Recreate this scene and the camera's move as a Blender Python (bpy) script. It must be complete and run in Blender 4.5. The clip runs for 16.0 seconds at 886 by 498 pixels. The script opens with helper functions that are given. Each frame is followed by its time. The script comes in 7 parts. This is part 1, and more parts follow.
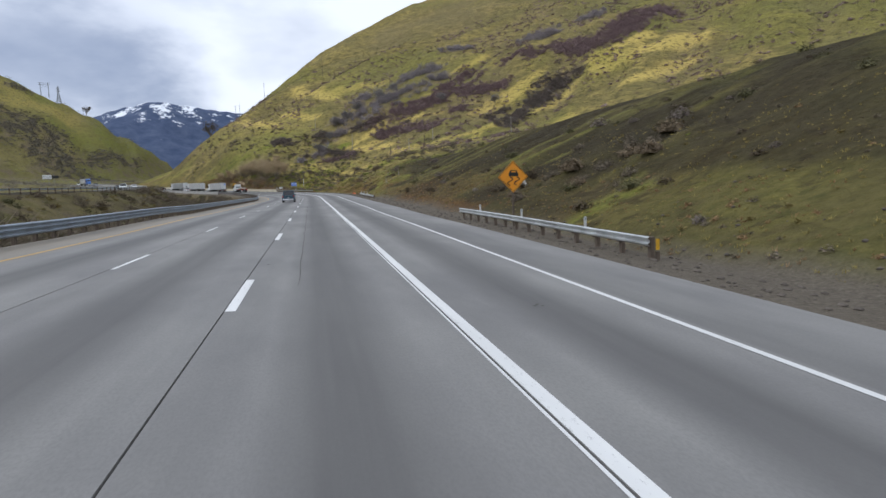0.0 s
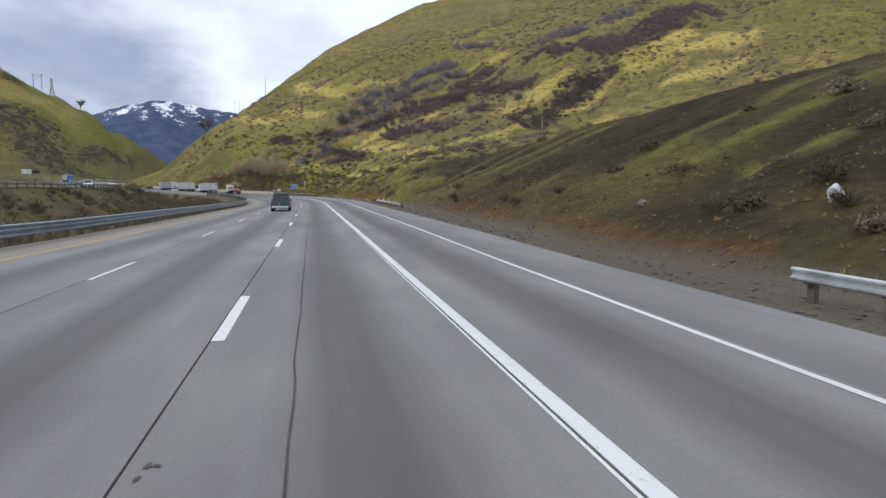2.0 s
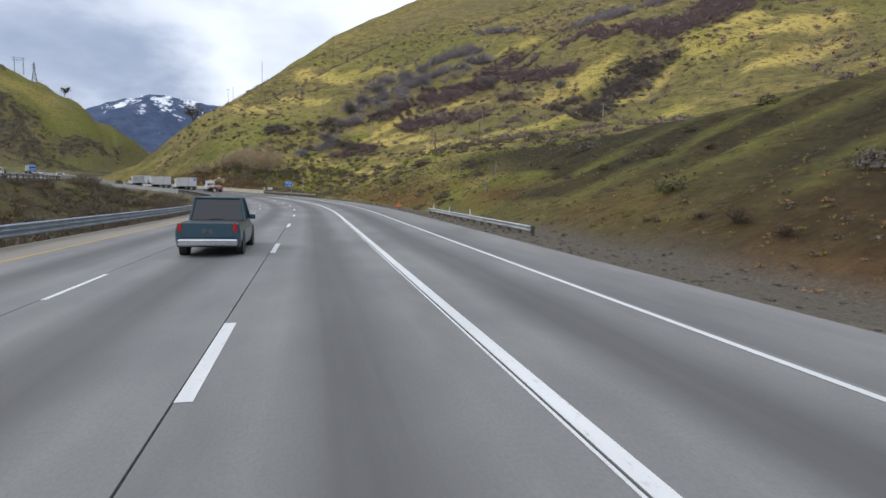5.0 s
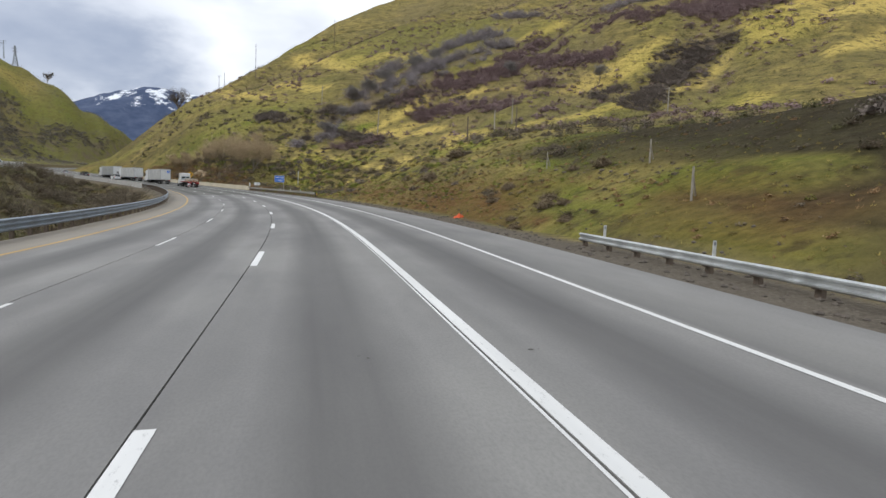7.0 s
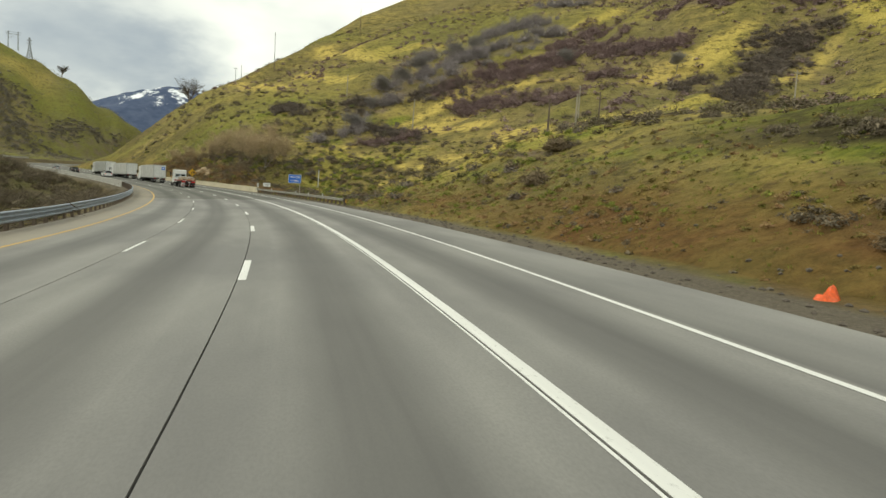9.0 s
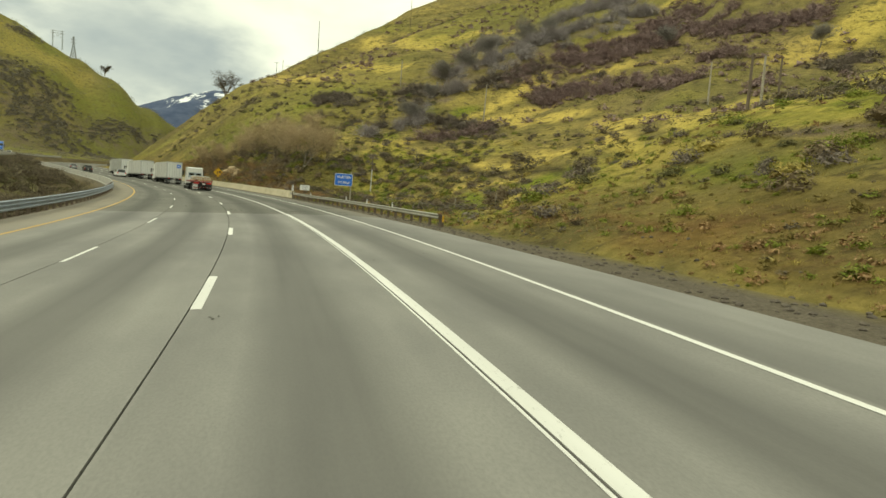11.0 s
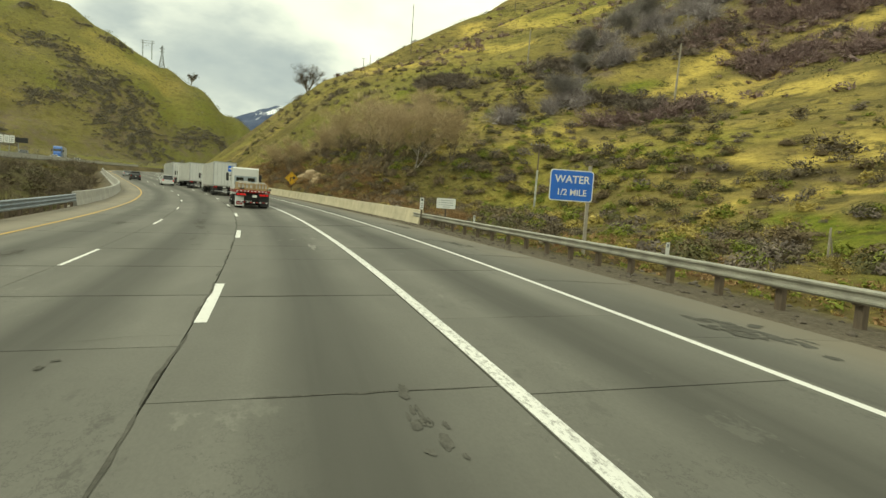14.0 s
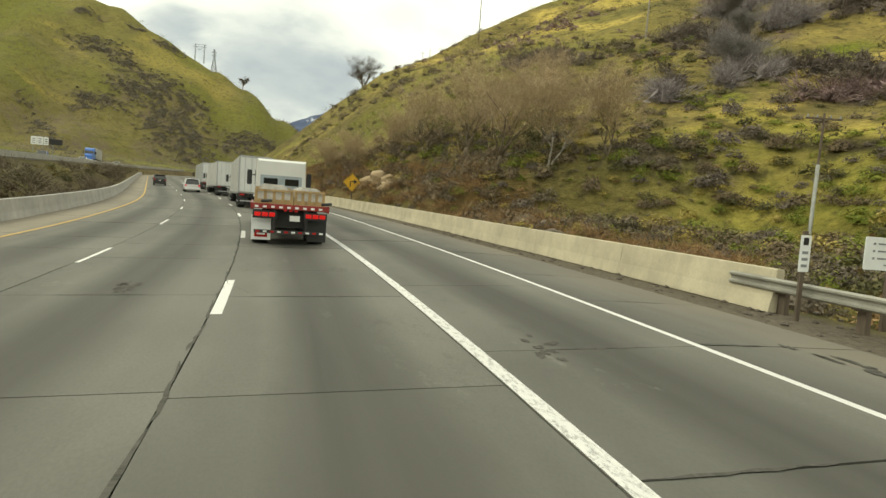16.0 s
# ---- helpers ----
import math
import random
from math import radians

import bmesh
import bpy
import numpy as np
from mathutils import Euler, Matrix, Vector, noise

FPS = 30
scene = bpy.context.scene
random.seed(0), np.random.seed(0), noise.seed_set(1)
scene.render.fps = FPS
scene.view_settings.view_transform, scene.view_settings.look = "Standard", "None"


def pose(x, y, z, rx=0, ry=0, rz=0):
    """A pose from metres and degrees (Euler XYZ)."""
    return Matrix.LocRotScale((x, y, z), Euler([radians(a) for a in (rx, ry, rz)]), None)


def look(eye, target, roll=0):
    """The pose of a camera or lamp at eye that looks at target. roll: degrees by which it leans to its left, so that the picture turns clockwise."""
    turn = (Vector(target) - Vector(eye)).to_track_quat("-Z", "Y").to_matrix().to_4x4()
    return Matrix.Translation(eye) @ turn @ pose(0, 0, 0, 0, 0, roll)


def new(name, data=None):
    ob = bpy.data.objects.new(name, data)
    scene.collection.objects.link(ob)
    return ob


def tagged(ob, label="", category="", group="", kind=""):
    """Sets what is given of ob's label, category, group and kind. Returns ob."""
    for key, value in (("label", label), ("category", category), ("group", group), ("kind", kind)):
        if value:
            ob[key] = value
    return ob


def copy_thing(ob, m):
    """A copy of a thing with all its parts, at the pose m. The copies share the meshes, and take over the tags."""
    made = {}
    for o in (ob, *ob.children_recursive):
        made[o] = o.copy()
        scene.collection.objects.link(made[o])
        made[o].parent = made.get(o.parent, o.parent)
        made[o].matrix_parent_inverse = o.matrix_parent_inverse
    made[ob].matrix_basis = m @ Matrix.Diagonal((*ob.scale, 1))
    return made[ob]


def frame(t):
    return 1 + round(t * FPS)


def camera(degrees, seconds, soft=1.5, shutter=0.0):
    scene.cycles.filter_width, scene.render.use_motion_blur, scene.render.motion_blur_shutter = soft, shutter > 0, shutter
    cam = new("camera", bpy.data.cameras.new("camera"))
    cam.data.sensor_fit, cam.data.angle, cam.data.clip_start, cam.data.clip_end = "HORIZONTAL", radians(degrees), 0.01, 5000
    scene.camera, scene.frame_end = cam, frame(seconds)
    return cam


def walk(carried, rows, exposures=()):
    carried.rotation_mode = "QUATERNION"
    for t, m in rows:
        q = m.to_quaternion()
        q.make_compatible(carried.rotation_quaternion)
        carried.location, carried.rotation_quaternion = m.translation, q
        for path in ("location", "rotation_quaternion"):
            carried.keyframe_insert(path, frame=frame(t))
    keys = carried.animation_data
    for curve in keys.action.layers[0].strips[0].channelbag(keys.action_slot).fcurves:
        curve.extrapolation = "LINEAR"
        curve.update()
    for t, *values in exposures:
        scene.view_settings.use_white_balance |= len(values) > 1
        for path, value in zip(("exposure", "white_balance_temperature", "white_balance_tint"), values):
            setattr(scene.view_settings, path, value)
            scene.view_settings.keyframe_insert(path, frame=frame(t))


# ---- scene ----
cam = camera(72.3, 16.0)
PATH = [
    (0, (1.435, 0.796, 2.134), (1.907, 2.727, 1.922), -1.81),
    (0.5, (1.662, 8.987, 2.176), (2.137, 10.918, 1.962), -1.72),
    (1, (1.858, 16.190, 2.179), (2.327, 18.122, 1.961), -1.39),
    (1.5, (2.021, 24.447, 2.158), (2.497, 26.377, 1.935), -0.33),
    (2, (2.199, 32.037, 2.139), (2.673, 33.970, 1.949), -0.27),
    (2.5, (2.439, 39.773, 2.158), (2.922, 41.703, 1.956), -0.48),
    (3, (2.670, 47.634, 2.164), (3.157, 49.563, 1.966), -0.23),
    (3.5, (2.800, 55.550, 2.140), (3.303, 57.475, 1.934), 0.35),
    (4, (2.964, 62.661, 2.160), (3.448, 64.593, 1.978), 0.93),
    (6.5, (4.101, 103.960, 2.216), (4.590, 105.890, 2.032), 1.60),
    (7, (4.333, 112.067, 2.222), (4.828, 113.997, 2.039), 2.19),
    (7.5, (4.488, 119.990, 2.252), (4.980, 121.920, 2.072), 2.44),
    (8, (4.579, 128.360, 2.273), (5.054, 130.295, 2.098), 2.52),
    (8.5, (4.558, 136.032, 2.289), (5.018, 137.971, 2.118), 2.97),
    (11, (2.925, 176.419, 2.439), (3.243, 178.387, 2.277), 3.94),
    (11.5, (2.085, 184.370, 2.492), (2.356, 186.345, 2.333), 3.82),
    (12, (1.175, 191.639, 2.539), (1.399, 193.620, 2.374), 3.24),
    (12.5, (0.055, 198.870, 2.584), (0.233, 200.856, 2.418), 3.33),
    (13, (-1.421, 206.897, 2.649), (-1.283, 208.886, 2.495), 3.96),
    (13.5, (-2.718, 213.689, 2.736), (-2.617, 215.681, 2.581), 3.80),
    (14, (-4.269, 220.728, 2.772), (-4.204, 222.721, 2.621), 3.86),
    (14.5, (-5.947, 227.782, 2.886), (-5.931, 229.777, 2.743), 3.83),
    (15, (-7.867, 235.175, 2.938), (-7.878, 237.170, 2.798), 4.39),
    (15.5, (-9.643, 241.684, 2.985), (-9.696, 243.677, 2.827), 3.54),
    (16, (-11.622, 248.236, 3.119), (-11.712, 250.229, 2.976), 3.98),
]
EXPOSURES = [(0, -0.48, 5750, 11), (4, -0.45, 5800, 11), (7, -0.36, 6100, 10), (8, -0.33, 6650, 3), (9.5, -0.28, 7400, -5), (11, -0.23, 8150, -12), (13.5, -0.17, 8100, -14), (16, -0.08, 7650, -5)]
SKY, SUN = 1.03, 1.4
DASH_A, DASH_B = 11.6, 3.4
walk(cam, [(t, look(eye, target, roll)) for t, eye, target, roll in PATH], EXPOSURES)

# ---- light ----
world = bpy.data.worlds.new("world")
scene.world = world
world.use_nodes = True


def build_sky():
    nt = world.node_tree
    nt.nodes.clear()
    n = nt.nodes.new
    out, bg = n("ShaderNodeOutputWorld"), n("ShaderNodeBackground")
    sky = n("ShaderNodeTexSky")
    sky.sky_type, sky.sun_disc = "NISHITA", False
    sky.sun_elevation, sky.sun_rotation = radians(41), radians(-76)
    sky.air_density, sky.dust_density = 1.0, 2.0
    gain = n("ShaderNodeMix")
    gain.data_type, gain.blend_type = "RGBA", "MULTIPLY"
    gain.inputs[0].default_value = 1.0
    gain.inputs[7].default_value = (0.11, 0.11, 0.11, 1)
    tc, mp = n("ShaderNodeTexCoord"), n("ShaderNodeMapping")
    mp.inputs["Scale"].default_value = (1.0, 1.0, 2.2)
    big, small = n("ShaderNodeTexNoise"), n("ShaderNodeTexNoise")
    big.inputs["Scale"].default_value, big.inputs["Detail"].default_value = 3.2, 6.0
    small.inputs["Scale"].default_value, small.inputs["Detail"].default_value = 7.0, 6.0
    # the heavy cloud over the head of the valley
    away, wide, far = n("ShaderNodeVectorMath"), n("ShaderNodeVectorMath"), n("ShaderNodeVectorMath")
    away.operation, wide.operation, far.operation = "SUBTRACT", "MULTIPLY", "LENGTH"
    away.inputs[1].default_value = (-0.31, 0.93, 0.18)
    wide.inputs[1].default_value = (4.1, 4.1, 5.8)
    edge, mix = n("ShaderNodeMath"), n("ShaderNodeMath")
    edge.operation = mix.operation = "MULTIPLY_ADD"
    edge.inputs[1].default_value, mix.inputs[1].default_value = 1.7, 0.55
    heavy = n("ShaderNodeMapRange")
    heavy.interpolation_type = "SMOOTHSTEP"
    heavy.inputs["From Min"].default_value, heavy.inputs["From Max"].default_value = 2.35, 1.5
    ramp = n("ShaderNodeValToRGB")
    e = ramp.color_ramp.elements
    e[0].position, e[0].color = 0.78, (1.45, 1.45, 1.45, 1)
    e[1].position, e[1].color = 1.02, (1.12, 1.14, 1.18, 1)
    gloom = n("ShaderNodeMix")
    gloom.data_type = "RGBA"
    gloom.inputs[7].default_value = (0.53, 0.59, 0.72, 1)
    cover = n("ShaderNodeMix")
    cover.data_type = "RGBA"
    cover.inputs[0].default_value = 0.93
    k = nt.links.new
    k(tc.outputs["Generated"], mp.inputs["Vector"])
    k(mp.outputs[0], big.inputs["Vector"])
    k(mp.outputs[0], small.inputs["Vector"])
    k(small.outputs["Fac"], mix.inputs[0])
    k(big.outputs["Fac"], mix.inputs[2])
    k(mix.outputs[0], ramp.inputs["Fac"])
    k(tc.outputs["Generated"], away.inputs[0])
    k(away.outputs[0], wide.inputs[0])
    k(wide.outputs[0], far.inputs[0])
    k(mix.outputs[0], edge.inputs[0])
    k(far.outputs["Value"], edge.inputs[2])
    k(edge.outputs[0], heavy.inputs["Value"])
    thin, depth = n("ShaderNodeMapRange"), n("ShaderNodeMath")
    depth.operation = "MULTIPLY"
    thin.inputs["From Min"].default_value, thin.inputs["From Max"].default_value = 0.62, 0.92
    thin.inputs["To Min"].default_value, thin.inputs["To Max"].default_value = 1.0, 0.65
    k(mix.outputs[0], thin.inputs["Value"])
    k(heavy.outputs[0], depth.inputs[0])
    k(thin.outputs[0], depth.inputs[1])
    k(depth.outputs[0], gloom.inputs[0])
    k(ramp.outputs["Color"], gloom.inputs[6])
    k(sky.outputs["Color"], gain.inputs[6])
    k(gain.outputs[2], cover.inputs[6])
    k(gloom.outputs[2], cover.inputs[7])
    k(cover.outputs[2], bg.inputs["Color"])
    bg.inputs["Strength"].default_value = SKY
    k(bg.outputs[0], out.inputs["Surface"])


build_sky()
sun = new("sun", bpy.data.lights.new("sun", "SUN"))
sun.data.energy, sun.data.angle, sun.data.color = SUN, radians(11), (1.0, 0.96, 0.9)
sun.matrix_world = look((-120, 30, 108), (0, 0, 0))

# ---- tools ----


def mesh_object(name, verts, faces, material=None, parent=None, label="", smooth=False, uvs=None):
    me = bpy.data.meshes.new(name)
    me.from_pydata([tuple(v) for v in verts], [], [tuple(f) for f in faces])
    if uvs is not None:
        layer = me.uv_layers.new(name="UVMap")
        idx = np.zeros(len(me.loops), dtype=np.int32)
        me.loops.foreach_get("vertex_index", idx)
        layer.data.foreach_set("uv", np.asarray(uvs, dtype=np.float32)[idx].ravel())
    if smooth:
        me.polygons.foreach_set("use_smooth", [True] * len(me.polygons))
    if material:
        me.materials.append(material)
    me.update()
    ob = new(name, me)
    if parent:
        ob.parent = parent
    if label:
        ob["label"] = label
    return ob


def part(name, bm, material, parent=None, label="", smooth=False):
    me = bpy.data.meshes.new(name)
    bmesh.ops.recalc_face_normals(bm, faces=bm.faces)
    bm.to_mesh(me)
    bm.free()
    if smooth:
        me.polygons.foreach_set("use_smooth", [True] * len(me.polygons))
    me.materials.append(material)
    ob = new(name, me)
    if parent:
        ob.parent = parent
    if label:
        ob["label"] = label
    return ob


def share(name, ob, parent, m):
    """Another piece on the mesh of ob, at the place m within parent."""
    o = new(name, ob.data)
    o.parent, o.matrix_local = parent, m
    return o


def empty(name, m=None):
    ob = new(name)
    ob.empty_display_size = 0.2
    if m is not None:
        ob.matrix_world = m
    return ob


def add_box(bm, x0, x1, y0, y1, z0, z1, bevel=0.0):
    r = bmesh.ops.create_cube(bm, size=1.0, matrix=Matrix.LocRotScale(((x0 + x1) / 2, (y0 + y1) / 2, (z0 + z1) / 2), None, (x1 - x0, y1 - y0, z1 - z0)))
    if bevel:
        es = {e for v in r["verts"] for e in v.link_edges}
        bmesh.ops.bevel(bm, geom=list(es), offset=bevel, segments=1, affect="EDGES")


def box(x0, x1, y0, y1, z0, z1, bevel=0.0):
    bm = bmesh.new()
    add_box(bm, x0, x1, y0, y1, z0, z1, bevel)
    return bm


def add_tube(bm, a, b, ra, rb, n=8):
    a, b = Vector(a), Vector(b)
    m = Matrix.Translation((a + b) / 2) @ (b - a).to_track_quat("Z", "Y").to_matrix().to_4x4()
    bmesh.ops.create_cone(bm, cap_ends=True, segments=n, radius1=ra, radius2=rb, depth=(b - a).length, matrix=m)


def tube(a, b, ra, rb=None, n=10):
    bm = bmesh.new()
    add_tube(bm, a, b, ra, ra if rb is None else rb, n)
    return bm


def slab(outline, thick):
    """A flat plate in the x-z plane from an outline, its front at y = 0, thick metres deep towards +y."""
    bm = bmesh.new()
    front = [bm.verts.new((x, 0, z)) for x, z in outline]
    back = [bm.verts.new((x, thick, z)) for x, z in outline]
    bm.faces.new(front)
    bm.faces.new(back[::-1])
    for i in range(len(outline)):
        j = (i + 1) % len(outline)
        bm.faces.new((front[i], back[i], back[j], front[j]))
    return bm


def rounded(w, h, r, n=5):
    out = []
    for cx, cz, a0 in ((w / 2 - r, h / 2 - r, 0), (-w / 2 + r, h / 2 - r, 90), (-w / 2 + r, -h / 2 + r, 180), (w / 2 - r, -h / 2 + r, 270)):
        for i in range(n + 1):
            a = radians(a0 + 90 * i / n)
            out.append((cx + r * math.cos(a), cz + r * math.sin(a)))
    return out


def value_noise(x, y, seed=0):
    x, y = np.asarray(x, float), np.asarray(y, float)
    xi, yi = np.floor(x).astype(np.int64), np.floor(y).astype(np.int64)
    fx, fy = x - xi, y - yi
    fx, fy = fx * fx * (3 - 2 * fx), fy * fy * (3 - 2 * fy)

    def r(a, b):
        h = (a * 374761393 + b * 668265263 + seed * 974711) & 0x7FFFFFFF
        h = ((h ^ (h >> 13)) * 1274126177) & 0x7FFFFFFF
        return ((h ^ (h >> 16)) & 0xFFFF) / 65535.0

    return (r(xi, yi) * (1 - fx) + r(xi + 1, yi) * fx) * (1 - fy) + (r(xi, yi + 1) * (1 - fx) + r(xi + 1, yi + 1) * fx) * fy


def fbm(x, y, octaves=4, seed=0):
    out, amp, tot = 0, 1.0, 0
    for o in range(octaves):
        out = out + amp * value_noise(np.asarray(x) * 2**o + 17 * o, np.asarray(y) * 2**o - 9 * o, seed + o)
        tot += amp
        amp *= 0.5
    return out / tot


def smax(a, b, k):
    h = np.clip(0.5 + 0.5 * (a - b) / k, 0, 1)
    return b + (a - b) * h + k * h * (1 - h)


def smin(a, b, k):
    return -smax(-a, -b, k)


def step(x, a, b):
    t = np.clip((np.asarray(x, float) - a) / (b - a), 0, 1)
    return t * t * (3 - 2 * t)


# ---- the line of the road ----
DS = 0.5
S = np.arange(-110.0, 760.0, DS)
TURNS = np.interp(S, (-200, 122, 139, 318, 338, 440, 470, 600, 620), (0.00003, 0.00003, 0.00266, 0.00266, 0.0, 0.0, -0.0042, -0.0042, 0.0))
HEAD = np.cumsum(TURNS) * DS
HEAD += -0.02914 - np.interp(0, S, HEAD)
RX = np.cumsum(-np.sin(HEAD)) * DS
RY = np.cumsum(np.cos(HEAD)) * DS
RX += 1.09 - np.interp(0, S, RX)
RY += -0.2 - np.interp(0, S, RY)
RZ = np.interp(S, (-200, 0, 60, 104, 137, 177, 199, 214, 229, 250, 280, 310, 340, 400, 760), (0.07, 0.07, 0.10, 0.15, 0.205, 0.365, 0.52, 0.645, 0.79, 1.03, 1.42, 2.0, 2.7, 4.4, 14.0))
RZ = np.convolve(np.pad(RZ, 10, mode="edge"), np.ones(21) / 21, "valid")
BANK = np.tan(np.radians(np.interp(S, (-20, 1, 32, 50, 63, 104, 137, 180, 250, 300, 420, 500), (-2.6, -2.25, -1.05, -0.8, 0.05, 1.2, 2.2, 2.7, 1.55, 1.6, 1.2, 0.5))))


def road(s, d, up=0.0):
    """Places at s metres along the road and d metres to the right of the camera's line, up metres over the pavement."""
    s, d = np.broadcast_arrays(np.asarray(s, float), np.asarray(d, float))
    h = np.interp(s, S, HEAD)
    x, y = np.interp(s, S, RX) + d * np.cos(h), np.interp(s, S, RY) + d * np.sin(h)
    z = np.interp(s, S, RZ) + np.clip(d, -13, 13) * np.interp(s, S, BANK) - 0.055 * np.clip(d - 6.2, 0, 5.8) + up
    return np.stack([x, y, z], -1)


def road_pose(s, d, up=0.0, turn=0.0):
    x, y, z = road(s, d, up)
    return pose(x, y, z, 0, 0, math.degrees(float(np.interp(s, S, HEAD))) + turn)


def along(x, y):
    """The road's s and d nearest to a place."""
    x, y = np.atleast_1d(np.asarray(x, float)), np.atleast_1d(np.asarray(y, float))
    s = np.clip(y, S[0], S[-1])
    for _ in range(12):
        h = np.interp(s, S, HEAD)
        s = np.clip(s + (x - np.interp(s, S, RX)) * -np.sin(h) + (y - np.interp(s, S, RY)) * np.cos(h), S[0], S[-1])
    h = np.interp(s, S, HEAD)
    return s, (x - np.interp(s, S, RX)) * np.cos(h) + (y - np.interp(s, S, RY)) * np.sin(h)


# ---- the lie of the land ----
RILL = 0.1


def gully(x, y):
    """Between 0 on the spurs and 1 in the gullies that run down the right-hand hill."""
    w = 70 * (fbm(x / 110, y / 110, 4, 5) - 0.5)
    q = (0.80 * x - 0.60 * y) + w
    r = np.abs(value_noise(q / 40 + 3.1, (x + y) / 260, 11) - 0.5) * 2
    r2 = np.abs(value_noise(q / 17 + 8.3, (x + y) / 120, 12) - 0.5) * 2
    return np.clip(1 - (0.75 * r + 0.35 * r2) * 1.5, 0, 1)


def opposite(s):
    """Where the other carriageway lies: its distance from the camera's line and its height, along the road."""
    return np.interp(s, (-100, 60, 150, 250, 350, 445, 700), (-64, -62, -58, -48, -35, -27, -25)), np.interp(s, S, RZ) + np.interp(s, (-100, 150, 300, 445, 700), (2.2, 2.9, 2.8, 2.2, 1.5))


def land(x, y):
    x, y = np.asarray(x, float), np.asarray(y, float)
    shape = x.shape
    x, y = x.ravel(), y.ravel()
    s, d = along(x, y)
    zr = np.interp(s, S, RZ) + np.clip(d, -13, 13) * np.interp(s, S, BANK) - 0.055 * np.clip(d - 6.2, 0, 5.8)
    rough = fbm(x / 9, y / 9, 4, 21) - 0.5
    # the right side: bank, bench and the tall hill
    u = np.maximum(d - 12.2 - 1.2 * fbm(s / 14, 0 * s, 2, 3), 0)
    crest = np.interp(s, (-60, 0, 62, 91, 118, 153, 180, 200, 280, 330), (13, 12.4, 11.6, 11.0, 9.8, 7.2, 6.4, 6.9, 8, 10))
    flat = np.interp(s, (40, 110, 210), (0.10, 0.13, 0.17))
    bench = np.interp(s, (214, 232, 282, 296), (0, 15, 17, 0))
    rise = 0.43 * np.maximum(u - bench, 0) + np.interp(s, (250, 264, 284, 296), (0.05, -0.05, -0.05, 0.05)) * np.minimum(u, bench)
    bank_z = zr + smin(rise, crest + flat * np.maximum(u - 26, 0) + np.interp(s, (150, 205), (0.06, 0.17)) * np.minimum(u, 26), 2.0)
    rill = np.abs(np.mod((s - RILL * (d - 15) + 3.0 * (fbm(x / 7, y / 7, 3, 97) - 0.5)) / 9.0, 1.0) - 0.5) * 2
    bank_z = bank_z - 0.75 * step(1 - rill, 0.45, 1.0) * step(d, 16, 21) * step(52 - d, 0, 12) * step(s, 30, 45) * step(140 - s, 0, 12)
    g = gully(x, y)
    hill = -94.3 + 0.347 * x + 0.345 * y
    hill = hill + step(hill, -5, 40) * ((0.5 - g) * 6.5 + 9 * (fbm(x / 70, y / 70, 3, 8) - 0.5))
    for cx, cy, wide, lift in ((36, 312, 26, -4.5), (119, 284, 24, -5.0), (160, 328, 45, 8.0), (-50, 446, 18, 4.0)):
        hill = hill + lift * np.exp(-((x - cx) ** 2 + (y - cy) ** 2) / wide**2)
    e = -0.896 * (x + 74) + 0.444 * (y - 391) - 12 + 10 * (fbm(x / 40, y / 40, 3, 31) - 0.5)
    hill = hill - 0.95 * 9 * np.logaddexp(0, e / 9)
    right = smin(smax(bank_z, hill, 3.0), zr + 0.1 + 0.06 * np.minimum(u, bench) + 0.85 * np.maximum(u - bench, 0), 1.0) + rough * np.clip(u / 6, 0, 1) * (0.9 + 1.6 * g) - 0.03
    # the left side: a hollow with brush, the other carriageway and the far hill
    v = np.maximum(-d - 11.3, 0)
    od, oz = opposite(s)
    side = np.abs(d - od)
    hollow = zr - 0.36 * v
    floor_z = zr - 3.6 + 2.0 * (fbm(x / 30, y / 30, 3, 41) - 0.5)
    hollow = smax(hollow, floor_z, 1.5)
    shelf = oz - 0.5 * np.maximum(side - 9.0, 0)
    left = smax(hollow, np.where(v > 3, shelf, -90), 1.0)
    beyond = np.maximum(od - d - 9.0, 0)
    left = np.where(d < od, np.maximum(oz + 0.10 * beyond - 0.3 * step(beyond, 0, 4), left), left)
    far = 92 - 0.72 * (np.maximum(x, -245) + 226) - 0.41 * np.minimum(x + 245, 0) + 0.45 * np.minimum(y - 760, 18) - np.interp(x, (-330, -240), (0.75, 0.2)) * np.maximum(y - 778, 0)
    g2 = np.abs(fbm((x + 0.5 * y) / 60, (y - 0.3 * x) / 260, 3, 51) - 0.5) * 2
    far = far + step(far, 5, 50) * (24 * g2 + 10 * (fbm(x / 60, y / 60, 3, 52) - 0.5) - 6.5)
    left = smax(left, np.where(d < od, oz + (far - oz) * np.clip(beyond / 25, 0, 1), -90), 3.0)
    left = np.where(side < 9.2, oz - 0.15, left)
    left = left + rough * np.clip(v / 6, 0, 1) * np.clip((side - 9) / 6, 0, 1) * 1.2 - 0.03
    z = np.where(d > 0, right, left)
    mid = (d > -11.2) & (d < 12.3)
    z = np.where(mid, zr - np.where((d > -11.0) & (d < 8.8), 0.3, 0.035 + 0.05 * rough), z)
    fade = np.clip((np.maximum(np.abs(x), np.abs(y - 300)) - 1100) / 600, 0, 1)
    return (z * (1 - fade) + 20 * fade).reshape(shape)


def land_z(x, y):
    return float(land(np.array([x]), np.array([y]))[0])


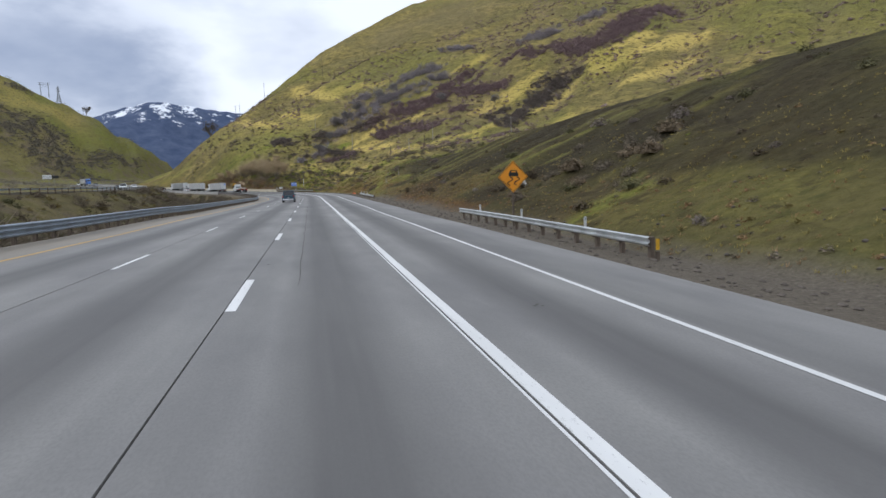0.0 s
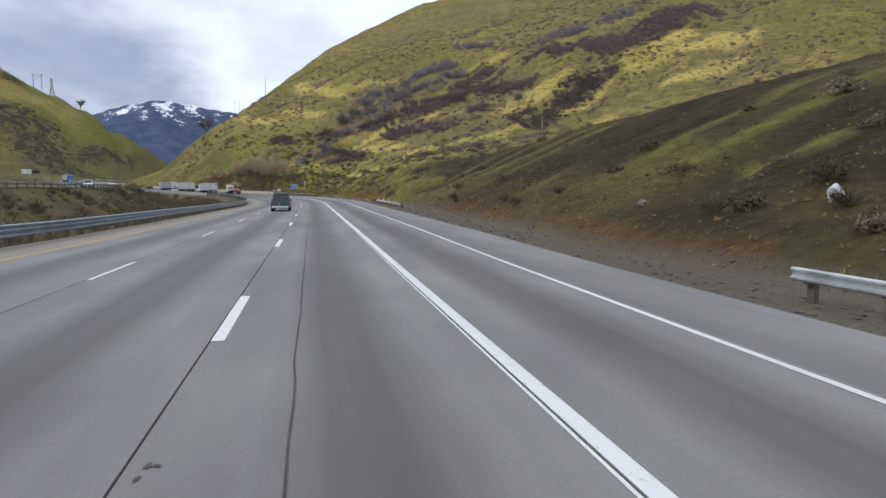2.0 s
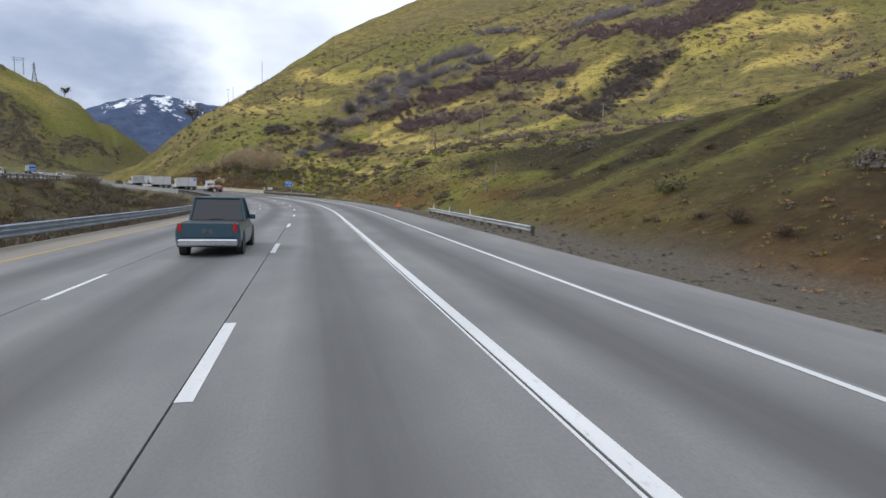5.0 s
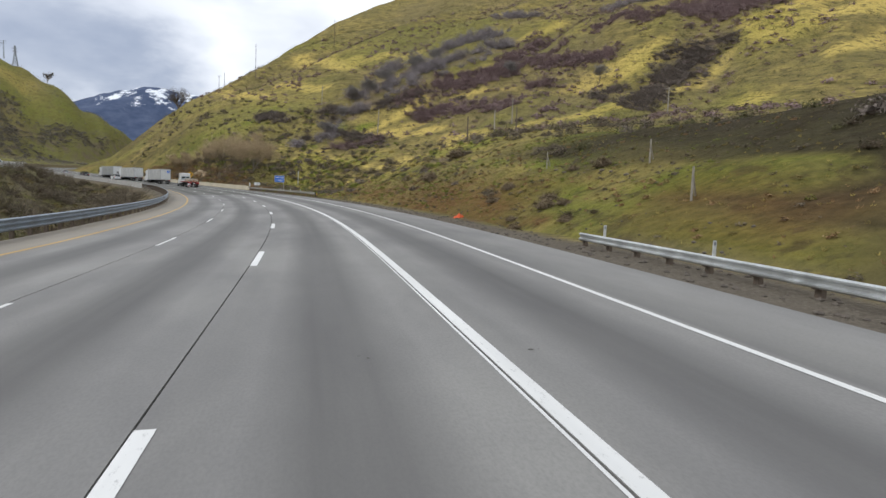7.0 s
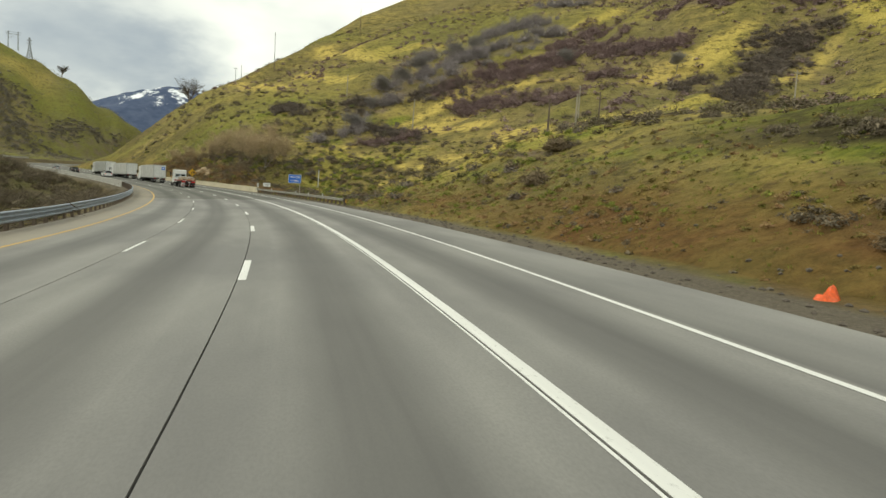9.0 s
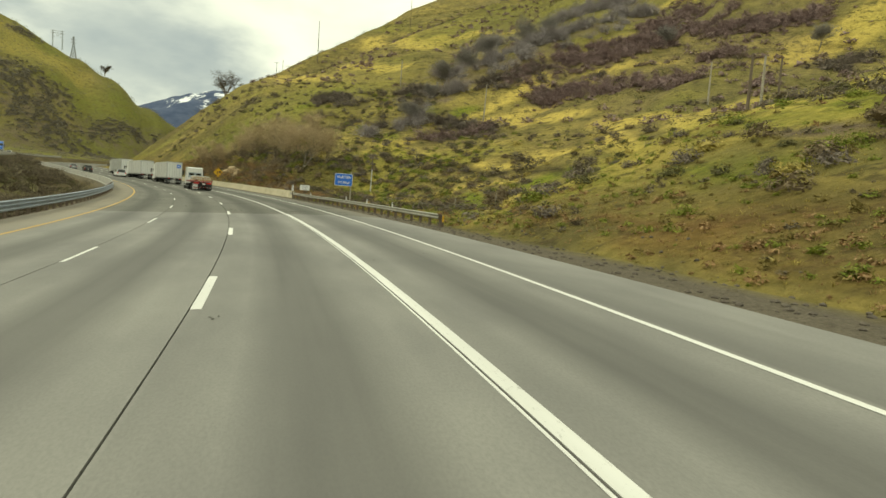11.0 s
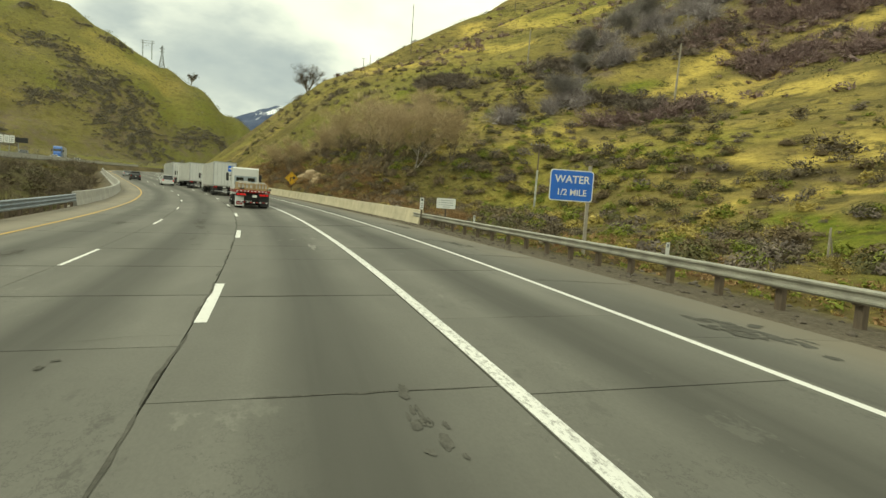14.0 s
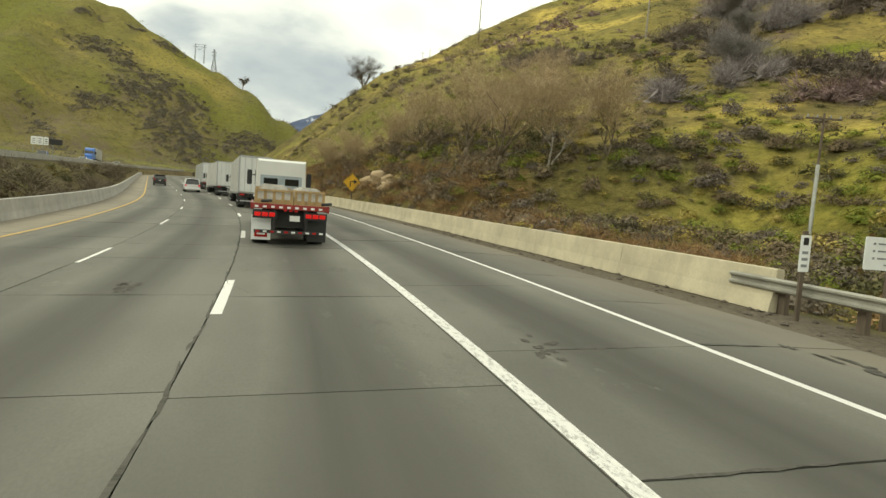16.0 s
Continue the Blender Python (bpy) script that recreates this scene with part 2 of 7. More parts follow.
def band(strokes, x, y, rough=0.7, soft=0.35):
    """How far inside the nearest of some strokes (x, y, x, y, half width) a place is: 1 at its heart, 0 outside."""
    x, y = np.asarray(x, float), np.asarray(y, float)
    best = np.zeros_like(x)
    wob = rough * (fbm(x / 5, y / 5, 3, 83) - 0.5)
    for x0, y0, x1, y1, r in strokes:
        dx, dy = x1 - x0, y1 - y0
        k = np.clip(((x - x0) * dx + (y - y0) * dy) / (dx * dx + dy * dy + 1e-6), 0, 1)
        best = np.maximum(best, step(1.15 + wob - np.hypot(x - x0 - k * dx, y - y0 - k * dy) / r, 0.0, soft))
    return best


# strokes of plants and colour on the hills: one end, the other end, half width
# pale leafless trees in the gullies
GREY_BANDS = (
    (23.9, 330.9, 32.1, 342, 5.1), (16.1, 315.5, 16.7, 316.2, 2.1), (47.1, 395.1, 48.3, 389.8, 4.6), (55.5, 371.2, 59.7, 348.7, 5), (56.8, 358.5, 75.3, 356.8, 5.1), (16.8, 319.7, 17.5, 320.6, 2.4), (80.3, 360.4, 96.2, 366.9, 6.3), (13.5, 311, 16, 312.9, 2.1), (6.8, 311.2, 7.2, 311.5, 1.2), (68.9, 394.2, 92, 382.6, 6.9), (29.8, 358, 47.8, 348.4, 6.5), (111.8, 421.7, 123.9, 414.9, 6.1), (157.8, 387.6, 159.1, 355.7, 6.6), (205.7, 402.6, 219, 403.5, 7.5), (151.7, 352.6, 153.9, 350.3, 5.4),
)
# purple-brown brush
BROWN_BANDS = (
    (47.3, 322.4, 57.5, 319.1, 3), (18.3, 305, 31, 304.6, 1.7), (58.7, 339.7, 67.6, 330.7, 3.5), (62.1, 342.4, 83.8, 333, 3.2), (74.5, 333.6, 111, 346.6, 2.9), (59.5, 313.8, 73.2, 296.4, 2), (97.7, 332.2, 103.5, 321.5, 2.4), (85.8, 314, 90.3, 307.6, 2.5), (41.5, 334.7, 61, 336.9, 3.8), (63.2, 337.1, 76.8, 331.5, 4.4), (80.9, 337.7, 110.2, 364.7, 3.7), (57.8, 315.4, 74.8, 306.5, 2), (31.2, 177.8, 29.9, 166.2, 0.5), (148.3, 327.7, 165.2, 304.7, 6.2), (173.5, 308.9, 222.8, 336.8, 8), (98.1, 331.2, 114.7, 314.6, 3.9), (47.6, 328.3, 75.9, 307.3, 2.6), (164.3, 318.5, 201.4, 326.7, 6.4), (129.8, 351.1, 137.5, 325.9, 3.1),
)
# dark scrub
DARK_BANDS_A = (
    (17.2, 333.4, 18.3, 335.1, 2.7), (37.3, 333.7, 52.1, 335.6, 3.6), (-6.5, 355.6, 2.7, 343.8, 3.4), (61.2, 323.3, 61.6, 322, 1.9), (11.4, 249.4, 17, 257.2, 0.9), (21.7, 252.1, 22.9, 251, 1.2), (24, 267.7, 27.6, 260.2, 0.4), (14, 285.2, 21.6, 274.5, 0.5), (-4.8, 300.3, 3.5, 295.4, 1), (16.8, 339.7, 21.4, 341, 2.9), (24.6, 256.7, 25.5, 254.4, 1.1), (59.5, 281.6, 70.1, 280.8, 0.9), (9, 316.8, 9.7, 317.5, 1.5), (4.6, 307.4, 5.1, 307.3, 0.8), (1.7, 298.2, 2.1, 297.7, 0.6), (1.7, 294.7, 2.1, 294.6, 0.9), (5.3, 293, 5.9, 292.8, 0.9), (0, 292.4, 0.5, 292.3, 0.7), (9.4, 296.9, 9.8, 296.7, 1),
)
DARK_BANDS_B = (
    (-5.1, 307.5, -0.1, 301.7, 0.7), (18.2, 316.8, 33.4, 306.2, 2.3), (96.9, 263.2, 119.9, 285.5, 4.1), (96.7, 285.6, 105.7, 291.5, 2.9), (126.6, 296.3, 150, 296.3, 4.4), (39.5, 193.1, 39.4, 191, 1), (26.6, 206.1, 29, 201.4, 1), (20.5, 161.1, 20.5, 159, 0.6), (20.9, 45.9, 21.1, 45.3, 0.7), (22.3, 42.3, 22.6, 38.8, 0.7), (20.3, 35.5, 20.9, 34.6, 0.5), (17.9, 43.8, 18, 43.2, 0.5), (26.5, 42.7, 26.8, 40, 0.6), (21.4, 59.2, 21.7, 58.7, 0.6), (28.1, 56, 28.7, 55.2, 0.5), (121, 284.8, 141.2, 297.9, 4.7),
)
DARK_BANDS = DARK_BANDS_A + DARK_BANDS_B
# bright dry grass on the spurs
BRIGHT_BANDS_A = (
    (26, 314.5, 51.8, 328.3, 1.2), (16, 284.8, 31.5, 266.5, 0.9), (35.4, 312.3, 48.3, 299, 4), (11.9, 297.2, 17.9, 293.6, 1.3), (10, 480.9, 31.4, 423.3, 7), (-30, 451.7, -6.4, 392.9, 4), (43.5, 268.8, 30.5, 216.5, 2.2), (31.4, 274.1, 41.5, 264.1, 2), (9.7, 303.8, 20.5, 281.9, 2.1), (63.9, 325.8, 80.9, 318.1, 1.4), (37.7, 435.7, 62.9, 420.1, 8.2), (18.8, 248.3, 24.6, 245.1, 1.6), (3.9, 300.1, 9.8, 299.1, 0.9), (13.3, 303.5, 15.8, 304.2, 1.1), (0.1, 412.2, 18.3, 381.9, 5.2), (6.7, 291.4, 8.9, 283.8, 1.1), (30.4, 206.7, 57.7, 276.8, 2.8), (44.7, 199.9, 84.7, 265.7, 2.8), (88.6, 361.3, 126.2, 377.6, 2.7),
)
BRIGHT_BANDS_B = (
    (102.7, 305.7, 133.4, 307.4, 2.3), (96.8, 298.7, 139.6, 299.4, 3.1), (36.5, 312.4, 61.8, 323.6, 2.2), (46.9, 274.8, 96.4, 265.8, 4.5), (155.5, 282.7, 206.3, 279, 8.6), (112, 271.2, 143.2, 286.2, 2.4), (93.3, 301.2, 123.9, 302.7, 2.6), (89.5, 227.7, 117.2, 244.2, 4.1), (154.8, 292.1, 191.1, 298.2, 5.7), (34.8, 320, 52.9, 333.5, 2.3), (49.2, 285.8, 73.1, 231.5, 4.2), (150.8, 252.5, 190, 259.3, 5),
)
BRIGHT_BANDS = BRIGHT_BANDS_A + BRIGHT_BANDS_B
# fresh green grass
GREEN_BANDS = (
    (18.8, 259.5, 19.2, 251.1, 1.5), (26.8, 318.1, 31.8, 321.2, 2.1), (12.2, 241.9, 15, 235.7, 1.1), (-13.6, 336.5, -10.2, 324.4, 2.4), (17.7, 217, 21.8, 204.1, 2.1), (21.8, 252.5, 30.4, 251.9, 2.8), (14.4, 236.1, 12.4, 214, 0.9), (11, 310.7, 11.1, 307.1, 1.7), (20.6, 326.7, 21.4, 315.6, 1.8), (23.2, 150, 19.6, 136.4, 1.3), (27.2, 192, 27.3, 160.4, 0.9), (24.6, 57.4, 28.1, 56, 0.8), (15.9, 31.1, 19.5, 30.6, 1.1), (24, 149.2, 24.9, 132.8, 2.4), (16.1, 31.4, 22.1, 34.1, 0.6),
)
# rusty weeds
RUST_BANDS = (
    (-10.9, 296, 1.9, 286.4, 1.4), (4.1, 276.7, 7.1, 255.7, 1), (13.1, 210.5, 16.3, 201.9, 0.4), (-29.4, 337.5, -24.1, 323.2, 1.6), (16.3, 156.4, 18.6, 144.7, 0.8), (17.6, 94.7, 16.3, 49.1, 1.2),
)
# dark brush on the far hill
FAR_BANDS = (
    (-316.8, 695, -290.8, 705.4, 9.7), (-287.9, 700.6, -257.6, 693.5, 9.9), (-261.8, 671.6, -227.9, 654.9, 10.2), (-238.3, 697.8, -223.3, 703.2, 7.8), (-274.4, 635.9, -255.6, 648.2, 6.7), (-269.1, 622.7, -264.6, 632.5, 2.7), (-340.7, 733.4, -331.1, 747.5, 5), (-309.4, 751.2, -301.4, 762.7, 2.8), (-288.8, 757.9, -271.3, 772, 4.9), (-213.7, 658.2, -193.4, 695.7, 6.7), (-281.4, 600.3, -240.4, 571.7, 4.5), (-261.3, 674.4, -227.5, 697.4, 15.2), (-233.4, 670.6, -205.1, 650.1, 14.4), (-194.5, 699.7, -162.3, 742.2, 7.7), (-208.4, 645.8, -158.4, 672.9, 7.1),
)
# bright grass on the far hill
FAR_BRIGHT = (
    (-299.6, 614.8, -263.6, 631, 2.7), (-335, 687.5, -258.9, 666.7, 3.7), (-283.8, 715.9, -246.1, 750.8, 12.8), (-241.3, 740.8, -219, 733.9, 7.6), (-288.4, 751.8, -228.7, 754.9, 13.3),
)
FAR_SIGN = (-146.0, 431.5, 14.45)
# the eroded edge of an old terrace and the trodden path below it
TERRACE_CUT = ((8.0, 300.0, 12.2, 292.8, 0.9), (12.2, 292.8, 18.1, 281.4, 1.0), (18.1, 281.4, 22.6, 273.8, 1.1), (22.6, 273.8, 25.9, 266.8, 1.2), (25.9, 266.8, 28.4, 259.7, 1.1), (28.4, 259.7, 30.5, 252.0, 1.0))
TERRACE_PATH = ((17.6, 265.5, 21.3, 265.0, 0.7), (21.3, 265.0, 24.8, 261.7, 0.8), (24.8, 261.7, 26.0, 256.1, 0.8))
BANK_SHRUBS = (
    (2.5, 294.2, 1.2, 0.8), (5.8, 291.1, 1.3, 0.8), (11.3, 279, 1.1, 0.8), (1.7, 290.9, 0.9, 0.8), (0.5, 292.4, 0.7, 0.7), (6.1, 284.9, 0.8, 0.8), (16.9, 255.3, 1.7, 1.7), (22.1, 250.6, 1.6, 1.6), (15, 258.5, 1, 1), (21, 265.9, 1, 1), (12.1, 277, 1, 1), (15.8, 264.6, 0.7, 0.7), (10.5, 294.1, 1.4, 1.4), (12.8, 290.9, 1, 1), (16.2, 280, 1.2, 1.2), (18.5, 276.8, 1, 1), (28.6, 276.3, 0.9, 0.9), (28.9, 271.7, 0.7, 0.7), (24, 278.1, 1, 1), (29, 201.9, 2, 2), (25.2, 154.5, 0.6, 0.6), (22, 189.3, 1.6, 1.6), (21.5, 158.3, 0.8, 0.8),
    (20.2, 148.1, 1.0, 0.8), (21.2, 149.6, 0.9, 0.8), (20.9, 146.9, 0.7, 0.6), (19.6, 156.5, 0.8, 0.6), (16.6, 144.0, 0.5, 0.55), (18.9, 142.3, 0.6, 0.5), (18.3, 148.9, 0.6, 0.4), (26.0, 151.5, 0.9, 0.9),
    (7.0, 278.0, 0.9, 0.8), (4.8, 269.3, 0.7, 0.6), (7.5, 281.8, 1.0, 0.9), (-1.6, 287.0, 1.0, 1.0), (6.2, 272.5, 0.8, 0.7), (13.9, 254.9, 1.3, 1.2), (20.1, 247.1, 1.7, 1.7), (17.4, 233.7, 0.9, 0.8), (18.3, 232.1, 0.9, 0.8), (12.6, 235.1, 0.7, 0.5),
    (22.5, 44.0, 1.2, 1.1), (26.0, 41.0, 1.4, 1.2), (20.5, 39.5, 0.9, 0.9), (24.5, 36.5, 1.2, 1.0), (30.0, 42.5, 1.5, 1.2), (18.4, 46.0, 0.7, 0.8),
)

# ---- materials ----


class Nodes:
    """A short way to write a material's nodes."""

    def __init__(self, name):
        self.mat = bpy.data.materials.new(name)
        self.mat.use_nodes = True
        self.t = self.mat.node_tree
        self.b = self.t.nodes["Principled BSDF"]
        self.tc = self.t.nodes.new("ShaderNodeTexCoord")

    def link(self, a, b):
        self.t.links.new(a, b)

    def set(self, socket, v):
        if isinstance(v, bpy.types.NodeSocket):
            self.link(v, socket)
        elif v is not None:
            socket.default_value = (*v, 1) if isinstance(v, tuple) and len(v) == 3 and socket.type == "RGBA" else v

    def noise(self, scale, detail=4.0, rough=0.55, coord="Object", stretch=None):
        n = self.t.nodes.new("ShaderNodeTexNoise")
        n.inputs["Scale"].default_value, n.inputs["Detail"].default_value, n.inputs["Roughness"].default_value = scale, detail, rough
        src = self.tc.outputs[coord]
        if stretch:
            m = self.t.nodes.new("ShaderNodeMapping")
            m.inputs["Scale"].default_value = stretch
            self.link(src, m.inputs["Vector"])
            src = m.outputs[0]
        self.link(src, n.inputs["Vector"])
        return n.outputs["Fac"]

    def ramp(self, fac, *stops):
        r = self.t.nodes.new("ShaderNodeValToRGB")
        e = r.color_ramp.elements
        while len(e) < len(stops):
            e.new(0.5)
        for el, (p, c) in zip(e, stops):
            el.position, el.color = p, (*c, 1) if isinstance(c, tuple) else (c, c, c, 1)
        self.link(fac, r.inputs["Fac"])
        return r.outputs["Color"]

    def mix(self, fac, a, b, kind="MIX"):
        m = self.t.nodes.new("ShaderNodeMix")
        m.data_type, m.blend_type = "RGBA", kind
        self.set(m.inputs[0], fac)
        self.set(m.inputs[6], a)
        self.set(m.inputs[7], b)
        return m.outputs[2]

    def math(self, kind, a, b=None, c=None):
        m = self.t.nodes.new("ShaderNodeMath")
        m.operation = kind
        for sock, v in zip(m.inputs, (a, b, c)):
            self.set(sock, v)
        return m.outputs[0]

    def attr(self, name):
        a = self.t.nodes.new("ShaderNodeAttribute")
        a.attribute_name = name
        return a.outputs["Fac"]

    def uv(self):
        x = self.t.nodes.new("ShaderNodeSeparateXYZ")
        self.link(self.tc.outputs["UV"], x.inputs[0])
        return x.outputs["X"], x.outputs["Y"]

    def random(self, island=False):
        if island:
            return self.t.nodes.new("ShaderNodeNewGeometry").outputs["Random Per Island"]
        return self.t.nodes.new("ShaderNodeObjectInfo").outputs["Random"]

    def bump(self, height, strength, distance=0.02):
        n = self.t.nodes.new("ShaderNodeBump")
        n.inputs["Strength"].default_value, n.inputs["Distance"].default_value = strength, distance
        self.link(height, n.inputs["Height"])
        self.link(n.outputs[0], self.b.inputs["Normal"])

    def done(self, color, rough=0.8, metal=0.0, spec=None):
        self.set(self.b.inputs["Base Color"], color)
        self.set(self.b.inputs["Roughness"], rough)
        self.b.inputs["Metallic"].default_value = metal
        if spec is not None:
            self.b.inputs["Specular IOR Level"].default_value = spec
        return self.mat


def plain(name, color, rough=0.6, metal=0.0, vary=0.25, scale=3.0, spec=None):
    """Paint, plastic or metal with grime at two scales."""
    n = Nodes(name)
    dark = tuple(c * (1 - vary) for c in color)
    c = n.mix(n.ramp(n.noise(scale, 5), (0.35, 0.0), (0.7, 1.0)), dark, color)
    c = n.mix(n.ramp(n.noise(scale * 11, 3), (0.3, 0.35), (0.65, 0.0)), c, dark)
    return n.done(c, rough, metal, spec)


def ground_material():
    n = Nodes("hill_ground")
    fine, mid, wide = n.noise(1.6, 6, 0.7), n.noise(0.16, 6, 0.62), n.noise(0.021, 4)
    tuft = n.noise(0.75, 3, 0.6, stretch=(1, 1, 1.6))
    grass = n.ramp(mid, (0.34, (0.152, 0.124, 0.052)), (0.46, (0.265, 0.208, 0.078)), (0.60, (0.41, 0.32, 0.10)))
    grass = n.mix(n.ramp(wide, (0.38, 0.6), (0.62, 0.05)), grass, (0.162, 0.144, 0.062))
    grass = n.mix(n.ramp(fine, (0.35, 0.45), (0.58, 0.0)), grass, (0.12, 0.105, 0.034))
    grass = n.mix(n.ramp(tuft, (0.58, 0.0), (0.66, 0.6)), grass, (0.10, 0.10, 0.036))
    # shrublets and sheep tracks
    dots = n.noise(0.42, 4, 0.65)
    grass = n.mix(n.ramp(dots, (0.56, 0.0), (0.62, 0.8)), grass, n.ramp(fine, (0.3, (0.06, 0.055, 0.026)), (0.7, (0.12, 0.10, 0.045))))
    track = n.noise(1.0, 3, 0.6, stretch=(0.07, 0.07, 1.1))
    grass = n.mix(n.ramp(track, (0.53, 0.0), (0.62, 0.55)), grass, (0.12, 0.105, 0.04))
    bare = n.ramp(n.noise(0.33, 5, 0.65), (0.57, 0.0), (0.66, 0.8))
    grass = n.mix(bare, grass, n.ramp(fine, (0.3, (0.085, 0.062, 0.036)), (0.7, (0.17, 0.125, 0.07))))
    green = n.ramp(fine, (0.3, (0.085, 0.115, 0.02)), (0.7, (0.25, 0.26, 0.045)))
    green = n.mix(n.ramp(dots, (0.55, 0.0), (0.63, 0.7)), green, (0.085, 0.075, 0.032))
    pale = n.ramp(fine, (0.3, (0.42, 0.32, 0.09)), (0.7, (0.68, 0.52, 0.15)))
    grass = n.mix(n.math("MULTIPLY", n.attr("bright"), n.ramp(dots, (0.5, 0.9), (0.62, 0.15))), grass, pale)
    lush = n.math("MULTIPLY", n.attr("lush"), n.ramp(mid, (0.3, 0.25), (0.6, 1.0)))
    c = n.mix(lush, grass, green)
    brush = n.ramp(fine, (0.3, (0.10, 0.075, 0.065)), (0.7, (0.22, 0.165, 0.13)))
    c = n.mix(n.math("MULTIPLY", n.attr("brush"), n.ramp(mid, (0.36, 0.05), (0.62, 0.85))), c, brush)
    # brown soil, deepened further to hold the cloud shade on the near bank
    soil = n.ramp(fine, (0.28, (0.030, 0.0255, 0.017)), (0.55, (0.052, 0.044, 0.028)), (0.75, (0.086, 0.073, 0.045)))
    soil = n.mix(n.ramp(mid, (0.48, 0.0), (0.66, 0.5)), soil, (0.075, 0.066, 0.028))
    soil = n.mix(n.ramp(dots, (0.55, 0.0), (0.63, 0.6)), soil, (0.04, 0.032, 0.018))
    groove = n.noise(1.0, 5, 0.65, stretch=(0.10, 0.5, 0.10))
    soil = n.mix(n.ramp(groove, (0.52, 0.0), (0.62, 0.7)), soil, (0.034, 0.026, 0.016))
    c = n.mix(n.attr("soil"), c, soil)
    rust = n.ramp(fine, (0.3, (0.085, 0.047, 0.02)), (0.7, (0.20, 0.112, 0.045)))
    c = n.mix(n.math("MULTIPLY", n.attr("rust"), n.ramp(mid, (0.3, 0.4), (0.6, 1.0))), c, rust)
    gravel = n.ramp(n.noise(9, 5, 0.7), (0.3, (0.105, 0.09, 0.07)), (0.6, (0.175, 0.152, 0.12)), (0.75, (0.27, 0.24, 0.19)))
    c = n.mix(n.attr("gravel"), c, gravel)
    n.bump(n.math("ADD", fine, n.math("MULTIPLY", tuft, 1.5)), 0.9, 0.5)
    return n.done(c, 0.95, spec=0.05)


def concrete_road(name, light, dark, streak, patch):
    n = Nodes(name)
    u, v = n.uv()
    # darker oil-stained middle of each lane, paler wheel tracks
    lane = n.math("FRACT", n.math("DIVIDE", n.math("ADD", u, 8.5 + 3.64 * 4), 3.64))
    mid = n.ramp(lane, (0.0, 0.22), (0.12, 0.25), (0.24, 0.16), (0.42, 0.74), (0.58, 0.74), (0.80, 0.14))
    mid = n.math("MULTIPLY", mid, n.ramp(n.math("MULTIPLY", u, 0.1), (0.56, 1.0), (0.62, 0.12)))
    mid = n.math("MAXIMUM", mid, n.ramp(n.math("MULTIPLY", u, 0.1), (0.59, 0.0), (0.605, 0.55), (0.66, 0.42), (0.84, 0.0)))
    long_n = n.noise(1.0, 5, 0.6, "UV", (1.4, 0.045, 1))
    grain = n.noise(1.0, 3, 0.7, "UV", (30, 14, 1))
    blot = n.noise(1.0, 5, 0.6, "UV", (0.35, 0.12, 1))
    c = n.mix(n.ramp(blot, (0.35, 0.0), (0.65, 1.0)), dark, light)
    c = n.mix(n.math("MULTIPLY", mid, n.ramp(long_n, (0.3, streak), (0.7, streak * 0.7))), c, tuple(0.42 * k for k in dark))
    c = n.mix(n.ramp(long_n, (0.55, 0.0), (0.75, 0.28)), c, tuple(0.6 * k for k in dark))
    c = n.mix(n.ramp(grain, (0.35, 0.22), (0.6, 0.0)), c, tuple(0.5 * k for k in dark))
    if patch:
        silt = n.math("MULTIPLY", n.ramp(n.math("MULTIPLY", u, 0.1), (0.68, 0.0), (0.88, 0.85)), n.ramp(blot, (0.35, 0.4), (0.6, 1.0)))
        c = n.mix(silt, c, (0.17, 0.145, 0.105))
        crack = n.noise(1.0, 8, 0.75, "UV", (0.5, 0.3, 1))
        where = n.ramp(n.noise(1.0, 2, 0.5, "UV", (0.16, 0.07, 1)), (0.52, 0.0), (0.62, 1.0))
        crack = n.ramp(n.math("ABSOLUTE", n.math("SUBTRACT", crack, 0.5)), (0.0, 0.6), (0.008, 0.0))
        c = n.mix(n.math("MULTIPLY", crack, where), c, tuple(0.35 * k for k in dark))
        worn = n.noise(1.0, 8, 0.75, "UV", (1.1, 0.45, 1))
        c = n.mix(n.math("MULTIPLY", n.ramp(worn, (0.58, 0.0), (0.64, 0.75)), where), c, tuple(0.45 * k for k in dark))
        c = n.mix(n.math("MULTIPLY", n.ramp(worn, (0.36, 0.5), (0.40, 0.0)), where), c, tuple(1.25 * k for k in light))
        c = n.mix(n.math("MULTIPLY", n.random(), 0.3), c, tuple(0.7 * k for k in dark))
    # wind-blown dirt along the median shoulder
    dirt = n.math("MULTIPLY", n.ramp(n.math("MULTIPLY_ADD", u, -0.1, 0.0), (0.80, 0.0), (0.92, 0.75)), n.ramp(blot, (0.3, 0.6), (0.6, 1.0)))
    c = n.mix(dirt, c, (0.25, 0.215, 0.16))
    n.bump(grain, 0.25, 0.006)
    return n.done(c, 0.78, spec=0.35)


def line_paint(name, color, wear, reach=0.30):
    n = Nodes(name)
    a, b = n.noise(1.0, 7, 0.8, "UV", (13, 5, 1)), n.noise(1.0, 3, 0.6, "UV", (2, 0.15, 1))
    c = n.mix(n.ramp(a, (reach, wear), (reach + 0.14, 0.0)), color, (0.16, 0.155, 0.15))
    c = n.mix(n.ramp(b, (0.4, 0.35), (0.7, 0.0)), c, tuple(0.6 * k for k in color))
    return n.done(c, 0.6)


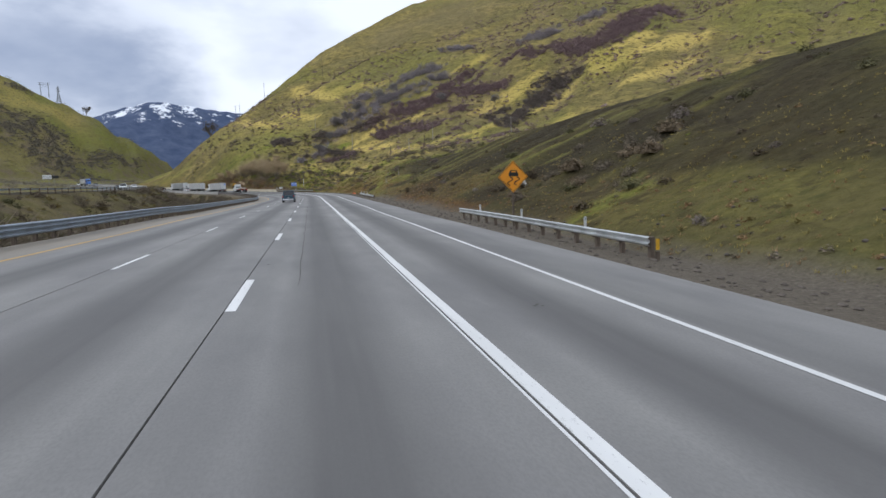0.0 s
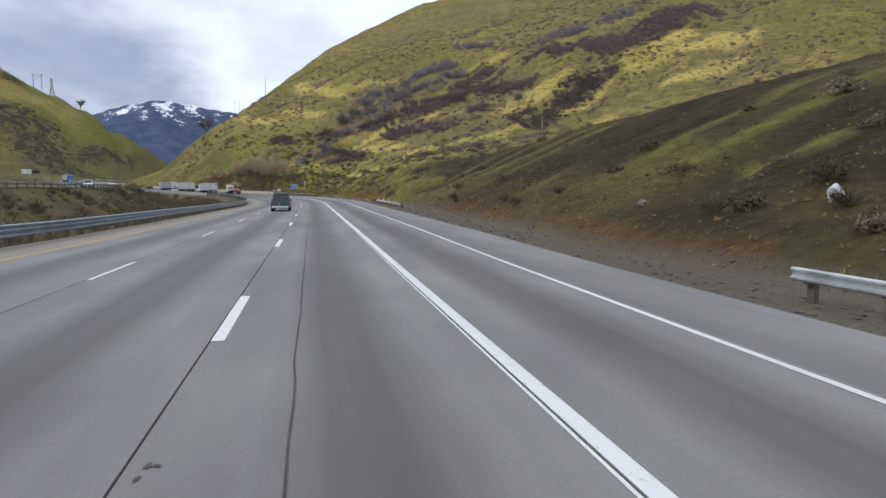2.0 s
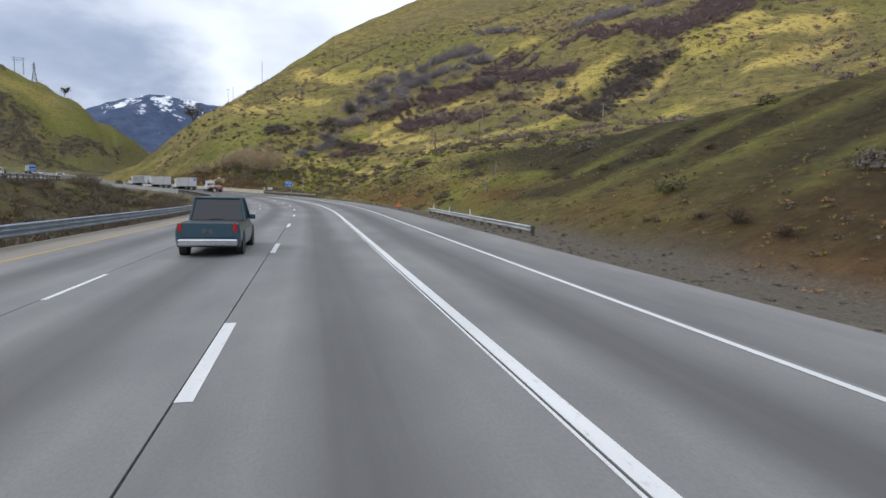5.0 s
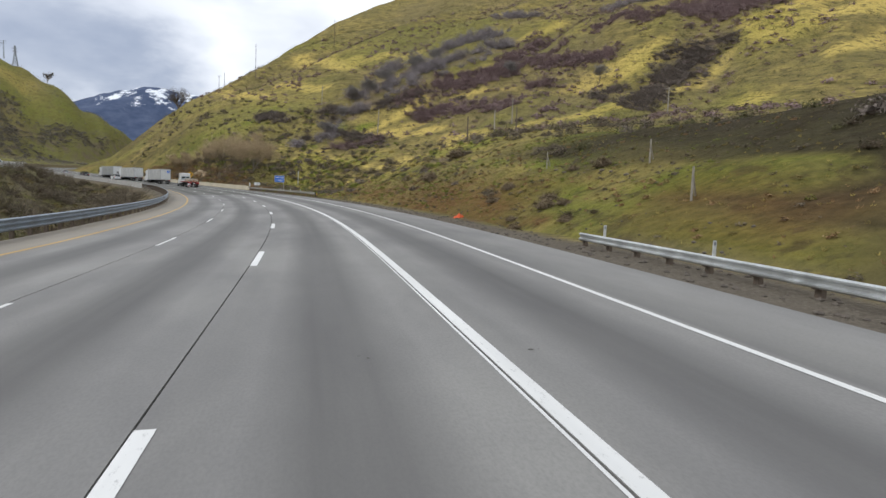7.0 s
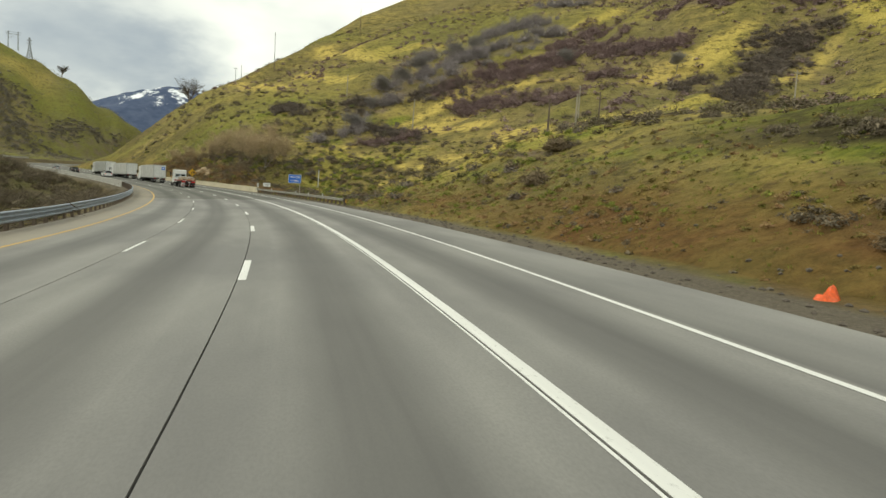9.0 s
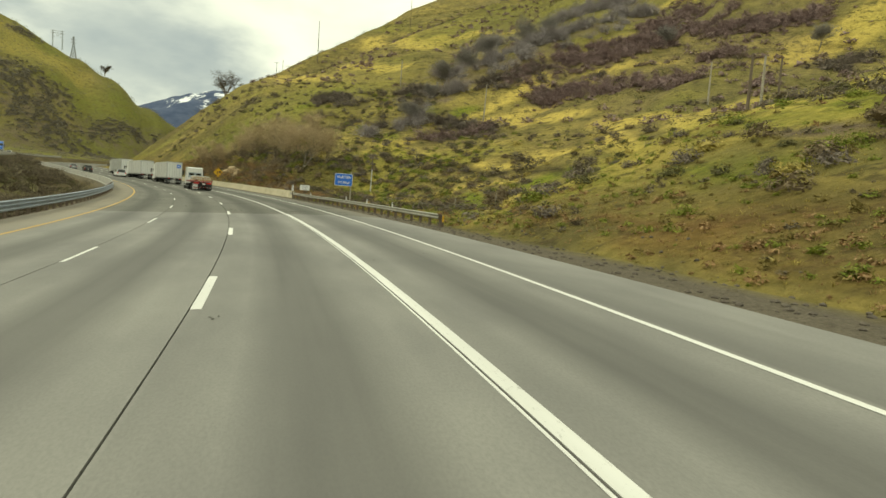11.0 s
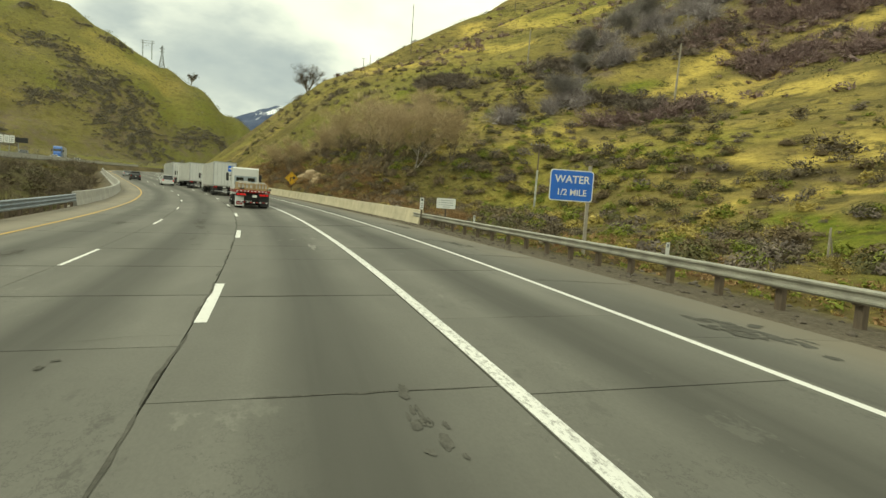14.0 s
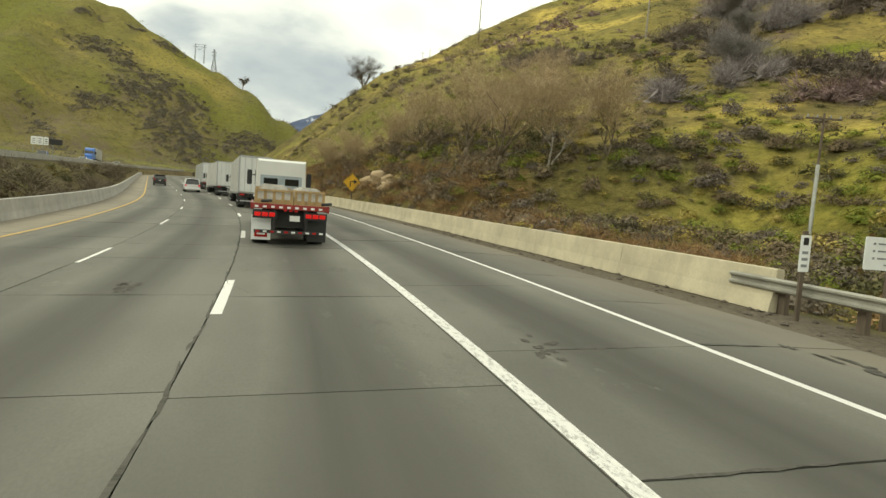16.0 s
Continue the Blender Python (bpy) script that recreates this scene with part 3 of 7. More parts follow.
def weathered_concrete(name, color):
    n = Nodes(name)
    a, b, s = n.noise(0.7, 6, 0.65), n.noise(14, 4, 0.7), n.noise(1.2, 5, 0.6, stretch=(1, 1, 0.12))
    c = n.mix(n.ramp(a, (0.35, 0.0), (0.68, 1.0)), tuple(0.68 * k for k in color), color)
    c = n.mix(n.ramp(s, (0.52, 0.0), (0.72, 0.32)), c, tuple(0.45 * k for k in color))
    c = n.mix(n.ramp(b, (0.3, 0.3), (0.55, 0.0)), c, tuple(0.55 * k for k in color))
    n.bump(b, 0.3, 0.01)
    return n.done(c, 0.9)


def galvanised(name, color, rough=0.42):
    n = Nodes(name)
    a, b = n.noise(1.3, 5, 0.6), n.noise(22, 3, 0.6)
    c = n.mix(n.ramp(a, (0.35, 0.0), (0.7, 1.0)), tuple(0.62 * k for k in color), color)
    c = n.mix(n.ramp(b, (0.35, 0.25), (0.6, 0.0)), c, tuple(0.5 * k for k in color))
    return n.done(c, n.ramp(a, (0.3, rough), (0.7, rough + 0.2)), 0.75)


def leafy(name, *stops, rough=0.85, trans=0.0):
    n = Nodes(name)
    c = n.ramp(n.random(True), *stops)
    c = n.mix(n.ramp(n.noise(2.5, 3), (0.35, 0.45), (0.65, 0.0)), c, tuple(0.45 * k for k in stops[0][1]))
    return n.done(c, rough, spec=0.2)


def bark(name, color):
    n = Nodes(name)
    a = n.noise(5, 5, 0.7, stretch=(1, 1, 0.25))
    c = n.ramp(a, (0.3, tuple(0.5 * k for k in color)), (0.7, color))
    n.bump(a, 0.5, 0.03)
    return n.done(c, 0.9)


M_GROUND = ground_material()
M_NEW = concrete_road("pale_concrete_pavement", (0.28, 0.273, 0.256), (0.19, 0.185, 0.18), 1.15, False)
M_OLD = concrete_road("old_grey_concrete_pavement", (0.195, 0.19, 0.168), (0.125, 0.122, 0.108), 1.4, True)
M_JOINT = plain("joint_sealant", (0.025, 0.024, 0.024), 0.9)
M_WHITE_LINE = line_paint("white_line_paint", (0.72, 0.72, 0.70), 0.8)
M_WORN_LINE = line_paint("worn_white_line_paint", (0.72, 0.72, 0.70), 1.0, 0.37)
M_YELLOW_LINE = line_paint("yellow_line_paint", (0.52, 0.31, 0.045), 0.9, 0.34)
M_STEEL = galvanised("galvanised_rail_steel", (0.38, 0.44, 0.52))
M_STEEL_WORN = galvanised("worn_rail_steel", (0.46, 0.45, 0.40), 0.55)
M_STEEL_LIGHT = galvanised("pale_galvanised_steel", (0.66, 0.68, 0.68))
M_WOOD = bark("weathered_post_wood", (0.15, 0.115, 0.085))
M_BARRIER = weathered_concrete("barrier_concrete", (0.58, 0.52, 0.38))
M_BARRIER_LEFT = weathered_concrete("grey_barrier_concrete", (0.45, 0.44, 0.41))
M_WHITE = plain("white_painted_plastic", (0.75, 0.75, 0.72), 0.5, vary=0.3)
M_YELLOW = plain("yellow_reflector", (0.75, 0.42, 0.02), 0.5)
M_ORANGE = plain("orange_sign_sheeting", (0.85, 0.33, 0.01), 0.45, vary=0.12)
M_BLACK = plain("black_sign_ink", (0.012, 0.012, 0.013), 0.5)
M_BLUE = plain("blue_sign_sheeting", (0.012, 0.15, 0.68), 0.4, vary=0.15)
M_SIGN_WHITE = plain("white_sign_sheeting", (0.8, 0.82, 0.82), 0.4, vary=0.1)
M_POLE = bark("utility_pole_wood", (0.17, 0.13, 0.10))
M_POLE_PALE = bark("pale_pole_wood", (0.42, 0.38, 0.32))
M_LATTICE = plain("grey_lattice_steel", (0.28, 0.30, 0.32), 0.6, 0.3)

# ---- ground ----


def far_bands(x, y):
    """Bands of brush that slant down the far hill."""
    h = np.maximum(92 - 0.72 * (x + 226) + 0.45 * (y - 760), 0)
    return fbm((y + 0.55 * x) / 60 + 0.012 * h, h / 75, 4, 78)



def build_ground():
    cols = np.r_[-4200, -2400, -1500, -1000, -800, np.arange(-640, -300, 14), np.arange(-300, -120, 6), np.arange(-120, -30, 3), np.arange(-30, -13, 1.5), -12.5, -11.6, -11.1, -10.7, -8, 0, 8, 8.75, 9.2, 10, 11, 12, np.arange(13, 40, 1.1), np.arange(40, 110, 2.2), np.arange(110, 260, 4), np.arange(260, 640, 12), 800, 1000, 1500, 2400, 4200]
    rows = np.r_[-4200, -2000, -900, -400, -200, np.arange(-90, 330, 1.6), np.arange(330, 480, 2.5), np.arange(480, 740, 5), np.arange(740, 1000, 14), 1100, 1300, 1700, 2600, 4600]
    s, d = np.meshgrid(rows, cols, indexing="ij")
    sc = np.clip(s, S[0], S[-1])
    h = np.interp(sc, S, HEAD)
    near = np.clip(d, -60, 60)
    a = radians(14)
    ends = radians(0)
    x = np.interp(sc, S, RX) + near * np.cos(h) + (d - near) * math.cos(a) - (s - sc) * np.where(s > 0, math.sin(a), math.sin(ends))
    y = np.interp(sc, S, RY) + near * np.sin(h) + (d - near) * math.sin(a) + (s - sc) * math.cos(a)
    z = land(x, y)
    nr, nc = s.shape
    verts = np.stack([x, y, z], -1).reshape(-1, 3)
    i = np.arange(nr * nc).reshape(nr, nc)
    faces = np.stack([i[:-1, :-1], i[:-1, 1:], i[1:, 1:], i[1:, :-1]], -1).reshape(-1, 4)
    ob = mesh_object("ground", verts.tolist(), faces.tolist(), M_GROUND, smooth=True)
    fx, fy = x.ravel(), y.ravel()
    sr, dr = along(fx, fy)
    u = dr - 12.2
    crest = np.interp(sr, (170, 200, 280, 330), (7.2, 7.5, 8, 10))
    on_bank = (dr > 9) * step(crest / 0.43 + 3 - u, 0, 5)
    n1, n2 = fbm(fx / 22, fy / 22, 4, 71), fbm(fx / 11, fy / 11, 3, 72)
    zz = verts[:, 2]
    # bare dark soil, shade included in its colour, over the lower bank and on up to the foot of the hill
    plane = -94.3 + 0.347 * fx + 0.345 * fy
    bench = (dr > 9) * step(zz - plane + 5 * (n2 - 0.5), -1.5, 1.5) * step(130 - dr, 0, 20)
    low = np.interp(sr, (-40, 22, 30, 40, 62, 110, 128), (0.35, 0.4, 0.6, 0.9, 1.0, 0.9, 0.1))
    high = np.interp(sr - 0.1 * dr, (-40, 20, 40, 162, 182), (0.6, 0.85, 1.0, 1.0, 0.0))
    brow = np.interp(sr, (110, 130, 150, 165), (20, 15, 19.5, 24)) + 2.5 * (n2 - 0.5)
    soil = bench * (low + (high - low) * step(dr - brow, -0.8, 1.2)) * np.interp(n1, (0.35, 0.6, 0.72), (1.0, 0.92, 0.6))
    soil = np.maximum(soil, on_bank * step(sr, 175, 190) * 0.35 * np.interp(n2, (0.42, 0.55), (1.0, 0.0)))
    soil = np.maximum(soil, 0.5 * step(sr, 248, 262) * step(346 - sr, 0, 12) * step(dr, 12, 13) * step(27 - dr + 10 * (n2 - 0.5), 0, 5))
    # earth scraped bare behind the guard rail
    soil = np.maximum(soil, 0.85 * step(sr, 225, 245) * step(304 - sr, 0, 10) * step(dr, 11.5, 12.4) * step(16.5 + 7 * (n2 - 0.5) - dr, 0, 1.6))
    od, _ = opposite(sr)
    soil = np.maximum(soil, 0.55 * (dr < -13) * (dr > od) * np.interp(n2, (0.4, 0.6), (1.0, 0.5)))
    rust = np.clip(step(u, 0.5, 2.5) * step(11 - u, 0, 6), 0, 1) * (dr > 0) * np.interp(n2, (0.4, 0.6), (0.15, 1.0)) * np.interp(sr, (40, 110, 150, 240, 300), (0.3, 0.4, 0.8, 0.7, 0.45))
    rust = np.maximum(rust, 0.9 * band(RUST_BANDS, fx, fy))
    rust = np.maximum(rust, step(sr, 146, 154) * step(186 - sr, 0, 12) * step(dr, 12, 12.8) * step(17.5 + 8 * (n2 - 0.5) - dr, 0, 2.5))
    gravel = step(dr, 8.7, 9.0) * step(np.interp(sr, (110, 150), (14.3, 12.6)) + 1.5 * (n2 - 0.5) - dr, 0, 1.6) + step(-dr, 10.4, 10.8) * step(13.5 + dr, 0, 1.5)
    lush = np.clip(step(n1, 0.46, 0.6) * np.interp(sr, (20, 55, 70, 120, 150, 190, 300), (0.8, 0.7, 0.1, 0.15, 0.8, 0.8, 0.6)) * (dr > 12) * step(60 - u, 0, 30) + 0.45 * step(fbm(fx / 80, fy / 80, 3, 77), 0.5, 0.66) * np.where((sr < 150) & (dr < 60), 0.1, 1.0) + (dr < -20) * np.interp(fbm(fx / 45, fy / 45, 3, 79), (0.38, 0.6), (0.45, 0.95)), 0, 1)
    lush = np.maximum(lush, 0.8 * step(34 - sr, 0, 8) * step(dr, 12.3, 13.5) * step(24 - dr, 0, 5) * np.interp(n2, (0.36, 0.52), (0.45, 1.0)))
    ridge = np.abs(np.mod((sr - RILL * (dr - 15) + 3.0 * (fbm(fx / 7, fy / 7, 3, 97) - 0.5)) / 9.0, 1.0) - 0.5) * 2
    turf = step(ridge, 0.55, 0.9) * step(n1, 0.47, 0.56) * step(dr, 16, 20) * step(44 - dr, 0, 10) * step(sr, 30, 45) * step(135 - sr, 0, 10)
    lush, soil = np.maximum(lush, 0.8 * turf), soil * (1 - 0.65 * turf)
    meadow = band(GREEN_BANDS, fx, fy)
    lush = np.maximum(lush, step(sr, 122, 130) * step(170 - sr, 0, 22) * step(brow - dr, -0.5, 1.0) * step(dr, 12.8, 13.8))
    lush, soil = np.maximum(lush, meadow), soil * (1 - 0.85 * meadow)
    bright = np.where(dr > 0, band(BRIGHT_BANDS, fx, fy, 1.0, 0.6), 0.55 * band(FAR_BRIGHT, fx, fy, 1.0, 0.6))
    bright = np.maximum(bright, (dr > 13) * np.interp(sr, (165, 215, 245, 268), (0, 1, 1, 0.45)) * step(95 - dr, 0, 40) * np.interp(n1, (0.4, 0.62), (0.0, 0.75)))
    # golden tufts of dead grass on the green bank
    bright = np.maximum(bright, 0.22 * (dr > 13) * step(33 - dr, 0, 6) * step(sr, 136, 146) * step(225 - sr, 0, 20) * step(fbm(sr / 5, dr / 2.2, 3, 80), 0.47, 0.6))
    lush = lush * (1 - 0.75 * (dr > 13) * step(33 - dr, 0, 6) * step(sr, 136, 146) * step(225 - sr, 0, 20) * step(fbm(sr / 5, dr / 2.2, 3, 80), 0.44, 0.58))
    soil = np.maximum(soil, 0.9 * band(TERRACE_CUT, fx, fy))
    bright = np.maximum(bright, band(TERRACE_PATH, fx, fy))
    g = gully(fx, fy)
    bands = np.maximum(band(GREY_BANDS, fx, fy), np.maximum(band(BROWN_BANDS, fx, fy), band(DARK_BANDS, fx, fy)))
    brush = np.where(dr > 0, np.maximum(0.35 * step(g, 0.5, 0.8) * step(zz, 8, 22), bands), 0)
    # brush bands on the left hill; brush colour beyond them paints its shade
    left_brush_shade = np.maximum(0.5 * step(far_bands(fx, fy), 0.5, 0.62), band(FAR_BANDS, fx, fy, 1.0, 0.6))
    od, _ = opposite(sr)
    # lower slopes get extra brush colour as painted shade
    left_brush_shade = np.maximum(left_brush_shade, 0.95 * step(66 - zz, 0, 30) * step(fbm(fx / 35, fy / 35, 3, 85), 0.3, 0.5))
    brush = np.where(dr < -12, np.where(dr > od, 0.9, np.maximum(left_brush_shade, 0.22)), brush)
    copse = step(sr, 278, 288) * step(356 - sr, 0, 12) * step(dr, 12.5, 14) * step(34 - dr, 0, 9)
    brush = np.maximum(brush, 0.45 * copse)
    far = np.hypot(fx, fy - 300) > 1100
    for name, val in (("soil", soil), ("rust", rust), ("gravel", np.clip(gravel, 0, 1)), ("lush", lush), ("bright", bright), ("brush", np.where(far, 0.6, brush))):
        at = ob.data.attributes.new(name, "FLOAT", "POINT")
        at.data.foreach_set("value", np.asarray(val, dtype=np.float32))
    return tagged(ob, "yellow-green grassy hillsides with brown soil banks and purple brush", "ground", kind="structure")


ground = build_ground()

# ---- pavement ----
SEAM = 218.0
JOINTS = []
MID_CRACK = -0.05


def ribbon(name, s0, s1, d0, d1, up, thick, material, parent=None, ds=2.0, nd=1, drift=0.0):
    """A strip of pavement or paint that follows the road, with its own edges."""
    ss = np.linspace(s0, s1, max(2, int(math.ceil((s1 - s0) / ds)) + 1))
    dd = np.linspace(d0, d1, nd + 1)
    top = road(ss[:, None], dd[None, :] + drift * step(ss[:, None], 214, 248), up).reshape(-1, 3)
    uv = np.stack(np.broadcast_arrays(dd[None, :], ss[:, None]), -1).reshape(-1, 2)
    n, m = len(ss), len(dd)
    i = np.arange(n * m).reshape(n, m)
    faces = np.stack([i[:-1, :-1], i[:-1, 1:], i[1:, 1:], i[1:, :-1]], -1).reshape(-1, 4).tolist()
    verts = top.tolist()
    if thick:
        rim = [*i[0, :], *i[1:, -1], *i[-1, -2::-1], *i[-2:0:-1, 0]]
        base = len(verts)
        for k in rim:
            p = top[k]
            verts.append((p[0], p[1], p[2] - thick))
        uv = np.r_[uv, uv[rim]]
        for a in range(len(rim)):
            b = (a + 1) % len(rim)
            faces.append((rim[b], rim[a], base + a, base + b))
    return mesh_object(name, verts, faces, material, parent, uvs=uv)


def build_road():
    bed = ribbon("road", -100, 740, -10.9, 9.0, -0.05, 0.25, M_JOINT, ds=4.0, nd=20)
    tagged(bed, "four-lane grey concrete motorway with worn lane lines", "road", kind="structure")
    edges = (-10.9, -4.87, -1.22, 2.367, 9.1)
    for a, b in zip(edges[:-1], edges[1:]):
        ribbon("pavement_strip", -100, SEAM, a + 0.013, b - 0.013, 0.0, 0.05, M_NEW, bed, nd=6 if b > 8 else 3)
        ribbon("pavement_strip", 346, 740, a + 0.012, b - 0.012, 0.0, 0.05, M_OLD, bed, ds=3.0, nd=6 if b > 8 else 3)
    rnd = random.Random(4)
    edges = (-10.9, -8.42, -4.87, -1.22, 2.28, 5.85, 9.1)
    for a, b in zip(edges[:-1], edges[1:]):
        s = SEAM + 0.015
        while s < 345.5:
            e = min(s + rnd.choice((3.7, 4.0, 5.6, 5.8)), 346)
            ribbon("slab", s + 0.014, e - 0.014, a + 0.012, b - 0.012, rnd.uniform(-0.004, 0.004), 0.05, M_OLD, bed, ds=2.0, nd=2)
            JOINTS.append((e, a, b))
            s = e
    # paint
    for name, d, w, mat, s1 in (("edge_line", 5.81, 0.13, M_WHITE_LINE, 720), ("yellow_line", -8.62, 0.15, M_YELLOW_LINE, 720)):
        ribbon(name, -95, s1, d - w / 2, d + w / 2, 0.006, 0.0, mat, bed, ds=2.0, drift=0.09 if d > 0 else 0.0)
    for d, w in ((2.33, 0.04), (2.485, 0.20)):
        ribbon("lane_line", -95, SEAM, d - w / 2, d + w / 2, 0.006, 0.0, M_WHITE_LINE, bed, ds=2.0)
    ribbon("lane_line", SEAM, 420, 2.30, 2.50, 0.006, 0.0, M_WORN_LINE, bed, ds=2.0)
    for d, s0 in ((-1.12, DASH_A), (-4.80, DASH_B)):
        k = -6
        while s0 + 14.63 * k < 430:
            s = s0 + 14.63 * k
            ribbon("dash", s, s + 3.66, d - 0.055 if d < -2 else d - 0.09, d + 0.055 if d < -2 else d + 0.09, 0.006, 0.0, M_WHITE_LINE, bed, ds=1.3)
            k += 1
    k = 0
    while 425 + 14.63 * k < 700:
        ribbon("dash", 425 + 14.63 * k, 428.7 + 14.63 * k, 2.3, 2.45, 0.006, 0.0, M_WHITE_LINE, bed, ds=1.3)
        k += 1
    return bed



def wear_patches(bed):
    """Broken and mended places in the old pavement."""
    rnd = random.Random(9)
    spots = [(-0.81, 222.4, 0.3, 0.9, 0), (-0.15, 221.7, 0.16, 0.7, 0), (1.23, 226.7, 0.2, 1.2, 0), (-3.82, 226.6, 0.25, 1.2, 0), (-2.48, 229.0, 0.15, 0.3, 0), (2.9, 224.2, 0.3, 1.4, 0), (3.2, 221.5, 0.4, 0.7, 0), (-0.52, 223.1, 0.55, 0.06, 0), (1.35, 242.6, 0.22, 1.0, 1), (1.25, 245.4, 0.1, 0.8, 0), (-2.64, 245.0, 0.2, 0.7, 0), (-2.32, 246.5, 0.14, 0.5, 0), (-2.35, 248.0, 0.16, 0.6, 0), (-2.3, 242.6, 0.18, 0.5, 0), (-2.7, 251.0, 0.28, 1.3, 0), (-3.0, 254.6, 0.32, 1.9, 0), (4.0, 247.5, 0.3, 0.9, 0), (3.5, 258.0, 0.28, 0.8, 0), (7.2, 223.0, 0.5, 0.8, 0), (7.6, 230.0, 0.5, 1.6, 0), (7.4, 245.0, 0.4, 1.6, 0), (7.9, 256.0, 0.4, 2.0, 0), (6.8, 219.5, 0.4, 0.6, 0), (-6.5, 240.0, 0.25, 1.4, 0), (-6.2, 252.0, 0.25, 1.6, 0), (-3.0, 263.0, 0.25, 1.2, 0), (0.5, 57.6, 0.2, 0.08, 0), (1.1, 61.0, 0.16, 0.08, 0), (-0.9, 18.0, 0.1, 0.3, 0), (4.2, 11.0, 0.15, 0.25, 0), (0.9, 119.5, 0.08, 0.1, 0), (-0.7, 147.0, 0.1, 0.3, 0), (3.1, 119.5, 0.12, 0.1, 0), (-0.8, 186.5, 0.1, 0.4, 0), (-1.0, 36.8, 0.12, 0.3, 0), (2.9, 193.5, 0.12, 0.2, 0), (4.9, 195.0, 0.16, 0.2, 0)]
    for d, s, w, l, pale in spots:
        if pale:
            n = 26
            ph = [rnd.uniform(0, 6.28) for _ in range(4)]
            vs, uv = [], []
            for i in range(n):
                a = 2 * math.pi * i / n
                r = 0.75 + 0.22 * math.sin(3 * a + ph[0]) + 0.16 * math.sin(5 * a + ph[1]) + 0.14 * math.sin(9 * a + ph[2])
                ss, dd = s + l * r * math.sin(a), d + 0.7 * w * r * math.cos(a)
                vs.append(road(ss, dd, 0.009))
                uv.append((dd, ss))
            mesh_object("mended_patch", vs, [tuple(range(n))], M_MEND, bed, uvs=uv)
            continue
        # scabs broken out of the surface
        vs, uv, faces = [], [], []
        for _ in range(max(2, int(2 + 45 * w * l))):
            a, c = s + l * rnd.gauss(0, 0.4), d + w * rnd.gauss(0, 0.5)
            half, deep = rnd.uniform(0.1, 0.45) * min(w, 0.4), rnd.uniform(0.06, 0.26) * min(max(l, 0.2), 1.4)
            n, base = 18, len(vs)
            ph = [rnd.uniform(0, 6.28) for _ in range(3)]
            for i in range(n):
                q = 2 * math.pi * i / n
                r = 0.75 + 0.14 * math.sin(2 * q + ph[0]) + 0.09 * math.sin(5 * q + ph[1]) + rnd.uniform(-0.14, 0.14)
                dd, sv = c + half * r * math.cos(q), a + deep * r * math.sin(q)
                vs.append(road(sv, dd, 0.0085))
                uv.append((dd, sv))
            faces.append(tuple(range(base, base + n)))
        mesh_object("worn_patch", vs, faces, M_WORN, bed, uvs=uv)

    def ragged(name, line, width):
        """A filled crack along a line of (s, d), of uneven width."""
        k = len(line)
        one, two, uv = [], [], []
        for i, (q, c) in enumerate(line):
            a, b = line[max(i - 1, 0)], line[min(i + 1, k - 1)]
            ts, td = b[0] - a[0], b[1] - a[1]
            m = math.hypot(ts, td)
            w = rnd.uniform(0.35, 1.0) * width * (0.2 if i in (0, k - 1) else 1)
            one.append(road(q - td / m * w, c + ts / m * w, 0.0078))
            two.append(road(q + td / m * w, c - ts / m * w, 0.0078))
            uv.append((c, q))
        mesh_object(name, [*one, *two], [(i, i + 1, k + i + 1, k + i) for i in range(k - 1)], M_WORN, bed, uvs=[*uv, *uv])

    # filled joints across the old slabs, and cracks that wander over them
    for s, a, b in JOINTS:
        if b > 7 or rnd.random() < 0.55:
            x0 = a + rnd.uniform(0.0, 0.4) * (b - a)
            x1 = x0 + rnd.uniform(0.3, 1.0) * (b - x0)
            ragged("sealed_joint", [(s + rnd.gauss(0, 0.012), x0 + (x1 - x0) * i / 11) for i in range(12)], 0.03)
        if rnd.random() < 0.3 and s < 290:
            q, c, line = s + 0.3, rnd.uniform(a + 0.4, b - 0.4), []
            turn = rnd.choice((0.0, 1.57, -1.57)) + rnd.uniform(-0.3, 0.3)
            for i in range(10):
                line.append((q, c))
                turn += rnd.gauss(0, 0.16)
                q, c = q + 0.22 * math.cos(turn), min(max(c + 0.22 * math.sin(turn), a + 0.05), b - 0.05)
            ragged("crack", line, 0.007)
    # the long crack in the pale slabs
    ragged("crack", [(14 + 0.8 * i, MID_CRACK + 0.012 * math.sin(i * 0.9) + rnd.gauss(0, 0.008)) for i in range(75)], 0.012)
    # the ragged sealed crack beside the dashes
    s = SEAM + 0.5
    while s < 300:
        l = rnd.uniform(1.2, 3.4)
        k = 10
        left, right, uv = [], [], []
        for i in range(k):
            q = s + l * i / (k - 1)
            c, w = -1.235 + 0.025 * math.sin(q * 1.7) + rnd.uniform(-0.015, 0.015), rnd.uniform(0.008, 0.03) * (0.3 if i in (0, k - 1) else 1)
            left.append(road(q, c - w, 0.0075))
            right.append(road(q, c + w, 0.0075))
            uv.append((c, q))
        mesh_object("sealed_crack", [*left, *right], [(i, i + 1 + 0, k + i + 1, k + i)[::-1] for i in range(k - 1)], M_WORN, bed, uvs=[*uv, *uv])
        s += l + rnd.uniform(0.1, 0.8)


def broken_material(name, a, b):
    n = Nodes(name)
    g = n.noise(1.0, 7, 0.8, "UV", (7, 3.5, 1))
    return n.done(n.ramp(g, (0.3, a), (0.65, b)), 0.95, spec=0.2)


M_WORN = broken_material("broken_dark_concrete", (0.04, 0.039, 0.034), (0.115, 0.111, 0.098))
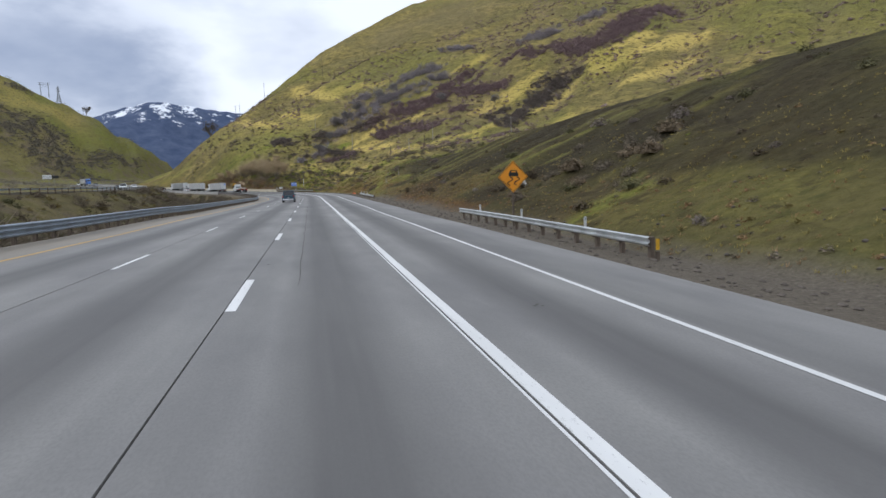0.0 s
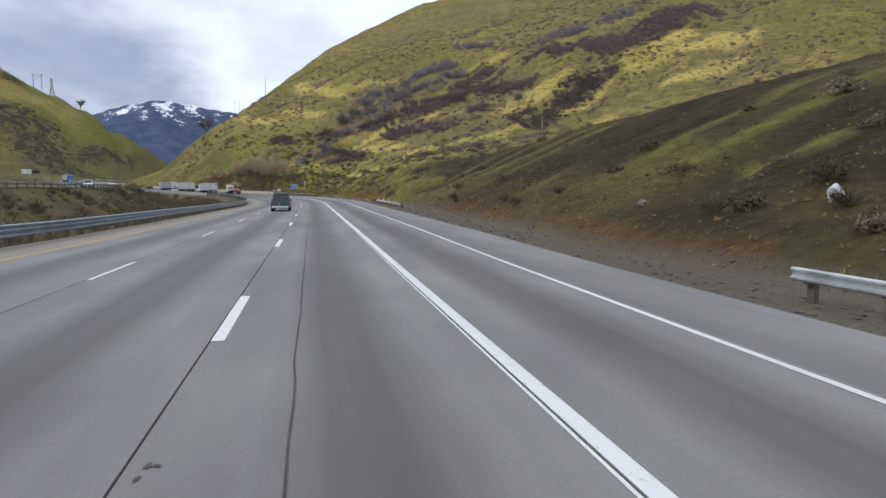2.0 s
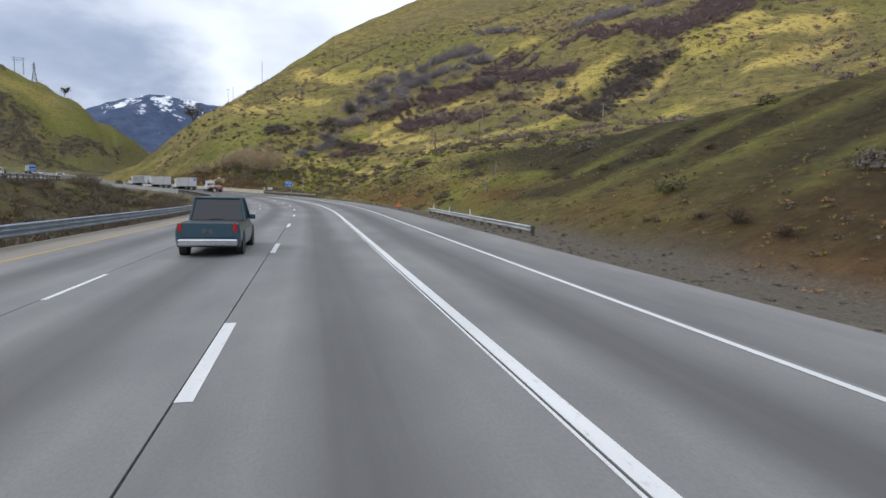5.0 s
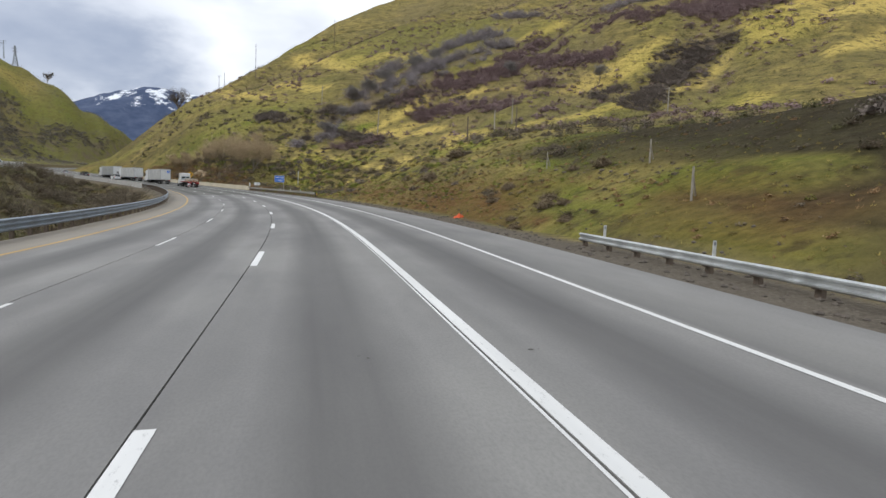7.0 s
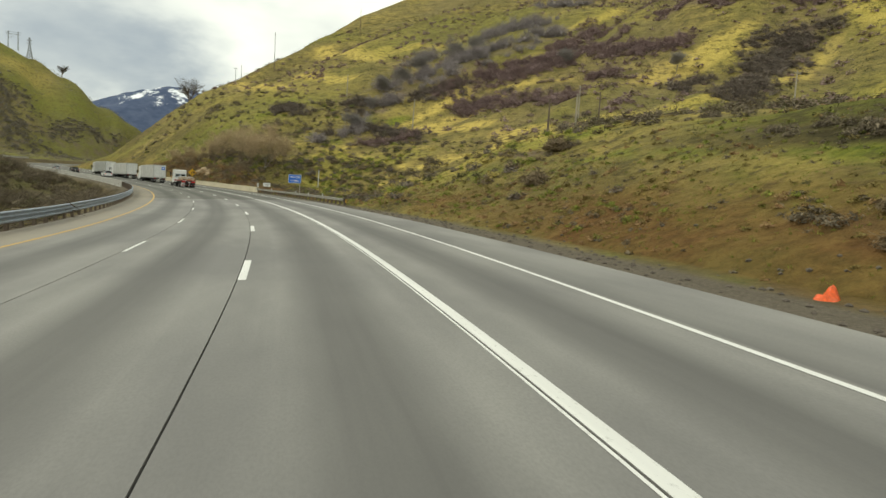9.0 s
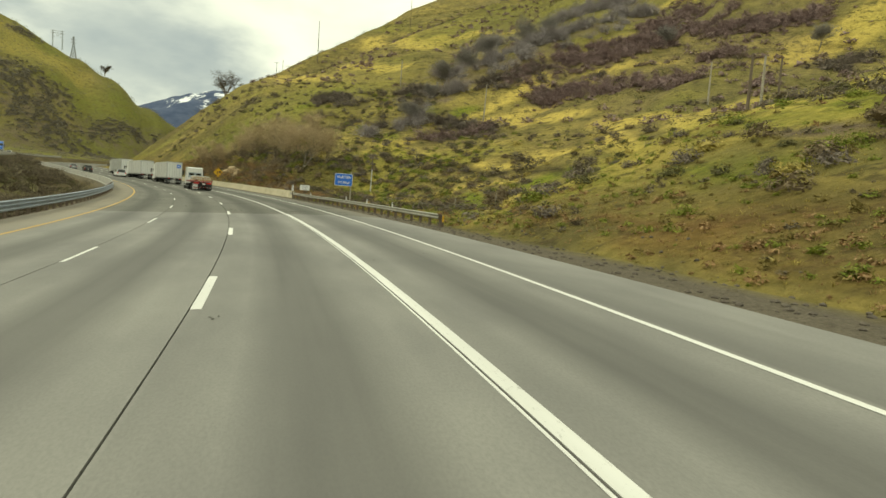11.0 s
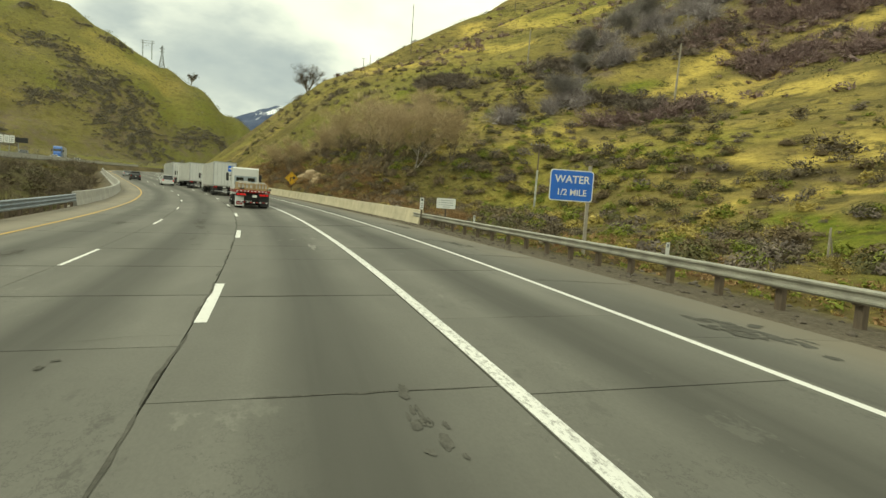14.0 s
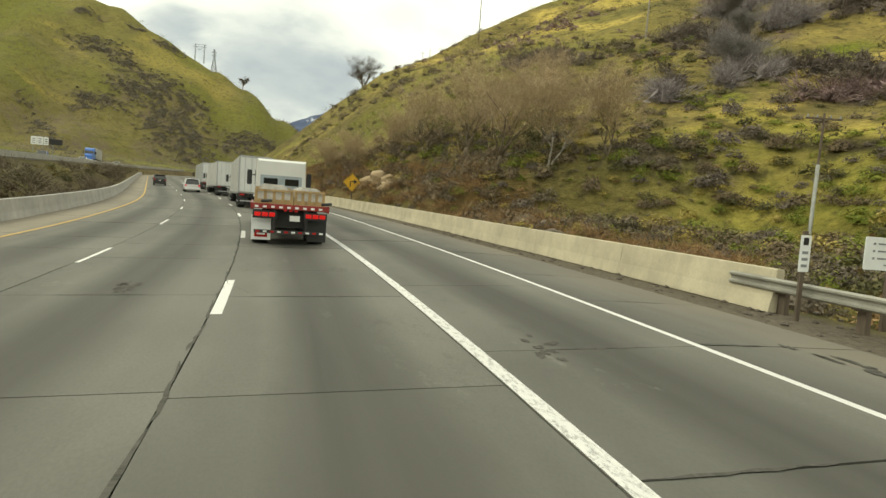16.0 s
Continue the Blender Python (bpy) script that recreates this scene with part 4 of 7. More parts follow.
M_MEND = broken_material("pale_mended_concrete", (0.17, 0.166, 0.152), (0.25, 0.245, 0.225))

roadway = build_road()
wear_patches(roadway)

# ---- rails and barriers ----
W_BEAM = ((0.0, -0.155), (0.02, -0.155), (0.075, -0.115), (0.075, -0.075), (0.008, -0.03), (0.008, 0.03), (0.075, 0.075), (0.075, 0.115), (0.02, 0.155), (0.0, 0.155))


def sweep(profile, s0, s1, d, face, ds=2.0, up=0.0, closed=False, cap=False):
    """A profile (towards the road, up) drawn along the road at d. face: +1 if it looks to the right, -1 to the left."""
    ss = np.linspace(s0, s1, max(2, int((s1 - s0) / ds) + 1))
    verts, faces, m = [], [], len(profile)
    for s in ss:
        for o, z in profile:
            verts.append(road(s, d + face * o, up + z))
    for a in range(len(ss) - 1):
        for b in range(m if closed else m - 1):
            c = (b + 1) % m
            f = (a * m + b, a * m + c, (a + 1) * m + c, (a + 1) * m + b)
            faces.append(f if face > 0 else f[::-1])
    if cap:
        faces += [tuple(range(m))[::-1] if face > 0 else tuple(range(m)), tuple(range((len(ss) - 1) * m, len(ss) * m)) if face > 0 else tuple(range((len(ss) - 1) * m, len(ss) * m))[::-1]]
    return verts, faces


def thicken(profile, t=0.012):
    return (*profile, *[(o - t, z) for o, z in profile[::-1]])


def guard_rail(name, s0, s1, d, face, label, height=0.62, twin=False, wood=True, gap=1.905, worn=False):
    rail = empty(name, road_pose(s0, d))
    inv = rail.matrix_world.inverted()
    heights = (height, height - 0.2) if twin else (height,)
    for hz in heights:
        v, f = sweep(thicken(W_BEAM), s0, s1, d, face, up=hz, closed=True, cap=True)
        o = mesh_object("beam", v, f, M_STEEL if twin else M_STEEL_WORN if worn else M_STEEL_LIGHT, rail)
        o.matrix_parent_inverse = inv
    first = None
    n = int((s1 - s0) / gap)
    for i in range(n + 1):
        s = s0 + 0.25 + i * gap
        if s > s1:
            break
        m = inv @ road_pose(s, d - face * 0.2)
        if first is None:
            bm = box(-0.075, 0.075, -0.1, 0.1, -0.5, height + 0.14, 0.012)
            add_box(bm, 0.075 * face, 0.2 * face - 0.012 * face, -0.075, 0.075, height - 0.19, height + 0.15) if face > 0 else add_box(bm, -0.188, -0.075, -0.075, 0.075, height - 0.19, height + 0.15)
            first = part("post", bm, M_WOOD if wood else M_STEEL, rail)
            first.matrix_local = m
        else:
            share("post", first, rail, m)
    return tagged(rail, label, "guard rail", group="guard rails")


guard_rail("guard_rail", 18.6, 44.0, 10.9, -1, "galvanised steel guard rail on wooden posts beside the shoulder", 0.57)
guard_rail("guard_rail", 108.0, 135.0, 11.2, -1, "galvanised steel guard rail on wooden posts before a grassy bank", 0.34)
guard_rail("guard_rail", 211.4, 262.6, 10.75, -1, "worn galvanised steel guard rail joining a concrete barrier", worn=True)
guard_rail("median_guard_rail", -60.0, 268.0, -11.0, 1, "long blue-grey steel guard rail with two beams", 0.66, True)

JERSEY = ((0.0, 0.0), (0.24, 0.0), (0.235, 0.05), (0.16, 0.38), (0.09, 0.98), (0.07, 1.0), (-0.10, 1.0), (-0.12, 0.98), (-0.14, 0.0))


def concrete_barrier(name, s0, s1, d, face, material, label, height=1.0, deck=False):
    b = empty(name, road_pose(s0, d))
    inv = b.matrix_world.inverted()
    prof = [(o, z * height) for o, z in JERSEY]
    s = s0
    while s < s1 - 0.5:
        e = min(s + 6.1, s1)
        v, f = sweep(prof, s + 0.008, e - 0.008, d, face, ds=3.0, up=-0.02, closed=True, cap=True)
        mesh_object("barrier_panel", v, f, material, b).matrix_parent_inverse = inv
        s = e
    if deck:
        v, f = sweep(((0.25, -0.05), (0.25, -0.75), (-0.5, -0.75), (-0.5, -0.05)), s0, s1, d, face, ds=4.0, closed=True, cap=True)
        mesh_object("deck_edge", v, f, material, b).matrix_parent_inverse = inv
        s = s0 + 8
        while s < s1:
            x, y, z = road(s, d + 0.2, -0.7)
            o = part("pier", tube((x, y, z - 5), (x, y, z), 0.32), material, b)
            o.matrix_parent_inverse = inv
            s += 14
    return tagged(b, label, "concrete barrier")


concrete_barrier("concrete_barrier", 261.3, 415.0, 10.9, -1, M_BARRIER, "tan weathered concrete barrier along the shoulder")
concrete_barrier("concrete_barrier", 268.0, 470.0, -11.1, 1, M_BARRIER_LEFT, "pale grey concrete barrier curving beside the yellow line", 0.95, True)

# ---- far mountains ----


def build_mountains():
    n = Nodes("hazy_snowy_mountain")
    geo = n.t.nodes.new("ShaderNodeNewGeometry")
    xyz = n.t.nodes.new("ShaderNodeSeparateXYZ")
    n.link(geo.outputs["Position"], xyz.inputs[0])
    h = n.math("MULTIPLY_ADD", xyz.outputs["Z"], 1 / 640.0, n.math("MULTIPLY", n.noise(0.013, 7, 0.75), 1.5))
    snow = n.ramp(n.math("MULTIPLY", h, 0.5), (0.665, 0.0), (0.70, 1.0))
    # the rock colour is bluer and paler to hold the haze of distance
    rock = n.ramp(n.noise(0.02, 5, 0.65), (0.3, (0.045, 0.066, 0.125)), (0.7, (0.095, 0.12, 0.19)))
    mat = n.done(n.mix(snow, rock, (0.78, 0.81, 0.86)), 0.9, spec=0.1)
    az = np.radians(np.linspace(38, -12, 150))
    rr = np.linspace(2300, 3600, 40)
    A, Rr = np.meshgrid(az, rr, indexing="ij")
    x, y = -np.sin(A) * Rr, np.cos(A) * Rr
    t = (Rr - 2300) / 700
    ridge = np.interp(np.degrees(A), (-12, 0, 5, 8, 10.5, 13, 15.5, 18, 24, 38), (260, 300, 330, 372, 385, 372, 330, 285, 250, 220))
    prof = np.where(t < 1, t ** 1.1, np.clip(1 - (t - 1) * 0.7, 0, 1))
    z = ridge * prof + 140 * (fbm(x / 260, y / 260, 5, 91) - 0.5) * np.clip(t * 2, 0, 1) - 60 * (1 - np.clip(t * 3, 0, 1))
    i = np.arange(z.size).reshape(z.shape)
    faces = np.stack([i[:-1, :-1], i[1:, :-1], i[1:, 1:], i[:-1, 1:]], -1).reshape(-1, 4)
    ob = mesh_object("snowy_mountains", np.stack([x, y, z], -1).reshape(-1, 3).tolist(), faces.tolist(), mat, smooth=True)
    return tagged(ob, "distant haze-blue mountains with patches of snow", "mountain", kind="structure")


build_mountains()

# ---- the other carriageway ----


def build_opposite():
    def strip(name, a, b, up, mat, parent=None, s0=-60, s1=640, thick=0.0, ds=4.0):
        ss = np.arange(s0, s1, ds)
        od, oz = opposite(ss)
        base = road(ss, od)
        h = np.interp(ss, S, HEAD)
        verts, uv, faces = [], [], []
        for i, sv in enumerate(ss):
            for k in (a, b):
                verts.append((base[i, 0] + k * math.cos(h[i]), base[i, 1] + k * math.sin(h[i]), oz[i] + up))
                uv.append((k, sv))
            if i:
                faces.append((2 * i - 2, 2 * i - 1, 2 * i + 1, 2 * i))
        if thick:
            n = len(verts)
            verts += [(x, y, z - thick) for x, y, z in verts]
            uv += uv
            for i in range(1, len(ss)):
                for q in (0, 1):
                    faces.append((2 * i - 2 + q, 2 * i + q, n + 2 * i + q, n + 2 * i - 2 + q))
        return mesh_object(name, verts, faces, mat, parent, uvs=uv)

    bed = strip("far_road", -8.6, 8.6, 0.06, M_OLD, thick=0.6)
    tagged(bed, "grey far carriageway across a brushy hollow", "road", kind="structure")
    strip("edge_line", 7.6, 7.8, 0.075, M_WHITE_LINE, bed)
    strip("lane_line", -0.1, 0.1, 0.075, M_WHITE_LINE, bed)
    rail = empty("far_guard_rail", road_pose(-40, -60))
    inv = rail.matrix_world.inverted()
    for name, z0, z1, s0, s1 in (("beam", 0.45, 0.78, -40, 250), ("wall", 0.0, 0.95, 250, 560)):
        ss = np.arange(s0, s1 + 1, 4.0)
        od, oz = opposite(ss)
        base, h = road(ss, od), np.interp(ss, S, HEAD)
        v, f = [], []
        for i in range(len(ss)):
            for o, z in ((8.3, z0), (8.3, z1), (8.55, z1), (8.55, z0)):
                v.append((base[i, 0] + o * math.cos(h[i]), base[i, 1] + o * math.sin(h[i]), oz[i] + z))
            if i:
                for k in range(4):
                    f.append((4 * i - 4 + k, 4 * i - 4 + (k + 1) % 4, 4 * i + (k + 1) % 4, 4 * i + k))
        mesh_object(name, v, f, M_STEEL if name == "beam" else M_BARRIER_LEFT, rail).matrix_parent_inverse = inv
    first = None
    for sv in np.arange(-39, 250, 3.8):
        od, oz = opposite(sv)
        p = road(sv, od + 8.7)
        m = inv @ pose(p[0], p[1], float(oz), 0, 0, 0)
        if first is None:
            first = part("post", box(-0.08, 0.08, -0.1, 0.1, -0.6, 0.8), M_WOOD, rail)
            first.matrix_local = m
        else:
            share("post", first, rail, m)
    tagged(rail, "steel guard rail and low wall along the far carriageway", "guard rail")


build_opposite()

# ---- plants ----
M_SAGE = leafy("grey_green_sage_leaves", (0.0, (0.075, 0.075, 0.034)), (0.5, (0.12, 0.115, 0.052)), (1.0, (0.19, 0.17, 0.08)))
M_BRUSH = leafy("bare_purple_brown_brush", (0.0, (0.15, 0.105, 0.10)), (0.5, (0.27, 0.19, 0.185)), (1.0, (0.42, 0.31, 0.30)))
M_GREY_TWIG = leafy("grey_bare_twigs", (0.0, (0.17, 0.155, 0.15)), (0.6, (0.29, 0.27, 0.26)), (1.0, (0.42, 0.39, 0.37)))
M_TWIG = leafy("brown_bare_twigs", (0.0, (0.36, 0.275, 0.17)), (0.6, (0.52, 0.405, 0.255)), (1.0, (0.68, 0.55, 0.36)))
M_GRASS = leafy("dry_grass_blades", (0.0, (0.25, 0.20, 0.06)), (0.5, (0.40, 0.32, 0.09)), (1.0, (0.6, 0.48, 0.17)))
M_GREEN_GRASS = leafy("green_grass_blades", (0.0, (0.13, 0.165, 0.028)), (0.6, (0.22, 0.25, 0.045)), (1.0, (0.33, 0.34, 0.08)))
M_MAUVE = leafy("grey_mauve_bare_twigs", (0.0, (0.20, 0.175, 0.18)), (0.6, (0.33, 0.292, 0.30)), (1.0, (0.48, 0.43, 0.435)))
M_UMBER = leafy("umber_bush_twigs", (0.0, (0.095, 0.078, 0.055)), (0.6, (0.185, 0.152, 0.108)), (1.0, (0.29, 0.24, 0.17)))
M_GLOOM = leafy("dark_grey_brown_twigs", (0.0, (0.11, 0.09, 0.078)), (0.6, (0.20, 0.165, 0.14)), (1.0, (0.30, 0.25, 0.21)))
M_FAR_BRUSH = leafy("olive_brown_brush", (0.0, (0.15, 0.135, 0.11)), (0.6, (0.235, 0.21, 0.165)), (1.0, (0.32, 0.285, 0.22)))
M_STRAW = leafy("dull_straw_weeds", (0.0, (0.14, 0.11, 0.035)), (0.5, (0.21, 0.165, 0.055)), (1.0, (0.30, 0.24, 0.09)))
M_DRY = leafy("dry_brown_twigs", (0.0, (0.13, 0.098, 0.062)), (0.6, (0.21, 0.16, 0.10)), (1.0, (0.31, 0.24, 0.155)))
M_RUST = leafy("rusty_dry_weeds", (0.0, (0.21, 0.125, 0.06)), (0.6, (0.35, 0.215, 0.105)), (1.0, (0.48, 0.33, 0.18)))
M_DARK_BUSH = leafy("dark_dry_bush", (0.0, (0.06, 0.045, 0.03)), (0.6, (0.11, 0.085, 0.055)), (1.0, (0.18, 0.14, 0.09)))
M_BARK_GREY = bark("grey_tree_bark", (0.26, 0.235, 0.21))
M_BARK_BROWN = bark("brown_tree_bark", (0.21, 0.165, 0.115))
M_BARK_PALE = bark("pale_tree_bark", (0.33, 0.30, 0.25))
RNG = np.random.default_rng(12)


def clump(n, leaf, twiggy, rng):
    """Leaves or twigs in a lumpy dome of radius 1 and height about 1: triangles, as n x 3 x 3 numbers."""
    lumps = rng.normal(size=(5, 3)) * (0.45, 0.45, 0.2) + (0, 0, 0.45)
    c = lumps[rng.integers(0, 5, n)] + rng.normal(size=(n, 3)) * (0.30, 0.30, 0.20)
    c[:, 2] = np.abs(c[:, 2])
    out = c - (0, 0, 0.15)
    out /= np.linalg.norm(out, axis=1)[:, None] + 1e-6
    if twiggy:
        a = out * rng.uniform(0.25, 0.7, (n, 1)) + rng.normal(size=(n, 3)) * 0.12
        w = np.cross(a, rng.normal(size=(n, 3)))
        w = w / (np.linalg.norm(w, axis=1)[:, None] + 1e-6) * leaf
        tri = np.stack([c - a * 0.5 - w, c - a * 0.5 + w, c + a * 0.5], 1)
    else:
        a, b = rng.normal(size=(n, 3)), rng.normal(size=(n, 3))
        a = a / np.linalg.norm(a, axis=1)[:, None] * leaf
        b = b / np.linalg.norm(b, axis=1)[:, None] * leaf
        tri = np.stack([c - a, c + a * 0.7 + b * 0.4, c + b], 1)
    tri[..., 2] = np.maximum(tri[..., 2], -0.05)
    return tri


def dome(n, leaf, rng, stems=0):
    """A rounded bush of small leaves over a lumpy half ball of radius 1."""
    u = rng.normal(size=(n, 3))
    u /= np.linalg.norm(u, axis=1)[:, None]
    u[:, 2] = np.abs(u[:, 2])
    off = rng.uniform(0, 6.28, 4)
    lump = 0.78 + 0.16 * np.sin(3 * u[:, 0] + off[0]) * np.cos(4 * u[:, 1] + off[1]) + 0.12 * np.sin(7 * u[:, 2] + 5 * u[:, 0] + off[2])
    c = u * (lump * rng.uniform(0.55, 1.05, n) ** 0.6)[:, None]
    a, b = rng.normal(size=(n, 3)), rng.normal(size=(n, 3))
    # leaves lie mostly along the rounded surface
    a, b = (v - 0.7 * (v * u).sum(1)[:, None] * u for v in (a, b))
    a = a / np.linalg.norm(a, axis=1)[:, None] * leaf
    b = b / np.linalg.norm(b, axis=1)[:, None] * leaf
    tri = np.stack([c - a, c + a * 0.7 + b * 0.4, c + b], 1)
    k = max(14, n // 5)
    q = rng.normal(size=(k, 3))
    q = q / np.linalg.norm(q, axis=1)[:, None] * rng.uniform(0.2, 0.62, (k, 1))
    q[:, 2] = np.abs(q[:, 2])
    core = q[:, None, :] + rng.normal(size=(k, 3, 3)) * (0.2 if n < 120 else 0.12)
    tri = np.concatenate([tri, core])
    if stems:
        tri = np.concatenate([tri, clump(stems, 0.016, True, rng) * 0.9])
    tri[..., 2] = np.maximum(tri[..., 2], -0.05)
    return tri


def triangles(name, tris, material, label="", category="", kind="", parent=None):
    tris = np.asarray(tris, dtype=np.float32).reshape(-1, 3, 3)
    n = len(tris)
    me = bpy.data.meshes.new(name)
    me.vertices.add(3 * n)
    me.loops.add(3 * n)
    me.polygons.add(n)
    me.vertices.foreach_set("co", tris.ravel())
    me.loops.foreach_set("vertex_index", np.arange(3 * n, dtype=np.int32))
    me.polygons.foreach_set("loop_start", np.arange(0, 3 * n, 3, dtype=np.int32))
    me.materials.append(material)
    me.update(calc_edges=True)
    me.validate()
    ob = new(name, me)
    if parent:
        ob.parent = parent
    return tagged(ob, label, category, kind=kind) if label else ob


def spread(templates, x, y, size, tall, rng, sink=0.05):
    """Turned and scaled copies of the templates on the land, as triangles."""
    z = land(x, y)
    pick = rng.integers(0, len(templates), len(x))
    out = []
    for k, t in enumerate(templates):
        i = np.nonzero(pick == k)[0]
        if not len(i):
            continue
        a = rng.uniform(0, 2 * np.pi, len(i))
        ca, sa = np.cos(a)[:, None, None], np.sin(a)[:, None, None]
        sz, hz = size[i][:, None, None], tall[i][:, None, None]
        px, py, pz = t[None, ..., 0], t[None, ..., 1], t[None, ..., 2]
        out.append(np.stack([(px * ca - py * sa) * sz + x[i][:, None, None], (px * sa + py * ca) * sz + y[i][:, None, None], pz * hz + (z[i] - sink)[:, None, None]], -1).reshape(-1, 3, 3))
    return np.concatenate(out)


def pick_places(n, x0, x1, y0, y1, keep, rng):
    x, y = rng.uniform(x0, x1, n), rng.uniform(y0, y1, n)
    p = keep(x, y)
    m = rng.uniform(0, 1, n) < p
    return x[m], y[m]


def plant_hills():
    rng = RNG
    small = [np.concatenate([clump(26, 0.16, False, rng), clump(10, 0.22, False, rng)]) for _ in range(6)]
    twig = [clump(330, 0.014, True, rng) for _ in range(4)]

    # sage dotted over the tall hill
    def keep_sage(x, y):
        s, d = along(x, y)
        e = -0.896 * (x + 74) + 0.444 * (y - 391)
        return (d > 26) * (e < 25) * np.clip(0.3 + 1.0 * step(fbm(x / 28, y / 28, 3, 61), 0.42, 0.6), 0, 1) * np.where((s < 160) & (d < 70), 0.02, 1.0) * np.where(d < 45, 0.25, 1.0)

    x, y = pick_places(27000, -90, 330, 60, 640, keep_sage, rng)
    sz = rng.uniform(0.3, 1.0, len(x)) ** 1.8 * 1.15 + 0.28
    triangles("hill_sagebrush", spread(small, x, y, sz, sz * rng.uniform(0.6, 1.0, len(x)), rng), M_SAGE, "small grey-green sagebrush dotted over the grassy hillside", "shrub", "stuff")

    # brush thickets: bare twigs over a broken core
    soft = [np.concatenate([dome(150, 0.12, rng), clump(40, 0.02, True, rng) * 0.9]) for _ in range(6)]
    haze = [np.concatenate([dome(34, 0.07, rng), clump(420, 0.011, True, rng)]) for _ in range(6)]
    wispy = [np.concatenate([dome(60, 0.10, rng), clump(120, 0.022, True, rng)]) for _ in range(6)]

    lite = [dome(46, 0.2, rng) for _ in range(6)]

    def fill(strokes, n, grow=1.0):
        """Places strewn over the strokes, about n to the square metre."""
        out = []
        for x0, y0, x1, y1, r in strokes:
            long = math.hypot(x1 - x0, y1 - y0)
            k = max(3, int(n * (2 * r * long + 3.14 * r * r)))
            q, v, w = rng.uniform(-0.05, 1.05, k), rng.normal(0, 0.75, k) * r * grow, rng.normal(0, 0.6, k) * r
            nx, ny = ((y1 - y0) / long, -(x1 - x0) / long) if long > 0.1 else (1.0, 0.0)
            out.append(np.stack([x0 + (x1 - x0) * q + nx * v - ny * w, y0 + (y1 - y0) * q + ny * v + nx * w], 1))
        x, y = np.concatenate(out).T
        m = rng.uniform(0, 1, len(x)) < 0.15 + 0.85 * step(fbm(x / 6, y / 6, 3, 84), 0.38, 0.55)
        return x[m], y[m]

    def small_and_large(strokes, limit):
        return [z for z in strokes if z[4] < limit], [z for z in strokes if z[4] >= limit]

    thin, wide = small_and_large(BROWN_BANDS, 1.2)
    x, y = fill(wide, 1.1)
    sz = rng.uniform(0.55, 1.0, len(x)) ** 2 * 1.9 + 0.25
    triangles("gully_brush", spread(wispy, x, y, sz, sz * rng.uniform(0.7, 1.2, len(x)), rng), M_BRUSH, "leafless purple-brown brush thickets on the hillside", "shrub", "stuff")
    x, y = fill(GREY_BANDS, 0.16, 0.8)
    sz = rng.uniform(1.2, 2.9, len(x))
    triangles("grey_thicket", spread(haze, x, y, sz, sz * rng.uniform(1.0, 1.7, len(x)), rng), M_MAUVE, "pale grey-mauve leafless thickets on the hillside", "shrub", "stuff")
    tiny, broad = small_and_large(DARK_BANDS, 1.3)
    x, y = fill(broad, 1.1)
    sz = rng.uniform(0.55, 1.0, len(x)) ** 2 * 1.8 + 0.25
    triangles("dark_thicket", spread(wispy, x, y, sz, sz * rng.uniform(0.7, 1.2, len(x)), rng), M_GLOOM, "dark leafless thickets in the gullies of the hillside", "shrub", "stuff")
    x, y = fill(FAR_BANDS, 0.42, 1.0)
    sz = rng.uniform(1.0, 2.4, len(x))
    triangles("far_thicket", spread(lite, x, y, sz, sz * 0.8, rng), M_FAR_BRUSH, "dark brush thickets in slanting bands on the far hill", "shrub", "stuff")

    # a few lone bushes outside the thickets
    def keep_lone(x, y):
        s, d = along(x, y)
        e = -0.896 * (x + 74) + 0.444 * (y - 391)
        return (d > 36) * (e < 5) * np.where((s < 160) & (d < 60), 0.0, 1.0) * (0.05 + 0.4 * step(gully(x, y), 0.45, 0.75) + 0.5 * step(fbm(x / 22, y / 22, 3, 88), 0.52, 0.62))

    x, y = pick_places(11000, -60, 300, 120, 520, keep_lone, rng)
    sz = rng.uniform(0.45, 1.0, len(x)) ** 2 * 1.9 + 0.3
    near = along(x, y)[1] < 62
    triangles("lone_brush", spread(lite, x[~near], y[~near], sz[~near], sz[~near] * 0.85, rng), M_BRUSH, "single leafless purple-brown bushes on the hillside", "shrub", "stuff")
    triangles("dark_bushes", spread(soft, x[near], y[near], sz[near], sz[near] * 0.9, rng), M_UMBER, "single dark brown bushes low on the hillside", "shrub", "stuff")

    # the far hill on the other side
    def keep_far(x, y):
        s, d = along(x, y)
        od, _ = opposite(s)
        f = far_bands(x, y)
        return (d < od - 12) * (0.3 + 0.7 * step(f, 0.5, 0.62))

    x, y = pick_places(11000, -420, -60, 200, 800, keep_far, rng)
    sz = rng.uniform(0.7, 2.2, len(x))
    triangles("far_hill_brush", spread(small, x, y, sz, sz * 0.8, rng), M_FAR_BRUSH, "dark brush and shrubs on the far hillside", "shrub", "stuff")

    # the brushy hollow between the carriageways
    def keep_hollow(x, y):
        s, d = along(x, y)
        od, _ = opposite(s)
        return (d < -14.5) * (d > od + 10.5) * (0.25 + 0.75 * step(fbm(x / 14, y / 14, 3, 67), 0.4, 0.6))

    x, y = pick_places(13000, -140, -8, -20, 470, keep_hollow, rng)
    sz = rng.uniform(0.6, 2.0, len(x))
    third = rng.integers(0, 4, len(x))
    triangles("hollow_brush", spread(twig, x[third == 0], y[third == 0], sz[third == 0] * 1.2, sz[third == 0] * 1.3, rng), M_UMBER, "tangled brown leafless brush in the hollow", "shrub", "stuff")
